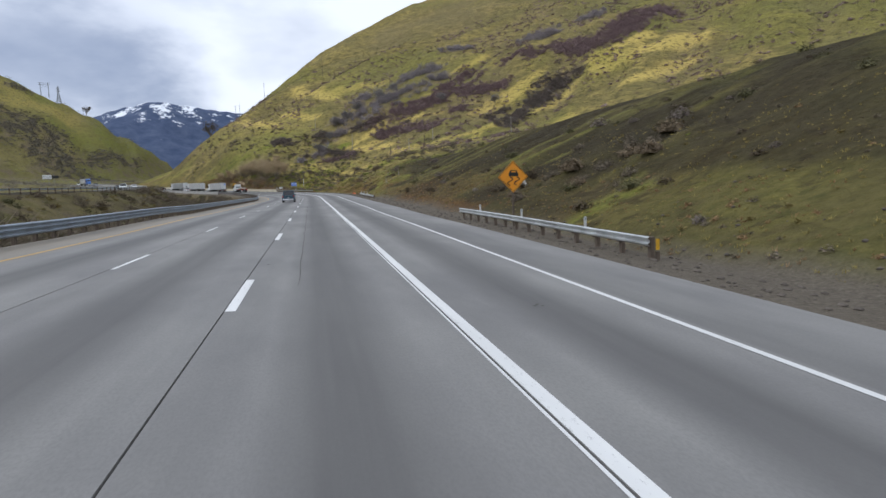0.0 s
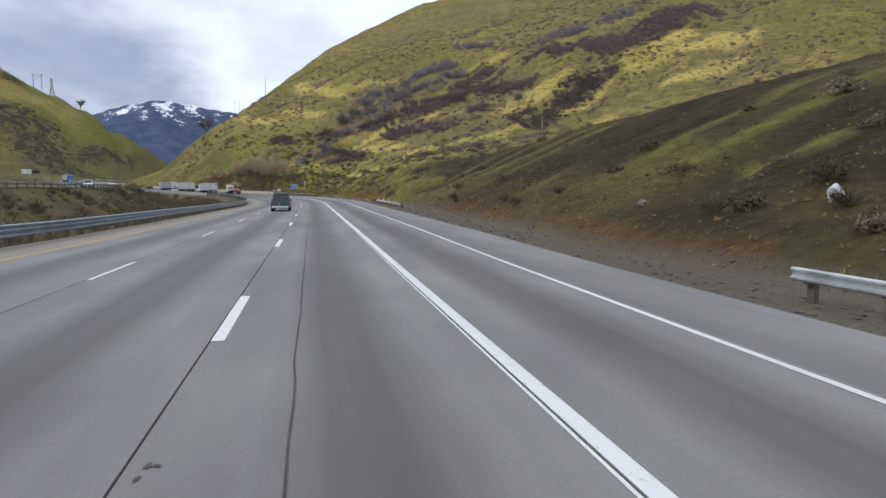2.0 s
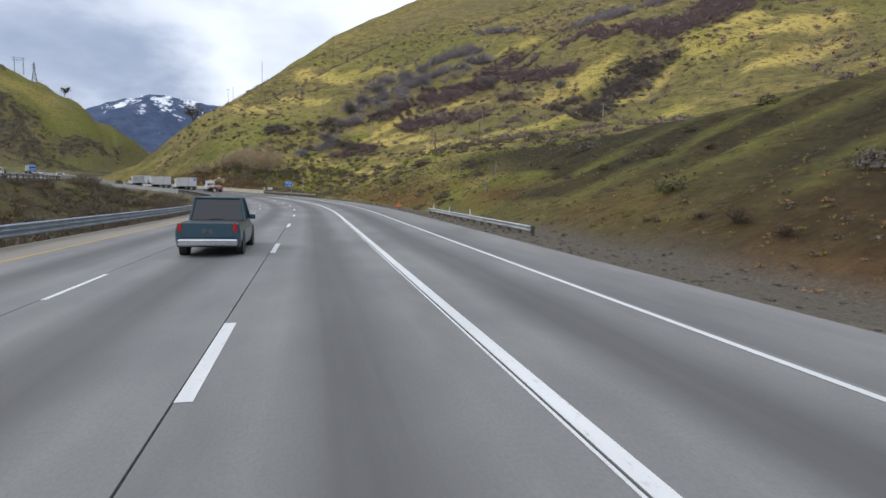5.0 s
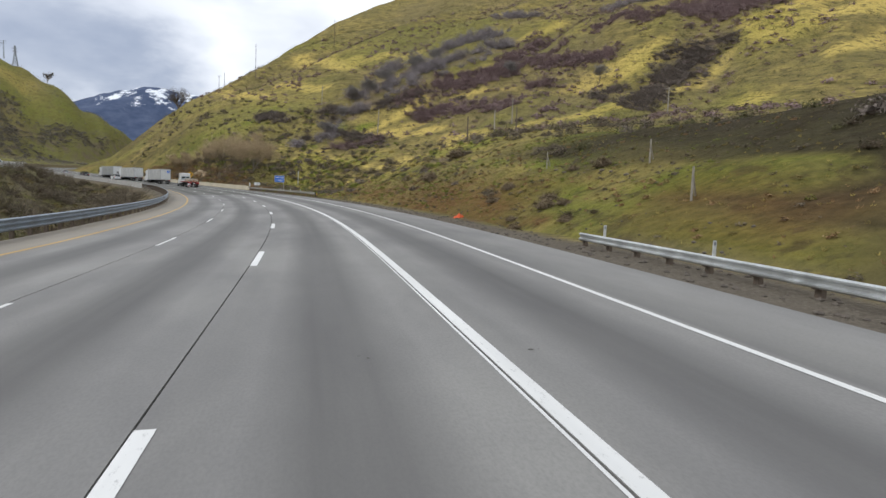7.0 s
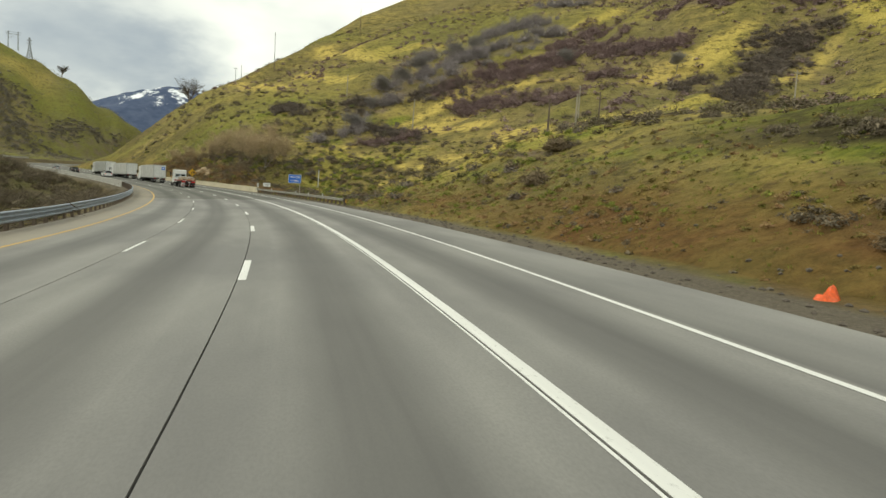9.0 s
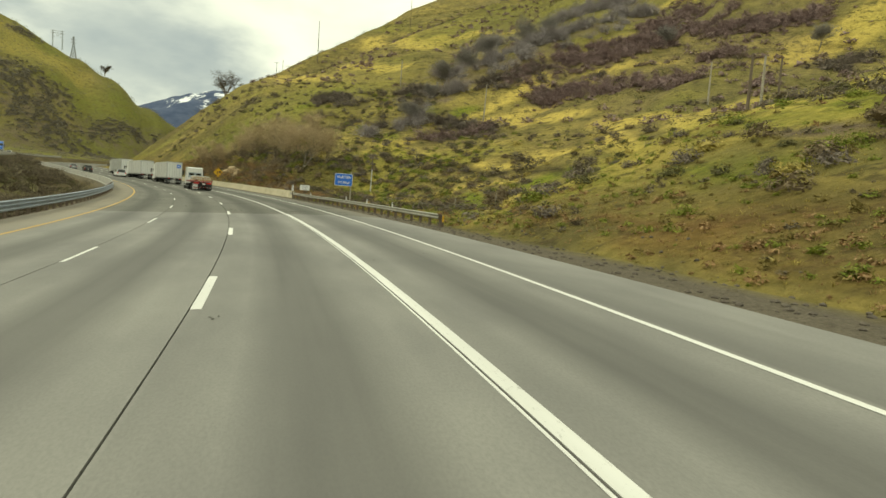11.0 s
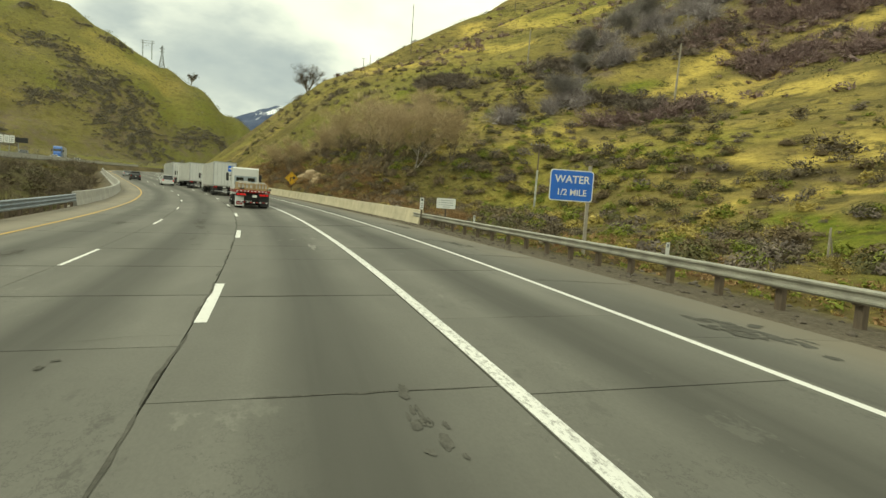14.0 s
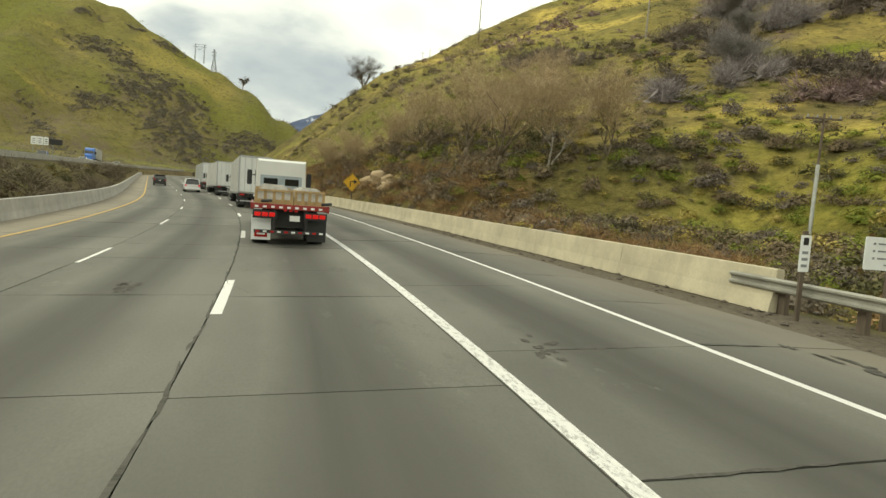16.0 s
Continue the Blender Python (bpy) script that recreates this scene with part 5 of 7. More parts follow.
    triangles("hollow_shrubs", spread(soft, x[third == 1], y[third == 1], sz[third == 1], sz[third == 1] * 0.8, rng), M_SAGE, "grey-green shrubs in the hollow", "shrub", "stuff")
    triangles("hollow_dark_brush", spread(soft, x[third == 2], y[third == 2], sz[third == 2], sz[third == 2] * 0.9, rng), M_DARK_BUSH, "dark leafless shrubs in the hollow", "shrub", "stuff")
    triangles("hollow_weeds", spread(soft, x[third == 3], y[third == 3], sz[third == 3] * 0.7, sz[third == 3] * 0.6, rng), M_STRAW, "yellow dry weeds in the hollow", "weed", "stuff")

    # shrubs on the near banks
    def keep_bank(x, y):
        s, d = along(x, y)
        den = np.interp(s + 6 * (d > 20), (-20, 40, 70, 150, 175, 215, 262, 285, 400), (0.4, 0.4, 0.12, 0.06, 0.12, 0.14, 0.16, 0.4, 0.5))
        return (d > 14.5) * (d < 62) * den * (0.2 + 0.8 * step(fbm(x / 12, y / 12, 3, 69), 0.42, 0.6))

    fine = [dome(210, 0.125, rng, 16) for _ in range(6)]
    fine_twig = [clump(240, 0.014, True, rng) for _ in range(6)]
    x, y = pick_places(15000, -60, 90, 0, 420, keep_bank, rng)
    sz = rng.uniform(0.3, 1.25, len(x)) ** 1.3
    k = rng.integers(0, 4, len(x))
    k = np.where((k == 3) & (along(x, y)[0] < 145), 2, k)
    triangles("bank_sage", spread(fine, x[k == 0], y[k == 0], sz[k == 0], sz[k == 0] * 0.85, rng), M_SAGE, "grey-green shrubs growing on the roadside bank", "shrub", "stuff")
    triangles("bank_brush", spread(fine, x[k == 1], y[k == 1], sz[k == 1] * 1.1, sz[k == 1], rng), M_GLOOM, "bare brown shrubs growing on the roadside bank", "shrub", "stuff")
    triangles("bank_dark_shrubs", spread(fine, x[k == 2], y[k == 2], sz[k == 2] * 0.8, sz[k == 2] * 0.6, rng), M_DARK_BUSH, "low dark shrubs on the roadside bank", "shrub", "stuff")
    triangles("bank_green_shrubs", spread(fine, x[k == 3], y[k == 3], sz[k == 3] * 0.7, sz[k == 3] * 0.45, rng), M_GREEN_GRASS, "low green weeds on the roadside bank", "weed", "stuff")

    # crowded scrub on the bank beside the last guard rail
    n = 4200
    s, d = rng.uniform(196, 335, n), 13.8 + rng.gamma(2.0, 9.5, n)
    keep = (d < 68) & (rng.uniform(0, 1, n) < (0.1 + 0.9 * step(fbm(s / 9, d / 6, 3, 93), 0.42, 0.6)) * np.interp(s, (196, 255, 275), (0.35, 0.45, 1.0)))
    p = road(s[keep], d[keep])
    x, y = p[:, 0], p[:, 1]
    sz = rng.uniform(0.3, 1.0, len(x)) ** 1.6 * 1.3 + 0.15
    k = rng.integers(0, 5, len(x))
    for name, m, mat, lab in (("bank_scrub", k == 0, M_DRY, "rounded brown scrub crowding the grassy bank"), ("bank_grey_scrub", k == 1, M_GLOOM, "rounded grey-brown scrub crowding the grassy bank"), ("bank_olive_scrub", k == 2, M_SAGE, "rounded olive-grey scrub crowding the grassy bank"), ("bank_moss_scrub", k == 3, M_GREEN_GRASS, "low green herbs between the scrub on the bank"), ("bank_straw", k == 4, M_GRASS, "straw-yellow weeds between the scrub on the bank")):
        triangles(name, spread(fine, x[m], y[m], sz[m], sz[m] * 0.8, rng), mat, lab, "shrub", "stuff")

    x, y = fill(tiny + thin, 1.6)
    sz = rng.uniform(0.35, 0.9, len(x))
    triangles("near_thicket", spread(fine, x, y, sz, sz * rng.uniform(0.8, 1.2, len(x)), rng), M_UMBER, "leafless dark brown brush above the grassy bank", "shrub", "stuff")

    # the larger rounded bushes on the bank
    bx, by, bw, bh = np.array(BANK_SHRUBS).T
    big = [dome(1000, 0.075, rng, 40) for _ in range(4)]
    triangles("bank_bushes", spread(big, bx, by, bw * 1.1, bh * 1.0, rng), M_DRY, "rounded dark brown bushes on the grassy bank", "shrub", "stuff")

    # the grey-brown undergrowth of the copse behind the barrier
    s, d = rng.uniform(284, 352, 130), rng.uniform(14.5, 24, 130)
    p = road(s, d)
    sz = rng.uniform(0.7, 1.5, 130)
    triangles("copse_undergrowth", spread(fine, p[:, 0], p[:, 1], sz, sz * rng.uniform(0.9, 1.5, 130), rng), M_DRY, "leafless brown undergrowth between the roadside trees", "shrub", "stuff")

    # dark scrub on the earth behind the barrier
    s, d = rng.uniform(256, 318, 230), rng.uniform(13.2, 22, 230)
    p = road(s, d)
    sz = rng.uniform(0.35, 1.1, 230)
    triangles("dark_scrub", spread(fine, p[:, 0], p[:, 1], sz, sz * rng.uniform(0.8, 1.3, 230), rng), M_UMBER, "dark brown scrub on the earth behind the barrier", "shrub", "stuff")

    # russet scrub behind the right barrier
    s, d = rng.uniform(268, 372, 420), rng.uniform(13.6, 19, 420)
    p = road(s, d)
    sz = rng.uniform(0.4, 1.1, 420)
    triangles("russet_scrub", spread(fine_twig, p[:, 0], p[:, 1], sz, sz * 1.1, rng), M_RUST, "russet dry scrub behind the concrete barrier", "shrub", "stuff")


def blades(n, rng):
    """A tuft of n bent grass blades of height about 1."""
    a = rng.uniform(0, 2 * np.pi, n)
    r = rng.uniform(0, 0.5, n)
    base = np.stack([r * np.cos(a), r * np.sin(a), 0 * a], 1)
    lean = np.stack([np.cos(a), np.sin(a), 0 * a], 1) * rng.uniform(0.1, 0.7, (n, 1)) + (0, 0, 1) * rng.uniform(0.4, 1.0, (n, 1))
    w = np.stack([-np.sin(a), np.cos(a), 0 * a], 1) * 0.06
    return np.stack([base - w, base + w, base + lean], 1)


def plant_grass():
    rng = RNG
    t = [blades(9, rng) for _ in range(5)]
    n = 30000
    s = rng.uniform(0, 290, n)
    d = 12.6 + rng.gamma(1.6, 6.0, n)
    keep = (d < 30) & (rng.uniform(0, 1, n) < np.interp(s, (0, 60, 80, 150, 170, 330), (0.5, 0.4, 0.2, 0.2, 0.8, 0.8)))
    s, d = s[keep], d[keep]
    p = road(s, d)
    x, y = p[:, 0], p[:, 1]
    h = rng.uniform(0.05, 0.2, len(x))
    n1 = fbm(x / 22, y / 22, 4, 71)
    green = (n1 > 0.53) & (s > 140)
    rust = ~green & (d < 19) & (rng.uniform(0, 1, len(x)) < 0.5)
    dry = ~green & ~rust
    for name, m, mat, lab in (("green_grass", green, M_GREEN_GRASS, "fresh green grass tufts on the bank"), ("dry_grass", dry, M_GRASS, "dry yellow grass tufts on the bank"), ("rusty_weeds", rust, M_RUST, "rust-brown dead weeds beside the gravel shoulder")):
        triangles(name, spread(t, x[m], y[m], h[m] * 1.3, h[m], rng, 0.02), mat, lab, "grass", "stuff")
    # tussocks that roughen the banks
    n = 11000
    s, d = rng.uniform(0, 300, n), 12.4 + rng.gamma(1.5, 7.0, n)
    keep = (d < 42) & ((s > 140) | (rng.uniform(0, 1, n) < 0.3)) & (rng.uniform(0, 1, n) < 0.35 + 0.65 * step(fbm(s / 7, d / 5, 3, 95), 0.42, 0.58))
    p = road(s[keep], d[keep])
    x, y, s, d = p[:, 0], p[:, 1], s[keep], d[keep]
    h = rng.uniform(0.08, 0.32, len(x)) * np.interp(s, (0, 150, 180), (0.8, 0.8, 1.2))
    low = [dome(40, 0.2, rng) for _ in range(6)]
    k = rng.uniform(0, 1, len(x))
    wet = np.interp(s, (60, 140, 160, 190), (0.01, 0.02, 0.15, 0.3))
    red = wet + np.where(d < 20, 0.35, 0.12)
    for name, m, mat, lab in (("bank_herbs", k < wet, M_GREEN_GRASS, "low green herbs on the roadside bank"), ("bank_dock", (k >= wet) & (k < red), M_RUST, "rust-brown dead weeds on the roadside bank"), ("bank_tussock", (k >= red) & (k < red + 0.3), M_STRAW, "dull straw tussocks on the roadside bank"), ("bank_stubble", k >= red + 0.3, M_UMBER, "dark brown dead stubble on the roadside bank")):
        triangles(name, spread(low, x[m], y[m], h[m] * 1.3, h[m], rng, 0.02), mat, lab, "weed", "stuff")
    # pebbles and rubble along the gravel
    n = 2600
    s, d = rng.uniform(0, 290, n), 9.4 + np.abs(rng.normal(0, 2.6, n))
    p = road(s, d)
    sz = rng.uniform(0.02, 0.11, n) ** 1.0
    bm = bmesh.new()
    bmesh.ops.create_icosphere(bm, subdivisions=1, radius=1)
    for v in bm.verts:
        v.co *= rng.uniform(0.7, 1.15)
    base = np.array([[v.co for v in f.verts] for f in bm.faces])
    bm.free()
    triangles("gravel_stones", spread([base], p[:, 0], p[:, 1], sz, sz * 0.7, rng, 0.0), M_GRIT, "loose stones scattered on the gravel shoulder", "stone", "stuff")


def stone_material():
    n = Nodes("pale_rock")
    a, b = n.noise(2.5, 5, 0.7), n.noise(18, 4, 0.7)
    c = n.ramp(a, (0.3, (0.09, 0.07, 0.052)), (0.55, (0.18, 0.15, 0.115)), (0.75, (0.30, 0.26, 0.20)))
    n.bump(b, 0.4, 0.02)
    return n.done(c, 0.9)


M_STONE = stone_material()
M_TAN = weathered_concrete("tan_rock", (0.44, 0.33, 0.20))
M_GRIT = plain("brown_grit", (0.15, 0.125, 0.10), 0.95, vary=0.5)
plant_hills()
plant_grass()


def bare_tree(name, x, y, height, spreadk, bark_mat, twig_mat, label, seed, lean=(0, 0), trunks=1, twigs=5, droop=0.0, spray=5, girth=0.026, bushy=False, thin=0.009):
    """A leafless tree: a tapered trunk with limbs, and a crown of fine twigs."""
    rng = random.Random(seed)
    tree = empty(name, pose(x, y, land_z(x, y) - 0.15))
    bm = bmesh.new()
    fine = []

    def grow(p, way, length, r, level):
        steps = 3 if level < 2 else 2
        for i in range(steps):
            q = p + way * (length / steps)
            r2 = r * (0.8 if level else 0.86)
            if r > 0.012 * height / 6:
                add_tube(bm, p, q, r, r2, 7 if level == 0 else 5 if level == 1 else 3)
            else:
                w = way.cross(Vector((rng.gauss(0, 1), rng.gauss(0, 1), rng.gauss(0, 1)))).normalized() * max(r, thin * 1.3)
                fine.append((p - w, p + w, q))
                for _ in range(spray):
                    f0 = p.lerp(q, rng.random())
                    f1 = f0 + (way * 0.6 + Vector((rng.gauss(0, 0.6), rng.gauss(0, 0.6), rng.gauss(0.1, 0.5)))) * (length * rng.uniform(0.35, 0.9))
                    w2 = (f1 - f0).cross(Vector((rng.gauss(0, 1), rng.gauss(0, 1), rng.gauss(0, 1)))).normalized() * thin
                    fine.append((f0 - w2, f0 + w2, f1))
            p, r = q, r2
            way = (way + Vector((rng.gauss(0, 0.16), rng.gauss(0, 0.16), rng.gauss(0.03 - droop, 0.10)))).normalized()
            if level < 4 and (i > 0 or level > 0 or bushy):
                for _ in range(2 if level < 3 else twigs):
                    a = rng.uniform(0, 2 * math.pi)
                    out = Vector((math.cos(a), math.sin(a), rng.uniform(-0.1, 0.75))) * spreadk
                    grow(p, (way * 0.75 + out).normalized(), length * rng.uniform(0.5, 0.8), r * rng.uniform(0.45, 0.65), level + 1)

    for k in range(trunks):
        a = rng.uniform(0, 6.28)
        way = Vector((lean[0] + (0.25 * math.cos(a) if trunks > 1 else 0), lean[1] + (0.25 * math.sin(a) if trunks > 1 else 0), 1)).normalized()
        grow(Vector((0, 0, 0)), way, height * 0.45, height * girth / (1 if trunks == 1 else 1.4), 0)
    part("trunk", bm, bark_mat, tree, smooth=True)
    triangles("crown", np.array([[tuple(v) for v in t] for t in fine]), twig_mat, parent=tree)
    return tagged(tree, label, "tree", group="bare trees")


bare_tree("bare_oak", -51.0, 452.0, 12.5, 1.15, M_BARK_BROWN, M_DARK_BUSH, "dark leafless oak standing on the ridge line", 9, trunks=2, twigs=3, spray=4, girth=0.04, bushy=True)
bare_tree("bare_oak", -220.5, 778.5, 11.5, 0.75, M_BARK_BROWN, M_DARK_BUSH, "lone leafless oak on the far hill's skyline", 7, twigs=3, spray=2, girth=0.035, bushy=True, thin=0.045)
for i, (s, d, h, tr) in enumerate(((297, 19.5, 9.0, 2), (306, 20.5, 9.3, 2), (315, 20, 8.5, 2), (325, 20, 6.5, 2), (336, 18, 5.5, 2), (291, 26, 6.5, 2), (345, 17, 5.0, 2), (302, 27, 7, 2), (313, 26, 6.5, 2))):
    p = road(s, d)
    bare_tree("bare_tree", p[0], p[1], h * 1.15, 0.85, M_BARK_BROWN, M_TWIG, "tall leafless brown tree with twiggy crown behind the barrier", 20 + i, trunks=tr, twigs=4, spray=2, girth=0.017, bushy=True)
p = road(293, 22)
bare_tree("leaning_tree", p[0], p[1], 6.5, 0.55, M_BARK_PALE, M_TWIG, "pale leafless tree leaning over the bank", 41, (0.35, 0.05), 2, 2, spray=2, girth=0.02)
for i, (x, y, h) in enumerate(((33, 345, 7.5), (41, 352, 8.0), (27, 352, 6.0), (55, 362, 8.5), (16, 318, 5.5), (64, 371, 7.0), (22, 332, 5.0), (83, 330, 6.0), (104, 300, 6.5))):
    bare_tree("grey_tree", x, y, h, 0.85, M_BARK_GREY, M_GREY_TWIG, "grey leafless tree in a gully of the hillside", 60 + i, trunks=3, twigs=4, spray=4, girth=0.012)

# ---- signs, poles and roadside things ----


def text_mesh(words, size, material, parent, m, name="lettering"):
    cu = bpy.data.curves.new("letters", "FONT")
    cu.body, cu.size, cu.align_x, cu.align_y, cu.extrude = words, size, "CENTER", "CENTER", 0.004
    cu.offset = 0.012 * size
    tmp = new("letters", cu)
    me = bpy.data.meshes.new_from_object(tmp.evaluated_get(bpy.context.evaluated_depsgraph_get()))
    bpy.data.objects.remove(tmp)
    me.materials.append(material)
    ob = new(name, me)
    ob.parent, ob.matrix_local = parent, m
    return ob


def stand_sign(name, x, y, turn):
    return empty(name, pose(x, y, land_z(x, y) - 0.05, 0, 0, turn))


def thick_line(pts, w, t=0.006):
    """A bent stripe of width w through points in the x-z plane, its front at y = 0."""
    left, right = [], []
    for i, p in enumerate(pts):
        a, b = Vector(pts[max(i - 1, 0)]), Vector(pts[min(i + 1, len(pts) - 1)])
        q = (b - a).normalized()
        left.append((p[0] - q[1] * w / 2, p[1] + q[0] * w / 2))
        right.append((p[0] + q[1] * w / 2, p[1] - q[0] * w / 2))
    bm = bmesh.new()
    v = [[bm.verts.new((x, yy, z)) for x, z in side] for yy in (0, t) for side in (left, right)]
    n = len(pts)
    for i in range(n - 1):
        bm.faces.new((v[0][i], v[0][i + 1], v[1][i + 1], v[1][i]))
        bm.faces.new((v[2][i], v[3][i], v[3][i + 1], v[2][i + 1]))
        bm.faces.new((v[0][i], v[2][i], v[2][i + 1], v[0][i + 1]))
        bm.faces.new((v[1][i], v[1][i + 1], v[3][i + 1], v[3][i]))
    return bm


def slippery_sign():
    x, y, _ = road(35.2, 12.0)
    g = land_z(x, y)
    sign = stand_sign("warning_sign", x, y, 0)
    c = 2.45 - g + 0.05
    part("post", box(-0.05, 0.05, 0.02, 0.12, 0, c + 0.5, 0.006), M_WOOD, sign)
    r = 0.93
    part("panel", slab([(0, c - r), (r, c), (0, c + r), (-r, c)], 0.02), M_ORANGE, sign, "orange diamond panel")
    k = r - 0.06
    ring = [(0, -k), (k, 0), (0, k), (-k, 0), (0, -k)]
    for a, b in zip(ring[:-1], ring[1:]):
        o = part("border", thick_line([a, b], 0.025), M_BLACK, sign)
        o.location = (0, -0.008, c)
    body = [(-0.30, -0.10), (0.30, -0.10), (0.30, 0.08), (0.26, 0.10), (0.19, 0.27), (-0.19, 0.27), (-0.26, 0.10), (-0.30, 0.08)]
    o = part("car_symbol", slab(body, 0.006), M_BLACK, sign)
    o.location = (0.02, -0.008, c + 0.12)
    o = part("car_window", slab([(-0.15, 0.13), (0.15, 0.13), (0.12, 0.22), (-0.12, 0.22)], 0.004), M_ORANGE, sign)
    o.location = (0.02, -0.013, c + 0.12)
    for sx in (-0.21, 0.21):
        pts = [(sx + 0.02 + 0.17 * math.sin(i / 14 * 2 * math.pi) * (1 if sx > 0 else 1), -0.02 - 0.48 * i / 14) for i in range(15)]
        o = part("skid_mark", thick_line(pts, 0.06), M_BLACK, sign)
        o.location = (0, -0.008, c)
    tagged(sign, "orange diamond sign with a skidding car and wavy tracks", "road sign")


def water_sign():
    sign = empty("water_sign", pose(2.3, 248.4, land_z(2.3, 248.4) - 0.05, 0, 0, 5))
    c = 4.0 - land_z(2.3, 248.4)
    part("post", box(0.78, 0.92, 0.03, 0.15, 0, c + 0.95, 0.008), M_POLE_PALE, sign, "pale wooden post")
    w, h = 2.05, 1.42
    o = part("border", slab(rounded(w, h, 0.14), 0.02), M_SIGN_WHITE, sign, "white sign border")
    o.location = (0, 0, c)
    o = part("panel", slab(rounded(w - 0.09, h - 0.09, 0.11), 0.006), M_BLUE, sign, "blue sign panel")
    o.location = (0, -0.007, c)
    text_mesh("WATER", 0.48, M_SIGN_WHITE, sign, pose(0.02, -0.014, c + 0.27, 90, 0, 0))
    text_mesh("1/2 MILE", 0.40, M_SIGN_WHITE, sign, pose(0.02, -0.014, c - 0.32, 90, 0, 0))
    tagged(sign, "blue roadside sign reading WATER 1/2 MILE on a wooden post", "road sign")


def notice_sign():
    x, y = -2.95, 261.1
    sign = empty("notice_sign", pose(x, y, land_z(x, y) - 0.05, 0, 0, 8))
    c = 2.8 - land_z(x, y)
    part("post", box(-0.05, 0.05, 0.02, 0.11, 0, c + 0.2, 0.006), M_WOOD, sign)
    o = part("panel", slab(rounded(1.28, 0.68, 0.04), 0.02), M_SIGN_WHITE, sign, "white panel")
    o.location = (0, 0, c)
    for i, (x0, x1, z) in enumerate(((-0.36, 0.47, 0.2), (-0.36, 0.45, 0.05), (-0.36, 0.47, -0.1), (-0.2, 0.3, -0.23))):
        o = part("text_bar", box(x0, x1, -0.006, -0.001, z - 0.017, z + 0.017), M_LATTICE, sign)
        o.location = (0, 0, c)
    for z in (0.2, 0.05, -0.1):
        o = part("bullet", box(-0.47, -0.42, -0.006, -0.001, z - 0.022, z + 0.022), M_LATTICE, sign)
        o.location = (0, 0, c)
    tagged(sign, "small white notice board with grey lines of text", "road sign")


def arrow_sign():
    x, y, z = road(320, 13.3)
    sign = empty("arrow_sign", pose(x, y, land_z(x, y) - 0.1, 0, 0, 18))
    c = float(z) + 2.9 - land_z(x, y)
    part("post", box(-0.06, 0.06, 0.02, 0.13, 0, c + 0.6), M_WOOD, sign)
    r = 1.08
    part("panel", slab([(0, c - r), (r, c), (0, c + r), (-r, c)], 0.02), M_YELLOW, sign, "yellow diamond panel")
    k = r - 0.07
    ring = [(0, -k), (k, 0), (0, k), (-k, 0), (0, -k)]
    for a, b in zip(ring[:-1], ring[1:]):
        part("border", thick_line([a, b], 0.03), M_BLACK, sign).location = (0, -0.008, c)
    part("arrow_stem", thick_line([(-0.2, -0.5), (-0.2, 0.1), (0.25, 0.1)], 0.15), M_BLACK, sign).location = (0, -0.008, c)
    part("arrow_head", slab([(0.2, -0.2), (0.65, 0.1), (0.2, 0.4)], 0.006), M_BLACK, sign).location = (0, -0.009, c)
    tagged(sign, "yellow diamond sign with a black bent arrow behind the barrier", "road sign")


def marker_posts():
    first = None
    for s, d in ((23.5, 10.99), (31.0, 10.99), (38.9, 10.99), (120.5, 11.29), (127.0, 11.29), (133.2, 11.29), (221.8, 10.84), (229.2, 10.84), (236.5, 10.84), (252.0, 10.84)):
        p = road(s, d)
        m = pose(p[0], p[1], p[2] - (0.2 if 100 < s < 140 else 0.0), 0, 0, 0)
        if first is None:
            first = empty("marker_post", m)
            part("stake", slab(rounded(0.11, 0.72, 0.02, 2), 0.02), M_WHITE, first).location = (0, 0, 0.76)
            part("reflector", box(-0.03, 0.03, -0.008, -0.001, 0.98, 1.08), M_LATTICE, first)
            tagged(first, "white plastic marker stake fixed to the back of the guard rail", "marker post", "marker posts")
        else:
            copy_thing(first, m)
    p = road(18.7, 11.25)
    end = empty("end_marker", pose(*p))
    part("stake", slab(rounded(0.12, 0.36, 0.02, 2), 0.03), M_YELLOW, end).location = (0, 0, 0.48)
    part("base", box(-0.06, 0.06, -0.03, 0.05, -0.3, 0.25), M_WOOD, end)
    tagged(end, "yellow marker stake at the end of the guard rail", "marker post")
    p = road(211.6, 11.1)
    copy_thing(end, pose(*p))
    # the striped board at the end of the concrete barrier
    p = road(260.4, 10.55)
    b = empty("barrier_marker", pose(p[0], p[1], p[2], 0, 0, 12))
    part("stake", box(-0.045, 0.045, 0.01, 0.07, -0.2, 1.9), M_WOOD, b)
    part("board", slab(rounded(0.25, 0.78, 0.02, 2), 0.012), M_SIGN_WHITE, b).location = (0, 0, 1.42)
    part("symbol", box(-0.06, 0.06, -0.006, -0.001, 1.6, 1.76), M_BLACK, b)
    for z in (1.44, 1.3, 1.16):
        part("text_bar", box(-0.07, 0.07, -0.006, -0.001, z - 0.03, z + 0.03), M_LATTICE, b)
    tagged(b, "narrow white marker board with dark symbols at the barrier end", "marker board")


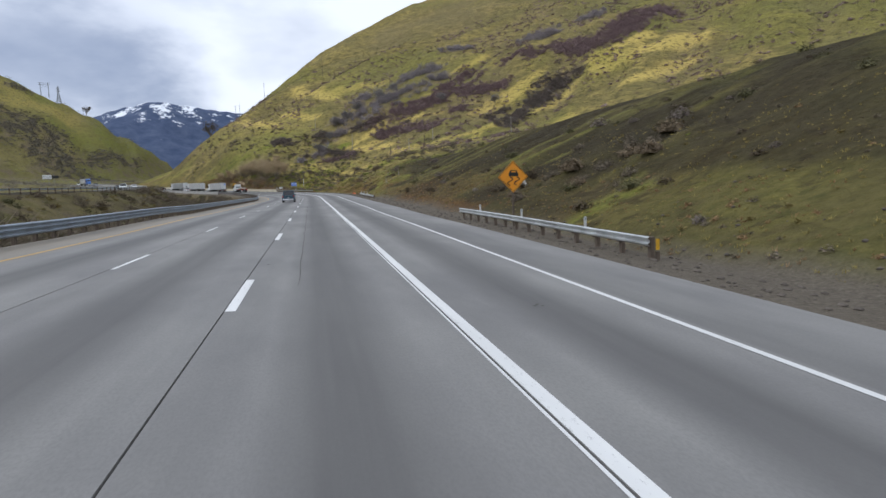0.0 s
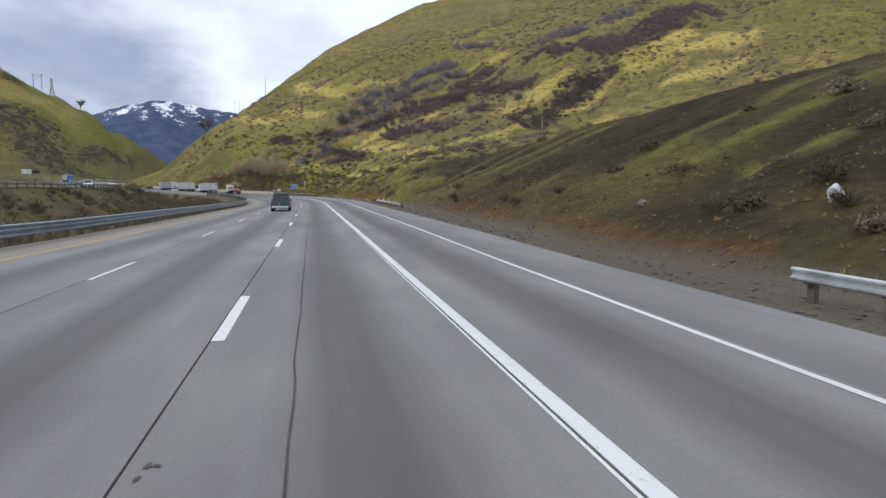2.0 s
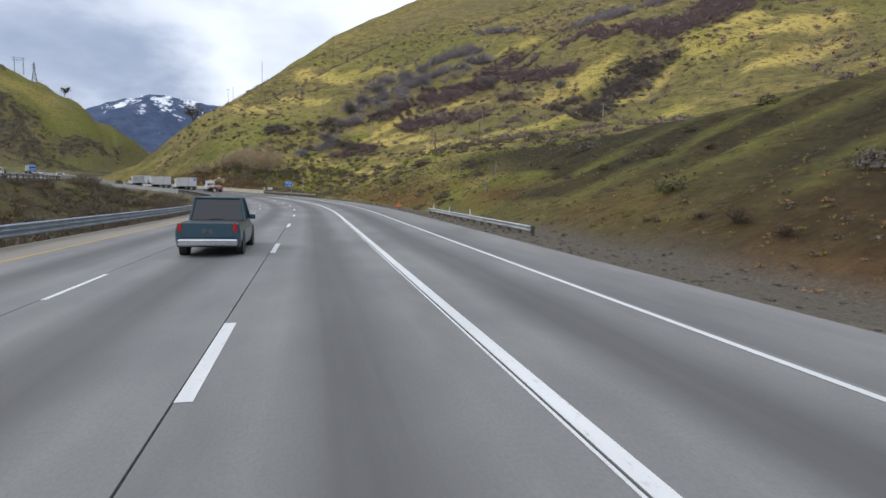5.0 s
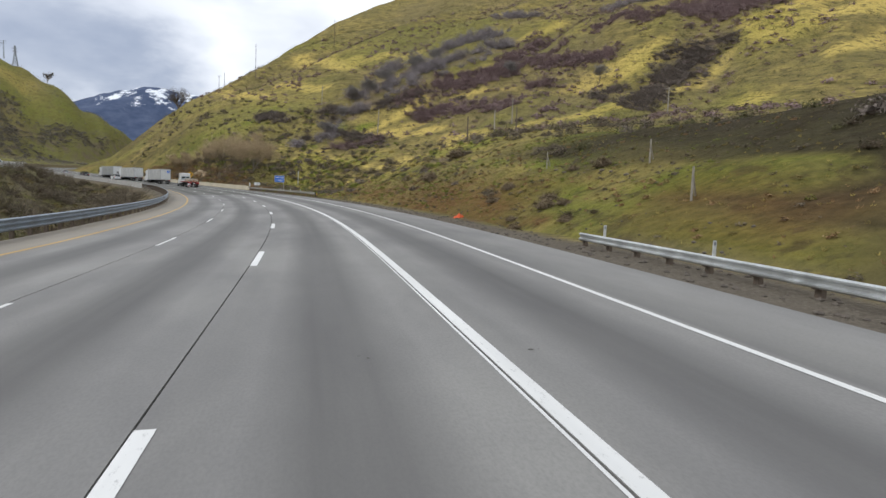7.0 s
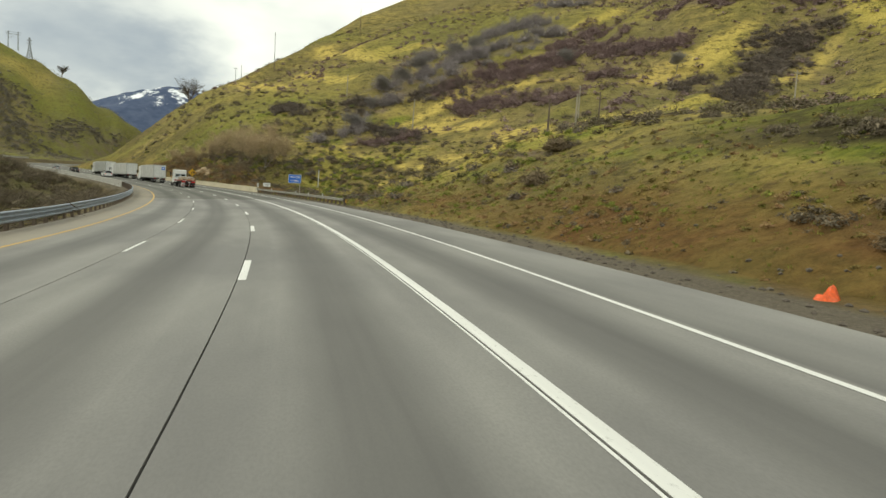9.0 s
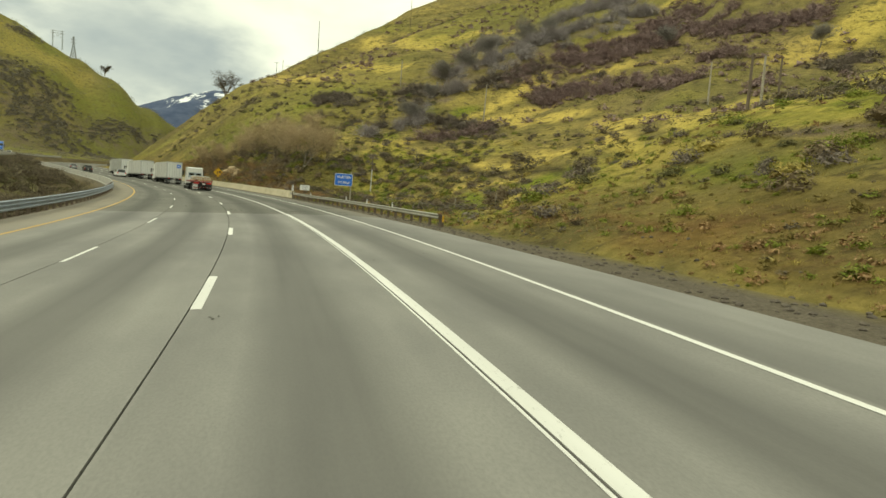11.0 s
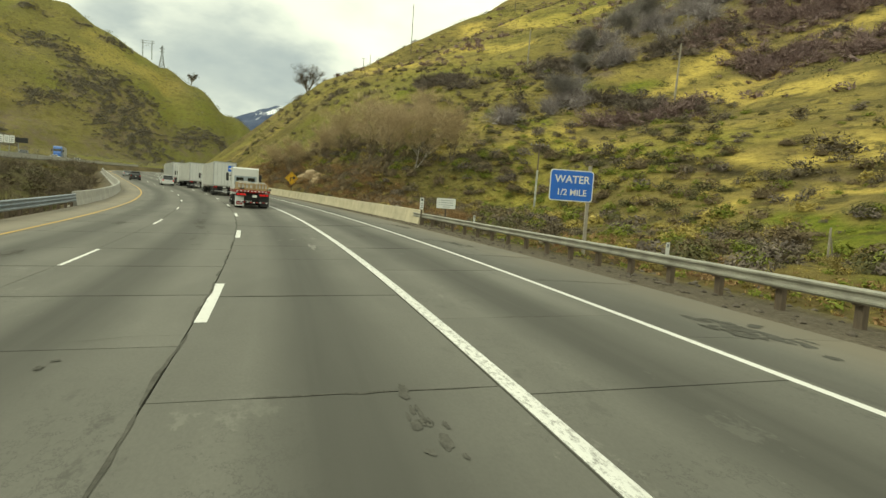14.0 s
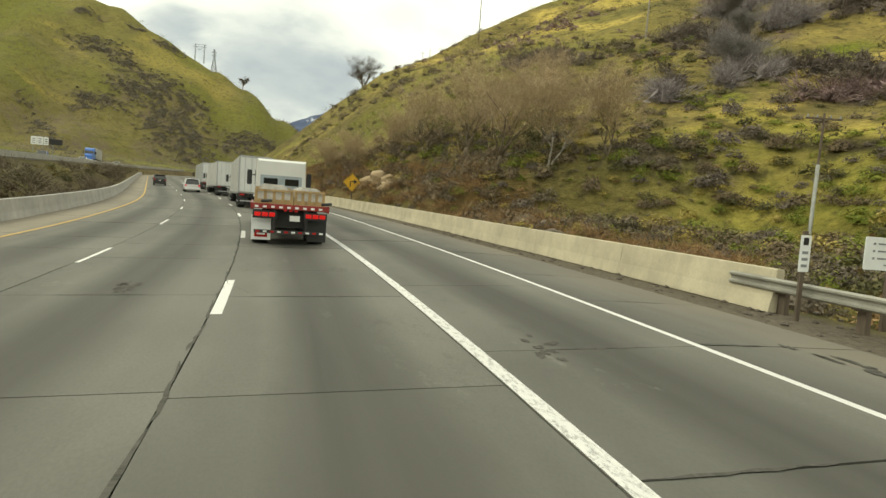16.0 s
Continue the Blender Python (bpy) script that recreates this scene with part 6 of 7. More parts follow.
def poles():
    def pole(x, y, h, mat, label, arms=1, turn=20.0, lean=0.0):
        p = empty("utility_pole", pose(x, y, land_z(x, y) - 0.4, 0, lean, turn))
        part("mast", tube((0, 0, 0), (0, 0, h), 0.17, 0.11, 8), mat, p)
        for k in range(arms):
            part("crossarm", box(-1.2, 1.2, -0.06, 0.06, h - 0.55 - 0.9 * k, h - 0.43 - 0.9 * k), mat, p)
            for xx in (-1.1, -0.4, 0.4, 1.1):
                part("insulator", tube((xx, 0, h - 0.43 - 0.9 * k), (xx, 0, h - 0.24 - 0.9 * k), 0.05, 0.03, 6), M_LATTICE, p)
        tagged(p, label, "utility pole", "utility poles")

    dark, pale = "dark wooden utility pole on the hillside", "pale wooden utility pole on the hillside"
    pole(-14.0, 462.0, 19, M_POLE, "tall dark wooden utility pole on the skyline", 0)
    pole(-38.9, 521.4, 15, M_POLE, dark, 1)
    pole(-36.0, 524.0, 14, M_POLE, dark, 0)
    pole(-52.0, 492.0, 12, M_POLE, dark, 0)
    pole(30.0, 500.0, 16, M_POLE, dark, 0)
    pole(16.3, 358.5, 8, M_POLE_PALE, pale, 0, lean=1)
    pole(32.2, 313.0, 8.9, M_POLE_PALE, pale, 0, lean=2)
    pole(37.8, 226.9, 6.0, M_POLE, dark, 0)
    pole(47.0, 238.0, 7, M_POLE_PALE, pale, 0)
    pole(55.0, 246.0, 7, M_POLE, dark, 0)
    pole(90.4, 240.0, 7, M_POLE_PALE, pale, 1)
    pole(66.5, 280.0, 8, M_POLE_PALE, pale, 0)
    x, y = 6.65, 282.1
    z = land_z(x, y) - 0.2
    p = empty("utility_pole", pose(x, y, z, 0, 0.8, 0))
    part("mast", tube((0, 0, 6.5 - z), (0, 0, 9.45 - z), 0.075, 0.06, 8), M_POLE, p, "dark wooden upper mast")
    part("sleeve", tube((0, 0, 0), (0, 0, 6.7 - z), 0.10, 0.10, 12), M_STEEL_LIGHT, p, "pale metal sleeve")
    part("crossarm", box(-0.95, 0.95, -0.05, 0.05, 9.1 - z, 9.2 - z, 0.01), M_POLE, p)
    for xx in (-0.85, -0.35, 0.35, 0.85):
        part("insulator", tube((xx, 0, 9.2 - z), (xx, 0, 9.36 - z), 0.045, 0.03, 6), M_LATTICE, p)
    tagged(p, "slim utility pole with a pale metal sleeve behind the guard rail", "utility pole", "utility poles")


def pylon(x, y, h, label):
    p = empty("power_pylon", pose(x, y, land_z(x, y) - 0.5, 0, 0, 30))
    bm = bmesh.new()
    w0, w1 = h * 0.12, h * 0.022

    def corner(k, t):
        w = w0 + (w1 - w0) * min(t / 0.7, 1)
        sx, sy = ((-1, -1), (1, -1), (1, 1), (-1, 1))[k % 4]
        return Vector((sx * w, sy * w, t * h))

    n = 7
    for i in range(n):
        a, b = i / n, (i + 1) / n
        for k in range(4):
            add_tube(bm, corner(k, a), corner(k, b), 0.22, 0.22, 4)
            add_tube(bm, corner(k, a), corner(k + 1, b), 0.13, 0.13, 3)
            add_tube(bm, corner(k + 1, a), corner(k, b), 0.13, 0.13, 3)
            add_tube(bm, corner(k, b), corner(k + 1, b), 0.13, 0.13, 3)
    part("tower", bm, M_LATTICE, p)
    for z in (0.72, 0.86):
        bm = bmesh.new()
        for sx in (-1, 1):
            add_tube(bm, (0, 0, z * h), (sx * h * 0.11, 0, z * h), 0.2, 0.15, 4)
            add_tube(bm, (0, 0, (z + 0.05) * h), (sx * h * 0.11, 0, z * h), 0.15, 0.15, 4)
        part("crossarm", bm, M_LATTICE, p)
    tagged(p, label, "power pylon", "power pylons")


def h_frame(x, y, h, w, label):
    """Two lattice legs that carry one level beam."""
    p = empty("power_pylon", pose(x, y, land_z(x, y) - 1.0, 0, 0, 12))
    for sx in (-1, 1):
        bm = bmesh.new()
        for k in (-0.35, 0.35):
            add_tube(bm, (sx * w / 2 + k, 0, 0), (sx * w / 2 + k * 0.7, 0, h), 0.17, 0.15, 4)
        for i in range(8):
            z, side = i * h / 8, 0.35 if i % 2 else -0.35
            add_tube(bm, (sx * w / 2 + side, 0, z), (sx * w / 2 - side, 0, z + h / 8), 0.1, 0.1, 3)
        part("leg", bm, M_LATTICE, p)
    for z in (0.86, 0.97):
        bm = bmesh.new()
        add_tube(bm, (-w * 0.75, 0, z * h), (w * 0.75, 0, z * h), 0.16, 0.16, 4)
        part("crossarm", bm, M_LATTICE, p)
    bm = bmesh.new()
    add_tube(bm, (-w / 2, 0, 0.62 * h), (w / 2, 0, 0.86 * h), 0.1, 0.1, 3)
    add_tube(bm, (w / 2, 0, 0.62 * h), (-w / 2, 0, 0.86 * h), 0.1, 0.1, 3)
    part("cross_brace", bm, M_LATTICE, p)
    tagged(p, label, "power pylon", "power pylons")


def boulder(name, x, y, r, squash, label, seed, mat):
    rng = random.Random(seed)
    bm = bmesh.new()
    bmesh.ops.create_icosphere(bm, subdivisions=3, radius=r)
    for v in bm.verts:
        n = noise.noise(v.co * (1.6 / r) + Vector((seed, 0, 0))) * 0.35 + noise.noise(v.co * (4.5 / r)) * 0.12
        v.co *= 1 + n
        v.co.z *= squash
    o = part(name, bm, mat)
    o.matrix_world = pose(x, y, land_z(x, y) + r * squash * 0.35, 0, 0, rng.uniform(0, 360))
    tagged(o, label, "rock", "roadside rocks")


def roadside_bits():
    for i, (s, d, r, q) in enumerate(((263, 13.6, 0.55, 0.7), (250.5, 14.6, 0.5, 0.6), (247.5, 16.0, 0.42, 0.6), (157.1, 21.0, 0.17, 0.6), (154.5, 20.3, 0.2, 0.5), (150, 20.7, 0.18, 0.6), (148.7, 20.6, 0.14, 0.6), (146.6, 20.4, 0.2, 0.5), (280, 15.2, 0.7, 0.7), (286, 16.5, 0.8, 0.8), (228, 20, 0.4, 0.6), (60, 16.5, 0.3, 0.7))):
        x, y, _ = road(s, d)
        boulder("boulder", x, y, r, q, "pale weathered boulder lying on the grassy bank", i, M_STONE)
    for i, (s, d, r, q) in enumerate(((321.5, 15.6, 1.0, 0.9), (319.0, 16.2, 1.2, 0.95), (316.0, 16.4, 0.9, 0.8), (313.5, 15.4, 1.0, 0.75), (311.0, 16.6, 0.7, 0.8))):
        x, y, _ = road(s, d)
        boulder("boulder", x, y, r, q, "tan boulder on the cut slope behind the barrier", 40 + i, M_TAN)
    # a crumpled sack on the bank
    x, y = 20.5, 49.3
    bm = bmesh.new()
    bmesh.ops.create_icosphere(bm, subdivisions=3, radius=0.27)
    for v in bm.verts:
        v.co *= 1 + 0.35 * noise.noise(v.co * 4)
        v.co.z *= 1.5
    o = part("white_sack", bm, M_WHITE)
    o.matrix_world = pose(x, y, land_z(x, y) + 0.25)
    tagged(o, "crumpled white sack lying on the brown bank", "sack")
    # orange netting
    x, y, _ = road(155.4, 12.3)
    bm = bmesh.new()
    bmesh.ops.create_grid(bm, x_segments=22, y_segments=12, size=1.0)
    for v in bm.verts:
        v.co.x *= 0.75
        v.co.y *= 0.35
        e = max(0.0, 1 - (v.co.x / 0.75) ** 2) * max(0.0, 1 - (v.co.y / 0.35) ** 2)
        v.co.z = e * (0.42 + 0.35 * noise.noise(Vector((v.co.x * 4, v.co.y * 5, 2.0))))
    bmesh.ops.solidify(bm, geom=bm.faces[:], thickness=0.03)
    o = part("orange_netting", bm, plain("orange_plastic_net", (0.9, 0.13, 0.02), 0.5, vary=0.4, scale=9))
    o.matrix_world = pose(x, y, land_z(x, y) - 0.02, 0, 0, 25)
    tagged(o, "heap of bright orange plastic netting beside the shoulder", "netting")
    # bushes at the gravel's edge
    rng = np.random.default_rng(77)
    for i, (s, d, r) in enumerate(((80.0, 15.9, 0.75), (98.5, 15.8, 0.7), (95.5, 15.4, 0.45), (101, 16.0, 0.5), (104, 15.6, 0.4), (76.5, 15.6, 0.6), (143.0, 14.6, 0.65), (141.2, 15.2, 0.35), (203, 15, 0.5), (72.6, 17.2, 0.6), (55, 17, 0.9), (52, 19.5, 1.1), (49, 17.5, 0.8), (62.5, 20, 0.9), (118.5, 24.5, 1.3))):
        x, y, _ = road(s, d)
        z = land_z(x, y)
        b = empty("dry_bush", pose(x, y, z - 0.05))
        bm = bmesh.new()
        rr = random.Random(i)
        for _ in range(9):
            a, t = rr.uniform(0, 6.28), rr.uniform(0.3, 0.9)
            add_tube(bm, (0, 0, 0), (math.cos(a) * r * t, math.sin(a) * r * t, r * rr.uniform(0.5, 0.9)), 0.018, 0.006, 4)
        part("stems", bm, M_BARK_BROWN, b)
        triangles("foliage", np.concatenate([clump(420, 0.055, False, rng), clump(260, 0.018, True, rng)]) * (r, r, r * 0.85), M_DARK_BUSH, parent=b)
        tagged(b, "dry dark-brown bush at the edge of the gravel", "bush", "roadside bushes")
    # braces and stakes of an old fence on the bench
    for x, y in ((26.5, 162.5), (26.6, 146.7), (21.9, 135.9), (20.0, 246.0), (16.0, 250.5)):
        f = empty("fence_brace", pose(x, y, land_z(x, y) - 0.2, 0, 0, 40))
        part("stake", tube((0, 0, 0), (0, 0, 1.7), 0.06, 0.05, 6), M_POLE_PALE, f)
        part("strut", tube((0.9, 0, 0.1), (0.02, 0, 1.35), 0.045, 0.04, 6), M_POLE_PALE, f)
        tagged(f, "pale wooden fence post with a slanting strut", "fence post", "fence posts")


def far_signs():
    x, y, up = FAR_SIGN
    g = land_z(x, y) - 0.3
    s = empty("far_sign", pose(x, y, g, 0, 0, 22))
    for sx in (-2.6, 0.0, 2.6):
        part("post", tube((sx, 0.12, 0), (sx, 0.12, up - g + 1.3), 0.10, 0.10, 8), M_LATTICE, s)
    for sx, w in ((-2.45, 1.55), (-0.75, 1.55), (0.85, 1.3)):
        part("panel", slab(rounded(w, 2.5, 0.1), 0.05), M_SIGN_WHITE, s).location = (sx, 0, up - g)
        for k in (0.55, -0.1, -0.7):
            part("text_bar", box(sx - w * 0.3, sx + w * 0.3, -0.012, -0.003, up - g + k - 0.13, up - g + k + 0.13), M_LATTICE, s)
    part("dark_panel", slab(rounded(3.6, 1.7, 0.1), 0.05), M_BLACK, s, "dark plain panel").location = (3.5, 0.02, up - g - 0.1)
    tagged(s, "row of white sign panels and a dark one across the hollow", "road sign")


slippery_sign()
water_sign()
notice_sign()
arrow_sign()
marker_posts()
poles()
pylon(-246.5, 777.0, 19, "narrow grey steel lattice pylon on the far hill's ridge")
h_frame(-260.5, 779.0, 16.5, 7.5, "grey two-legged H-frame pylon on the far hill's ridge")
roadside_bits()
far_signs()

# ---- vehicles ----


def car_paint(name, color, rough=0.3):
    n = Nodes(name)
    d = n.noise(1.5, 4)
    c = n.mix(n.ramp(d, (0.4, 0.0), (0.7, 0.35)), color, tuple(0.75 * k + 0.02 for k in color))
    n.b.inputs["Coat Weight"].default_value = 0.4
    return n.done(c, rough)


M_CAR_WHITE = car_paint("white_car_paint", (0.78, 0.79, 0.80))
M_TRUCK_WHITE = car_paint("white_truck_paint", (0.64, 0.65, 0.64), 0.35)
M_CAR_BLACK = car_paint("black_car_paint", (0.014, 0.014, 0.016))
M_PICKUP = car_paint("dark_teal_car_paint", (0.025, 0.07, 0.10))
M_RED = car_paint("red_truck_paint", (0.26, 0.016, 0.016))
M_TRUCK_BLUE = car_paint("blue_truck_paint", (0.03, 0.14, 0.5))
M_CAR_GREY = car_paint("grey_car_paint", (0.25, 0.26, 0.28))
M_TYRE = plain("black_tyre_rubber", (0.02, 0.02, 0.02), 0.85)
M_RIM = plain("grey_wheel_metal", (0.45, 0.46, 0.48), 0.35, 0.8)
M_TRIM = plain("black_plastic_trim", (0.025, 0.025, 0.027), 0.6)
M_CHASSIS = plain("dark_chassis_steel", (0.035, 0.034, 0.034), 0.7, 0.3)
M_CHROME = plain("polished_metal", (0.7, 0.71, 0.72), 0.18, 1.0, 0.1)
M_PALE_PANE = plain("pale_blue_grey_pane", (0.36, 0.42, 0.46), 0.25, vary=0.3)
M_TRAILER = weathered_concrete("white_trailer_side", (0.52, 0.52, 0.50))
M_CRATE = bark("pale_crate_wood", (0.48, 0.34, 0.17))
M_DECK = bark("worn_deck_boards", (0.20, 0.14, 0.09))
M_WRAP = plain("clear_plastic_wrap", (0.62, 0.60, 0.56), 0.25, vary=0.3, scale=5)


def glass_material():
    n = Nodes("dark_tinted_glass")
    n.b.inputs["Coat Weight"].default_value = 0.6
    return n.done((0.012, 0.014, 0.016), 0.06)


def lit_lamp(name, color, strength):
    n = Nodes(name)
    n.b.inputs["Emission Color"].default_value = (color[0], 0.0, 0.006, 1)
    n.b.inputs["Emission Strength"].default_value = strength
    return n.done(tuple(0.45 * k for k in color), 0.3)


M_GLASS = glass_material()
M_TAIL = lit_lamp("lit_red_tail_lamp", (0.8, 0.006, 0.006), 0.42)
M_TAIL_DARK = plain("red_lamp_lens", (0.45, 0.012, 0.012), 0.25, vary=0.1)
M_HEADLAMP = plain("clear_headlamp", (0.75, 0.76, 0.78), 0.12, vary=0.05)
M_PLATE = plain("white_number_plate", (0.7, 0.7, 0.68), 0.5, vary=0.1)


def loft(sections, bevel=0.0):
    """A body through cross sections: each (y, [(x, z), ...]) with the same number of points."""
    bm = bmesh.new()
    rings = [[bm.verts.new((x, y, z)) for x, z in pts] for y, pts in sections]
    n = len(rings[0])
    for a, b in zip(rings[:-1], rings[1:]):
        for i in range(n):
            j = (i + 1) % n
            bm.faces.new((a[i], a[j], b[j], b[i]))
    bm.faces.new(rings[0][::-1])
    bm.faces.new(rings[-1])
    if bevel:
        bmesh.ops.bevel(bm, geom=[e for e in bm.edges if e.calc_face_angle(0) > 0.5], offset=bevel, segments=2, affect="EDGES")
    return bm


def ring(w_low, w_mid, w_top, z0, z1, z2):
    """A car's lower cross section: sill, waist and shoulder."""
    return [(-w_low, z0), (w_low, z0), (w_mid, (z0 + z1) / 2), (w_mid, z1), (w_top, z2), (-w_top, z2), (-w_mid, z1), (-w_mid, (z0 + z1) / 2)]


def wheel(parent, x, y, r, w, side, dual=False):
    bm = bmesh.new()
    prof = [(r * 0.62, -w / 2), (r * 0.94, -w / 2), (r, -w * 0.36), (r, w * 0.36), (r * 0.94, w / 2), (r * 0.62, w / 2)]
    n = 20
    vs = [[bm.verts.new((p, q * math.cos(2 * math.pi * i / n), q * math.sin(2 * math.pi * i / n))) for q, p in prof] for i in range(n)]
    for i in range(n):
        for k in range(len(prof)):
            m = (k + 1) % len(prof)
            bm.faces.new((vs[i][k], vs[i][m], vs[(i + 1) % n][m], vs[(i + 1) % n][k]))
    wh = empty("wheel")
    wh.parent, wh.location = parent, (x, y, r)
    part("tyre", bm, M_TYRE, wh, smooth=False)
    bm = bmesh.new()
    bmesh.ops.create_cone(bm, cap_ends=True, segments=16, radius1=r * 0.63, radius2=r * 0.5, depth=w * 0.8, matrix=Matrix.Rotation(radians(90 * side), 4, "Y"))
    add_tube(bm, (side * w * 0.3, 0, 0), (side * w * 0.52, 0, 0), r * 0.18, r * 0.14, 8)
    part("rim", bm, M_RIM, wh)
    return wh


def car(name, s, d, kind, paint, label, turn=0.0, lit=False, z=None, group="cars"):
    v = empty(name, road_pose(s, d, 0.0, turn) if z is None else pose(s, d, z, 0, 0, turn))
    L, W, H, belt = {"van": (5.0, 1.98, 1.78, 1.02), "suv": (4.95, 1.98, 1.80, 1.08), "sedan": (4.7, 1.82, 1.46, 0.92), "pickup": (5.4, 1.95, 1.85, 1.05)}[kind]
    w = W / 2
    # body: bumper, waist, bonnet
    nose = 0.72 if kind == "sedan" else 0.86
    secs = [(0.0, ring(w * 0.90, w * 0.93, w * 0.88, 0.42, 0.75, belt - 0.05)), (0.12, ring(w * 0.94, w * 0.99, w * 0.93, 0.30, 0.78, belt)), (L * 0.30, ring(w * 0.95, w, w * 0.94, 0.27, 0.80, belt)), (L * 0.70, ring(w * 0.95, w, w * 0.94, 0.27, 0.78, belt - 0.03)), (L * 0.93, ring(w * 0.93, w * 0.96, w * 0.84, 0.28, nose - 0.1, nose)), (L, ring(w * 0.80, w * 0.84, w * 0.74, 0.36, nose - 0.2, nose - 0.12))]
    part("body", loft(secs, 0.03), paint, v)
    # cabin
    if kind == "pickup":
        y0, y1, y2, y3 = 2.15, 2.35, 3.35, 4.05
    elif kind == "sedan":
        y0, y1, y2, y3 = 0.75, 1.35, 2.75, 3.55
    elif kind == "van":
        y0, y1, y2, y3 = 0.10, 0.42, 3.10, 4.15
    else:
        y0, y1, y2, y3 = 0.12, 0.50, 2.85, 3.60
    tw = w * 0.76

    def cabin(grow, zt):
        return [(y0 - grow, [(-w * 0.90 - grow, belt - 0.06), (w * 0.90 + grow, belt - 0.06), (w * 0.89 + grow, belt + 0.02), (-w * 0.89 - grow, belt + 0.02)]), (y1 - grow, [(-w * 0.92 - grow, belt - 0.06), (w * 0.92 + grow, belt - 0.06), (tw + grow, zt), (-tw - grow, zt)]), (y2 + grow, [(-w * 0.92 - grow, belt - 0.06), (w * 0.92 + grow, belt - 0.06), (tw + grow, zt), (-tw - grow, zt)]), (y3 + grow, [(-w * 0.88, belt - 0.1), (w * 0.88, belt - 0.1), (w * 0.87, belt + 0.0), (-w * 0.87, belt + 0.0)])]

    part("glasshouse", loft(cabin(0.0, H - 0.06), 0.02), M_GLASS, v)
    bm = bmesh.new()
    add_box(bm, -tw - 0.02, tw + 0.02, y1 - 0.06, y2 + 0.06, H - 0.08, H, 0.03)
    part("roof", bm, paint, v)
    for sx in (-1, 1):
        for ya, yb, za, zb, r in ((y1, y0, H - 0.05, belt, 0.05), (y2, y3, H - 0.05, belt, 0.04), ((y1 + y2) / 2, (y1 + y2) / 2, H - 0.05, belt, 0.04)):
            part("pillar", tube((sx * (tw + 0.005), ya, za), (sx * w * 0.915, yb, zb), r, r, 6), paint, v)
        part("side_mirror", box(sx * w * 0.95 - (0.0 if sx > 0 else 0.2), sx * w * 0.95 + (0.2 if sx > 0 else 0.0), y3 - 0.55, y3 - 0.42, belt, belt + 0.17, 0.02), paint, v)
        for yy in (L * 0.19, L * 0.79):
            wheel(v, sx * (w - 0.13), yy, 0.36 if kind != "sedan" else 0.32, 0.24, sx)
            part("wheel_arch", tube((sx * (w - 0.24), yy, 0.36), (sx * (w + 0.004), yy, 0.36), 0.43, 0.43, 18), M_TRIM, v)
        lamp = box(-0.07, 0.07, -0.02, 0.12, 0, 0.26 if kind != "van" else 0.22, 0.015) if kind == "pickup" else box(-0.11, 0.11, -0.02, 0.12, 0, 0.22, 0.015)
        o = part("tail_lamp", lamp, M_TAIL if lit else M_TAIL_DARK, v)
        o.location = (sx * w * 0.82, -0.01, belt - 0.26)
        part("headlamp", box(sx * w * 0.62 - 0.16, sx * w * 0.62 + 0.16, L - 0.12, L - 0.02, nose - 0.24, nose - 0.12, 0.02), M_HEADLAMP, v)
    part("rear_bumper", box(-w * 0.9, w * 0.9, -0.07, 0.12, 0.34, 0.56, 0.04), M_CHROME if kind == "pickup" else M_TRIM if kind == "suv" else paint, v)
    part("number_plate", box(-0.16, 0.16, -0.03, 0.0, belt - 0.32, belt - 0.17), M_PLATE, v)
    part("windscreen_wiper", box(-0.25, 0.15, y0 - 0.03, y0 + 0.02, belt + 0.02, belt + 0.05), M_TRIM, v)
    if kind == "pickup":
        part("bed", box(-w * 0.83, w * 0.83, 0.12, 2.05, belt - 0.02, belt + 0.015), M_TRIM, v)
        part("tailgate", box(-w * 0.8, w * 0.8, -0.03, 0.05, 0.6, belt + 0.02, 0.02), paint, v)
    if kind in ("van", "suv"):
        for sx in (-1, 1):
            part("roof_rail", tube((sx * tw * 0.85, y1 + 0.2, H + 0.03), (sx * tw * 0.85, y2 - 0.1, H + 0.03), 0.025, 0.025, 6), M_TRIM, v)
        part("spoiler", box(-tw * 0.95, tw * 0.95, y1 - 0.22, y1, H - 0.07, H - 0.02, 0.015), paint, v)
    return tagged(v, label, "car" if kind != "pickup" else "pickup", group)


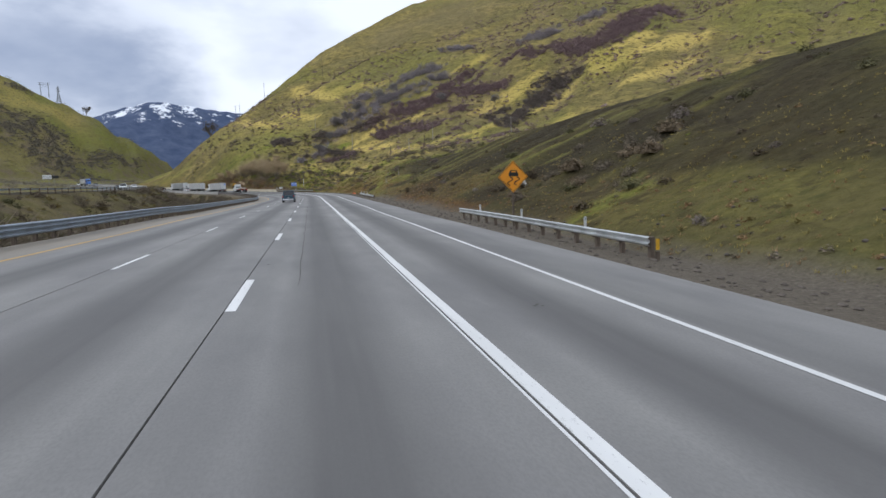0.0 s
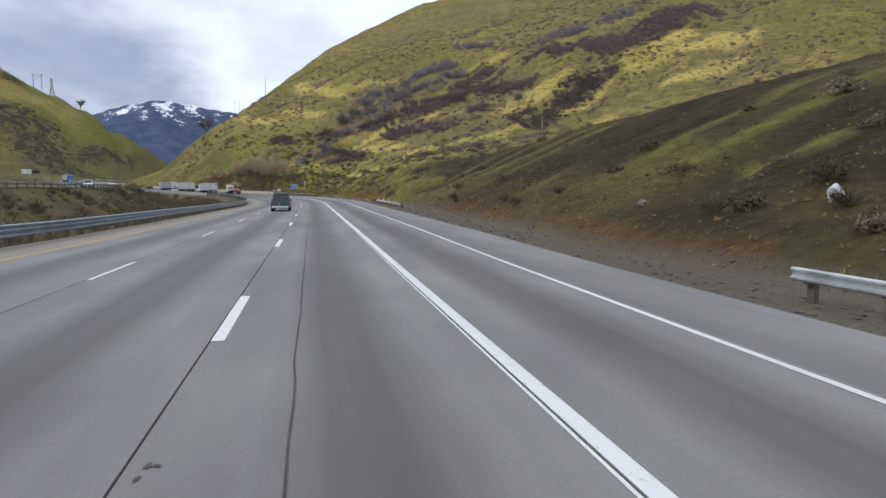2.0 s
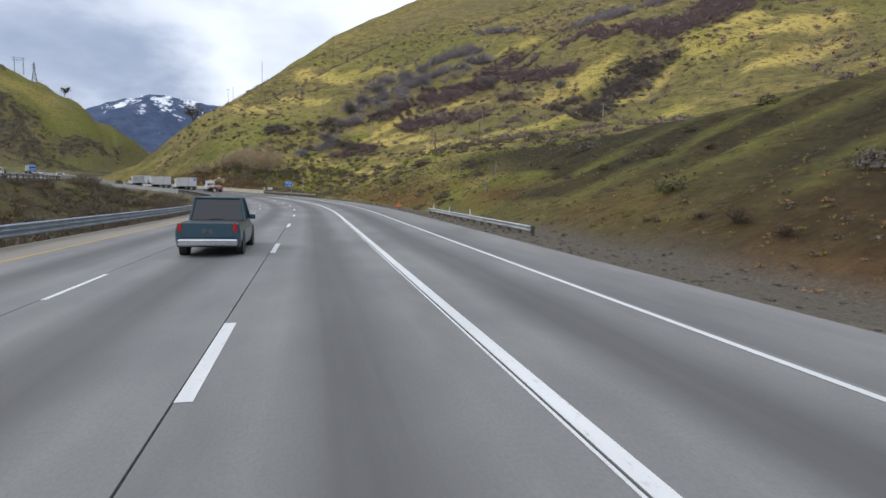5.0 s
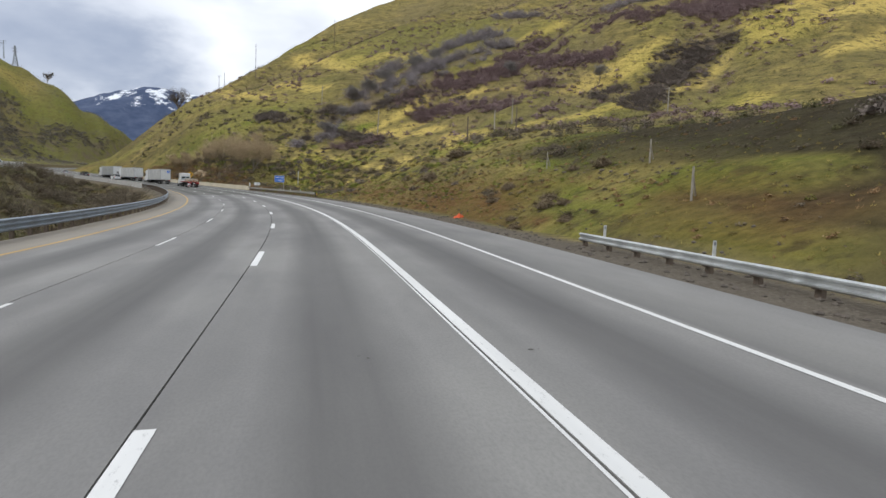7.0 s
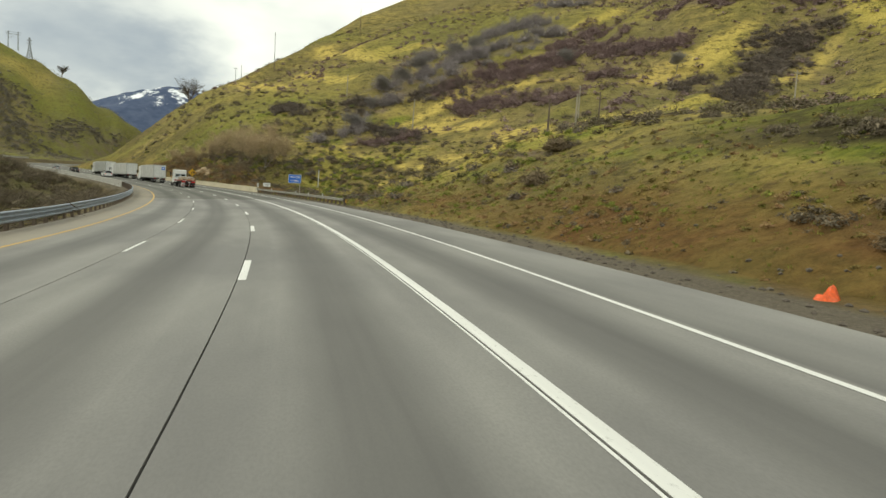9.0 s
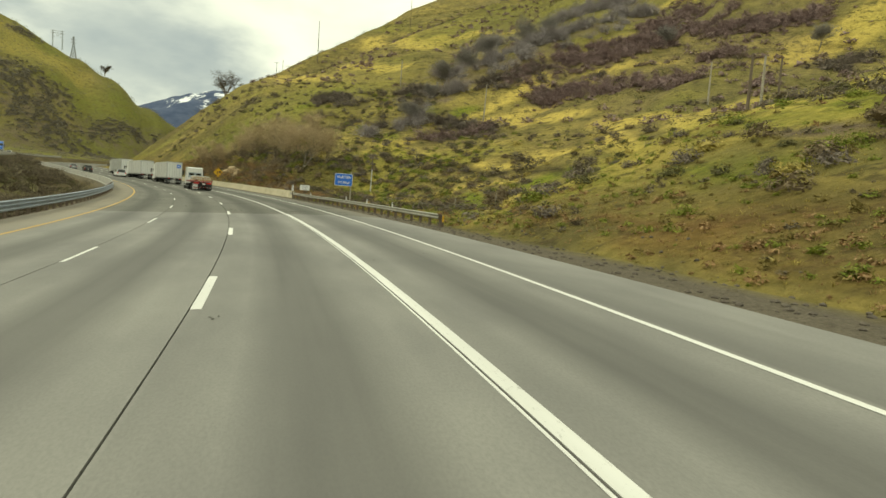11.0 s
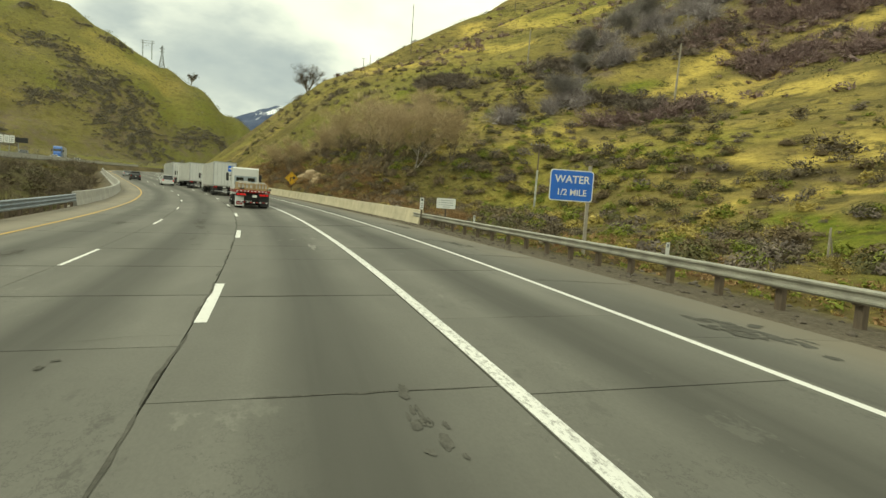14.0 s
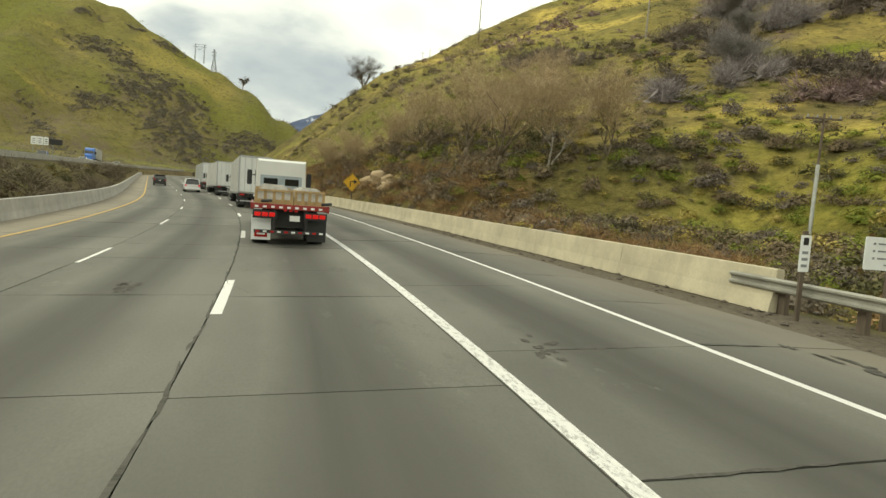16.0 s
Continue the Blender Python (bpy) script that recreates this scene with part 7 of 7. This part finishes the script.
def tractor(v, y, paint, tall=3.9, stacks=True):
    """The cab unit of a lorry under v, its back at y."""
    t = tall
    secs = [(y, [(-1.2, 0.95), (1.2, 0.95), (1.08, t - 0.16), (-1.08, t - 0.16)]), (y + 0.25, [(-1.22, 0.95), (1.22, 0.95), (1.16, t - 0.05), (-1.16, t - 0.05)]), (y + 1.6, [(-1.22, 0.9), (1.22, 0.9), (1.20, t), (-1.20, t)]), (y + 2.3, [(-1.2, 0.8), (1.2, 0.8), (1.12, t - 0.35), (-1.12, t - 0.35)]), (y + 2.9, [(-1.12, 0.7), (1.12, 0.7), (1.02, 2.35), (-1.02, 2.35)]), (y + 4.6, [(-1.0, 0.65), (1.0, 0.65), (0.85, 1.75), (-0.85, 1.75)])]
    cab = part("cab", loft(secs, 0.1), paint, v)
    for sx in (-0.5, 0.5):
        part("rear_window", box(sx - 0.34, sx + 0.34, y - 0.02, y + 0.02, t - 1.3, t - 0.95, 0.02), M_GLASS, cab, "dark sleeper window")
    # rear window area; the glass's pale blue sheen is put into the colour
    part("rear_panel", box(-0.98, 0.98, y - 0.012, y + 0.02, t - 1.62, t - 0.82, 0.01), M_PALE_PANE, cab, "rear window area with its pale blue sheen painted in")
    part("windscreen", loft([(y + 2.34, [(-1.08, 2.4), (1.08, 2.4), (1.0, t - 0.5), (-1.0, t - 0.5)]), (y + 2.95, [(-1.05, 2.36), (1.05, 2.36), (1.03, 2.42), (-1.03, 2.42)])]), M_GLASS, cab)
    for sx in (-1, 1):
        part("side_window", box(sx * 1.2 - 0.03, sx * 1.2 + 0.03, y + 1.6, y + 2.3, 2.2, 2.95, 0.01), M_GLASS, cab)
        part("mirror_arm", tube((sx * 1.2, y + 2.4, 2.7), (sx * 1.5, y + 2.4, 2.7), 0.03, 0.03, 6), M_TRIM, v)
        part("mirror", box(sx * 1.5 - 0.12, sx * 1.5 + 0.12, y + 2.3, y + 2.4, 2.2, 2.95, 0.03), M_TRIM, v)
        if stacks:
            part("exhaust_stack", tube((sx * 1.0, y - 0.18, 1.0), (sx * 1.0, y - 0.18, t + 0.05), 0.075, 0.075, 8), M_CHROME, v)
        part("fuel_tank", tube((sx * 0.95, y + 0.6, 0.75), (sx * 0.95, y + 2.0, 0.75), 0.32, 0.32, 12), M_CHROME, v)
        for yy, k in ((y - 1.9, 1), (y - 0.6, 1), (y + 3.7, 0)):
            wheel(v, sx * (1.0 if k else 1.02), yy, 0.51, 0.5 if k else 0.3, sx)
    part("chassis", box(-0.42, 0.42, y - 2.6, y + 3.6, 0.62, 0.92), M_CHASSIS, v)
    part("front_bumper", box(-1.15, 1.15, y + 4.45, y + 4.7, 0.35, 0.75, 0.05), M_CHROME, v)


def box_lorry(s, d, label, paint=M_TRUCK_WHITE, side=None, length=14.6, door_sign=False, turn=0.0, at=None, stripe=None):
    v = empty("box_lorry", road_pose(s, d, 0.0, turn) if at is None else at)
    side = side or M_TRAILER
    top, floor_z = 4.1, 1.15
    tr = part("trailer", box(-1.28, 1.28, 0.08, length, floor_z, top, 0.02), side, v, "white box trailer")
    for sx in (-1, 1):
        part("door", box(min(sx * 0.02, sx * 1.22), max(sx * 0.02, sx * 1.22), 0.03, 0.085, floor_z + 0.12, top - 0.1, 0.01), M_TRUCK_WHITE, tr)
        for k in (0.35, 0.85):
            part("lock_rod", tube((sx * k, 0.01, floor_z + 0.15), (sx * k, 0.01, top - 0.15), 0.018, 0.018, 6), M_RIM, tr)
        part("corner_post", box(sx * 1.28 - 0.05, sx * 1.28 + 0.05, 0.0, 0.12, floor_z, top, 0.01), M_RIM, tr)
        part("tail_lamp", box(sx * 1.0 - 0.18, sx * 1.0 + 0.18, -0.02, 0.03, floor_z - 0.16, floor_z - 0.04), M_TAIL_DARK, v)
        part("mud_flap", box(sx * 0.98 - 0.3, sx * 0.98 + 0.3, 0.35, 0.38, 0.25, 1.05), M_TRIM, v)
        part("side_rail", box(sx * 1.29 - 0.02, sx * 1.29 + 0.02, 0.1, length, floor_z - 0.05, floor_z + 0.12), M_RIM, tr)
        for i in range(12):
            part("side_rib", box(sx * 1.285 - 0.008, sx * 1.285 + 0.008, 1.0 + i * 1.13, 1.04 + i * 1.13, floor_z + 0.14, top - 0.05), M_RIM, tr)
        for yy in (1.4, 2.7):
            wheel(v, sx * 0.98, yy, 0.51, 0.55, sx)
        part("landing_leg", box(sx * 0.7 - 0.07, sx * 0.7 + 0.07, length - 3.2, length - 3.05, 0.35, floor_z), M_CHASSIS, v)
    part("roof_rail", box(-1.3, 1.3, 0.0, 0.12, top - 0.08, top + 0.02, 0.01), M_RIM, tr)
    part("underride_guard", box(-1.15, 1.15, 0.02, 0.1, 0.5, 0.6), M_RIM, v)
    for sx in (-0.6, 0.6):
        part("guard_bracket", box(sx - 0.04, sx + 0.04, 0.03, 0.1, 0.55, floor_z), M_CHASSIS, v)
    part("trailer_frame", box(-0.5, 0.5, 0.2, length - 1.0, 0.85, floor_z), M_CHASSIS, v)
    part("number_plate", box(-0.16, 0.16, -0.01, 0.02, floor_z - 0.18, floor_z - 0.04), M_PLATE, v)
    if door_sign:
        part("door_panel", box(0.35, 1.05, 0.0, 0.03, 3.0, 3.7, 0.01), M_BLUE, tr, "dark blue square on the door")
        part("door_mark", box(0.5, 0.9, -0.006, 0.0, 3.28, 3.42), M_SIGN_WHITE, tr)
    tractor(v, length + 0.9, paint)
    return tagged(v, label, "lorry", "lorries in line")


def flatbed(s, d):
    v = empty("flatbed_lorry", road_pose(s, d, 0.0))
    L, top = 8.2, 1.42
    part("deck", box(-1.28, 1.28, 0.0, L, top - 0.14, top, 0.01), M_DECK, v, "worn wooden deck")
    part("rear_beam", box(-1.3, 1.3, -0.06, 0.04, top - 0.16, top + 0.02, 0.015), M_RED, v, "dull red rear crossbeam")
    for i in range(9):
        part("reflector", box(-1.2 + i * 0.27, -1.08 + i * 0.27, -0.066, -0.06, top - 0.12, top - 0.05), M_SIGN_WHITE, v)
    for sx in (-1, 1):
        part("side_rail", box(sx * 1.3 - 0.04, sx * 1.3 + 0.04, 0.0, L, top - 0.2, top + 0.03), M_RED, v)
        lb = empty("lamp_cluster")
        lb.parent, lb.location = v, (sx * 0.86, -0.08, top - 0.36)
        for k in (-0.24, 0.0, 0.24):
            part("tail_lamp", box(k - 0.10, k + 0.10, -0.02, 0.04, -0.06, 0.08, 0.01), M_TAIL, lb)
        part("lamp_bracket", box(-0.4, 0.4, 0.03, 0.07, -0.13, 0.13), M_TRIM, lb)
        part("mud_flap", box(sx * 0.96 - 0.33, sx * 0.96 + 0.33, 0.28, 0.31, 0.16, 1.02), M_SIGN_WHITE if sx < 0 else M_TRIM, v)
        for yy in (1.15, 2.45):
            wheel(v, sx * 0.97, yy, 0.51, 0.56, sx)
    # the pale flap carries a red mark
    part("flap_mark", box(-1.18, -0.74, 0.262, 0.28, 0.26, 0.48, 0.02), M_TAIL_DARK, v)
    part("flap_mark_bar", box(-1.1, -0.82, 0.255, 0.262, 0.34, 0.40), M_SIGN_WHITE, v)
    for k in (-0.18, 0.0, 0.18):
        part("centre_lamp", box(k - 0.05, k + 0.05, -0.1, -0.06, top - 0.22, top - 0.15), M_TAIL_DARK, v)
    part("number_plate", box(-0.02, 0.32, -0.08, -0.05, top - 0.55, top - 0.36), M_PLATE, v)
    part("underride_guard", box(-1.2, 1.2, -0.02, 0.06, 0.42, 0.53), M_TRIM, v)
    for i in range(10):
        x = -1.14 + i * 0.24
        part("reflective_tape", box(x, x + 0.13, -0.027, -0.021, 0.445, 0.505), M_SIGN_WHITE if i % 2 else M_TAIL_DARK, v)
    for sx in (-0.55, 0.55):
        part("guard_bracket", box(sx - 0.05, sx + 0.05, 0.0, 0.1, 0.5, top - 0.14), M_CHASSIS, v)
        part("frame_rail", box(sx - 0.09, sx + 0.09, 0.3, L + 2.0, 0.8, top - 0.14), M_CHASSIS, v)
    part("rear_plate", box(-0.95, 0.95, 0.32, 0.36, 0.62, top - 0.14), M_CHASSIS, v)
    # strapped load
    for x0, x1, y0, y1, h in ((-1.22, 0.10, 0.5, 2.2, 0.50), (0.14, 1.22, 0.5, 2.2, 0.52), (-1.2, 0.1, 2.5, 4.6, 0.6), (0.15, 1.2, 2.5, 4.6, 0.56)):
        c = empty("crate")
        c.parent = v
        part("wrapped_goods", box(x0 + 0.05, x1 - 0.05, y0 + 0.05, y1 - 0.05, top + 0.12, top + h, 0.03), M_WRAP, c)
        for k in range(5):
            xx = x0 + (x1 - x0 - 0.1) * k / 4
            part("crate_slat", box(xx, xx + 0.1, y0, y0 + 0.03, top + 0.1, top + h + 0.02), M_CRATE, c)
        for z in (top + 0.02, top + 0.1, top + h - 0.06):
            part("crate_rail", box(x0, x1, y0 - 0.02, y0 + 0.01, z, z + 0.07), M_CRATE, c)
        part("pallet", box(x0, x1, y0, y1, top, top + 0.1), M_CRATE, c)
        part("wrap_crown", loft([(y0 + 0.1, [(x0 + 0.1, top + h), (x1 - 0.1, top + h), (x1 - 0.3, top + h + 0.12), (x0 + 0.3, top + h + 0.14)]), (y1 - 0.1, [(x0 + 0.1, top + h), (x1 - 0.1, top + h), (x1 - 0.3, top + h + 0.16), (x0 + 0.3, top + h + 0.12)])], 0.04), M_WRAP, c)
    for sx in (-1.0, 1.05):
        part("strap_winch", tube((sx, -0.1, top + 0.1), (sx + 0.35, -0.02, top + 0.13), 0.05, 0.05, 8), M_TRIM, v)
    tractor(v, L + 0.7, M_TRUCK_WHITE, 3.5, False)
    return tagged(v, "red and black flatbed lorry with crates and a white cab", "lorry")


# the lane of lorries
flatbed(272.0, 0.45)
box_lorry(301.0, 0.45, "white box lorry with a dark square on its doors", door_sign=True)
box_lorry(328.0, 0.4, "white box lorry with weathered trailer sides")
box_lorry(351.0, 0.4, "pale grey box lorry at the head of the line", side=M_STEEL_LIGHT)
car("minivan", 338.0, -3.0, "van", M_CAR_WHITE, "white minivan with dark rear window and red tail lamps", 0, True)
car("sport_utility_car", 362.0, -6.6, "suv", M_CAR_BLACK, "black sport utility car driving in the inner lane")
car("sedan", 392.0, -6.6, "sedan", M_CAR_GREY, "grey saloon car far along the motorway")
car("pickup", 98.5, -3.0, "pickup", M_PICKUP, "dark teal pickup with an open bed on the pavement")


def oncoming():
    def spot(s, k):
        od, oz = opposite(s)
        p = road(s, od + k)
        return pose(p[0], p[1], float(oz) + 0.06, 0, 0, math.degrees(float(np.interp(s, S, HEAD))) + 180)

    v = box_lorry(0, 0, "blue lorry with a white trailer on the far carriageway", M_TRUCK_BLUE, at=spot(462, 4.0))
    for i, (s, k, kind, paint, lab) in enumerate(((430, 5.0, "sedan", M_CAR_WHITE, "white saloon car on the far carriageway"), (407, 1.5, "suv", M_CAR_GREY, "grey sport utility car on the far carriageway"), (492, 5.0, "sedan", M_CAR_WHITE, "white saloon car on the far carriageway"), (300, 4.0, "sedan", M_CAR_WHITE, "white saloon car on the far carriageway"), (215, 5.0, "suv", M_CAR_WHITE, "white sport utility car on the far carriageway"), (232, 1.5, "sedan", M_CAR_BLACK, "black saloon car on the far carriageway"))):
        m = spot(s, k)
        c = car("oncoming_car", 0, 0, kind, paint, lab)
        c.matrix_world = m


oncoming()
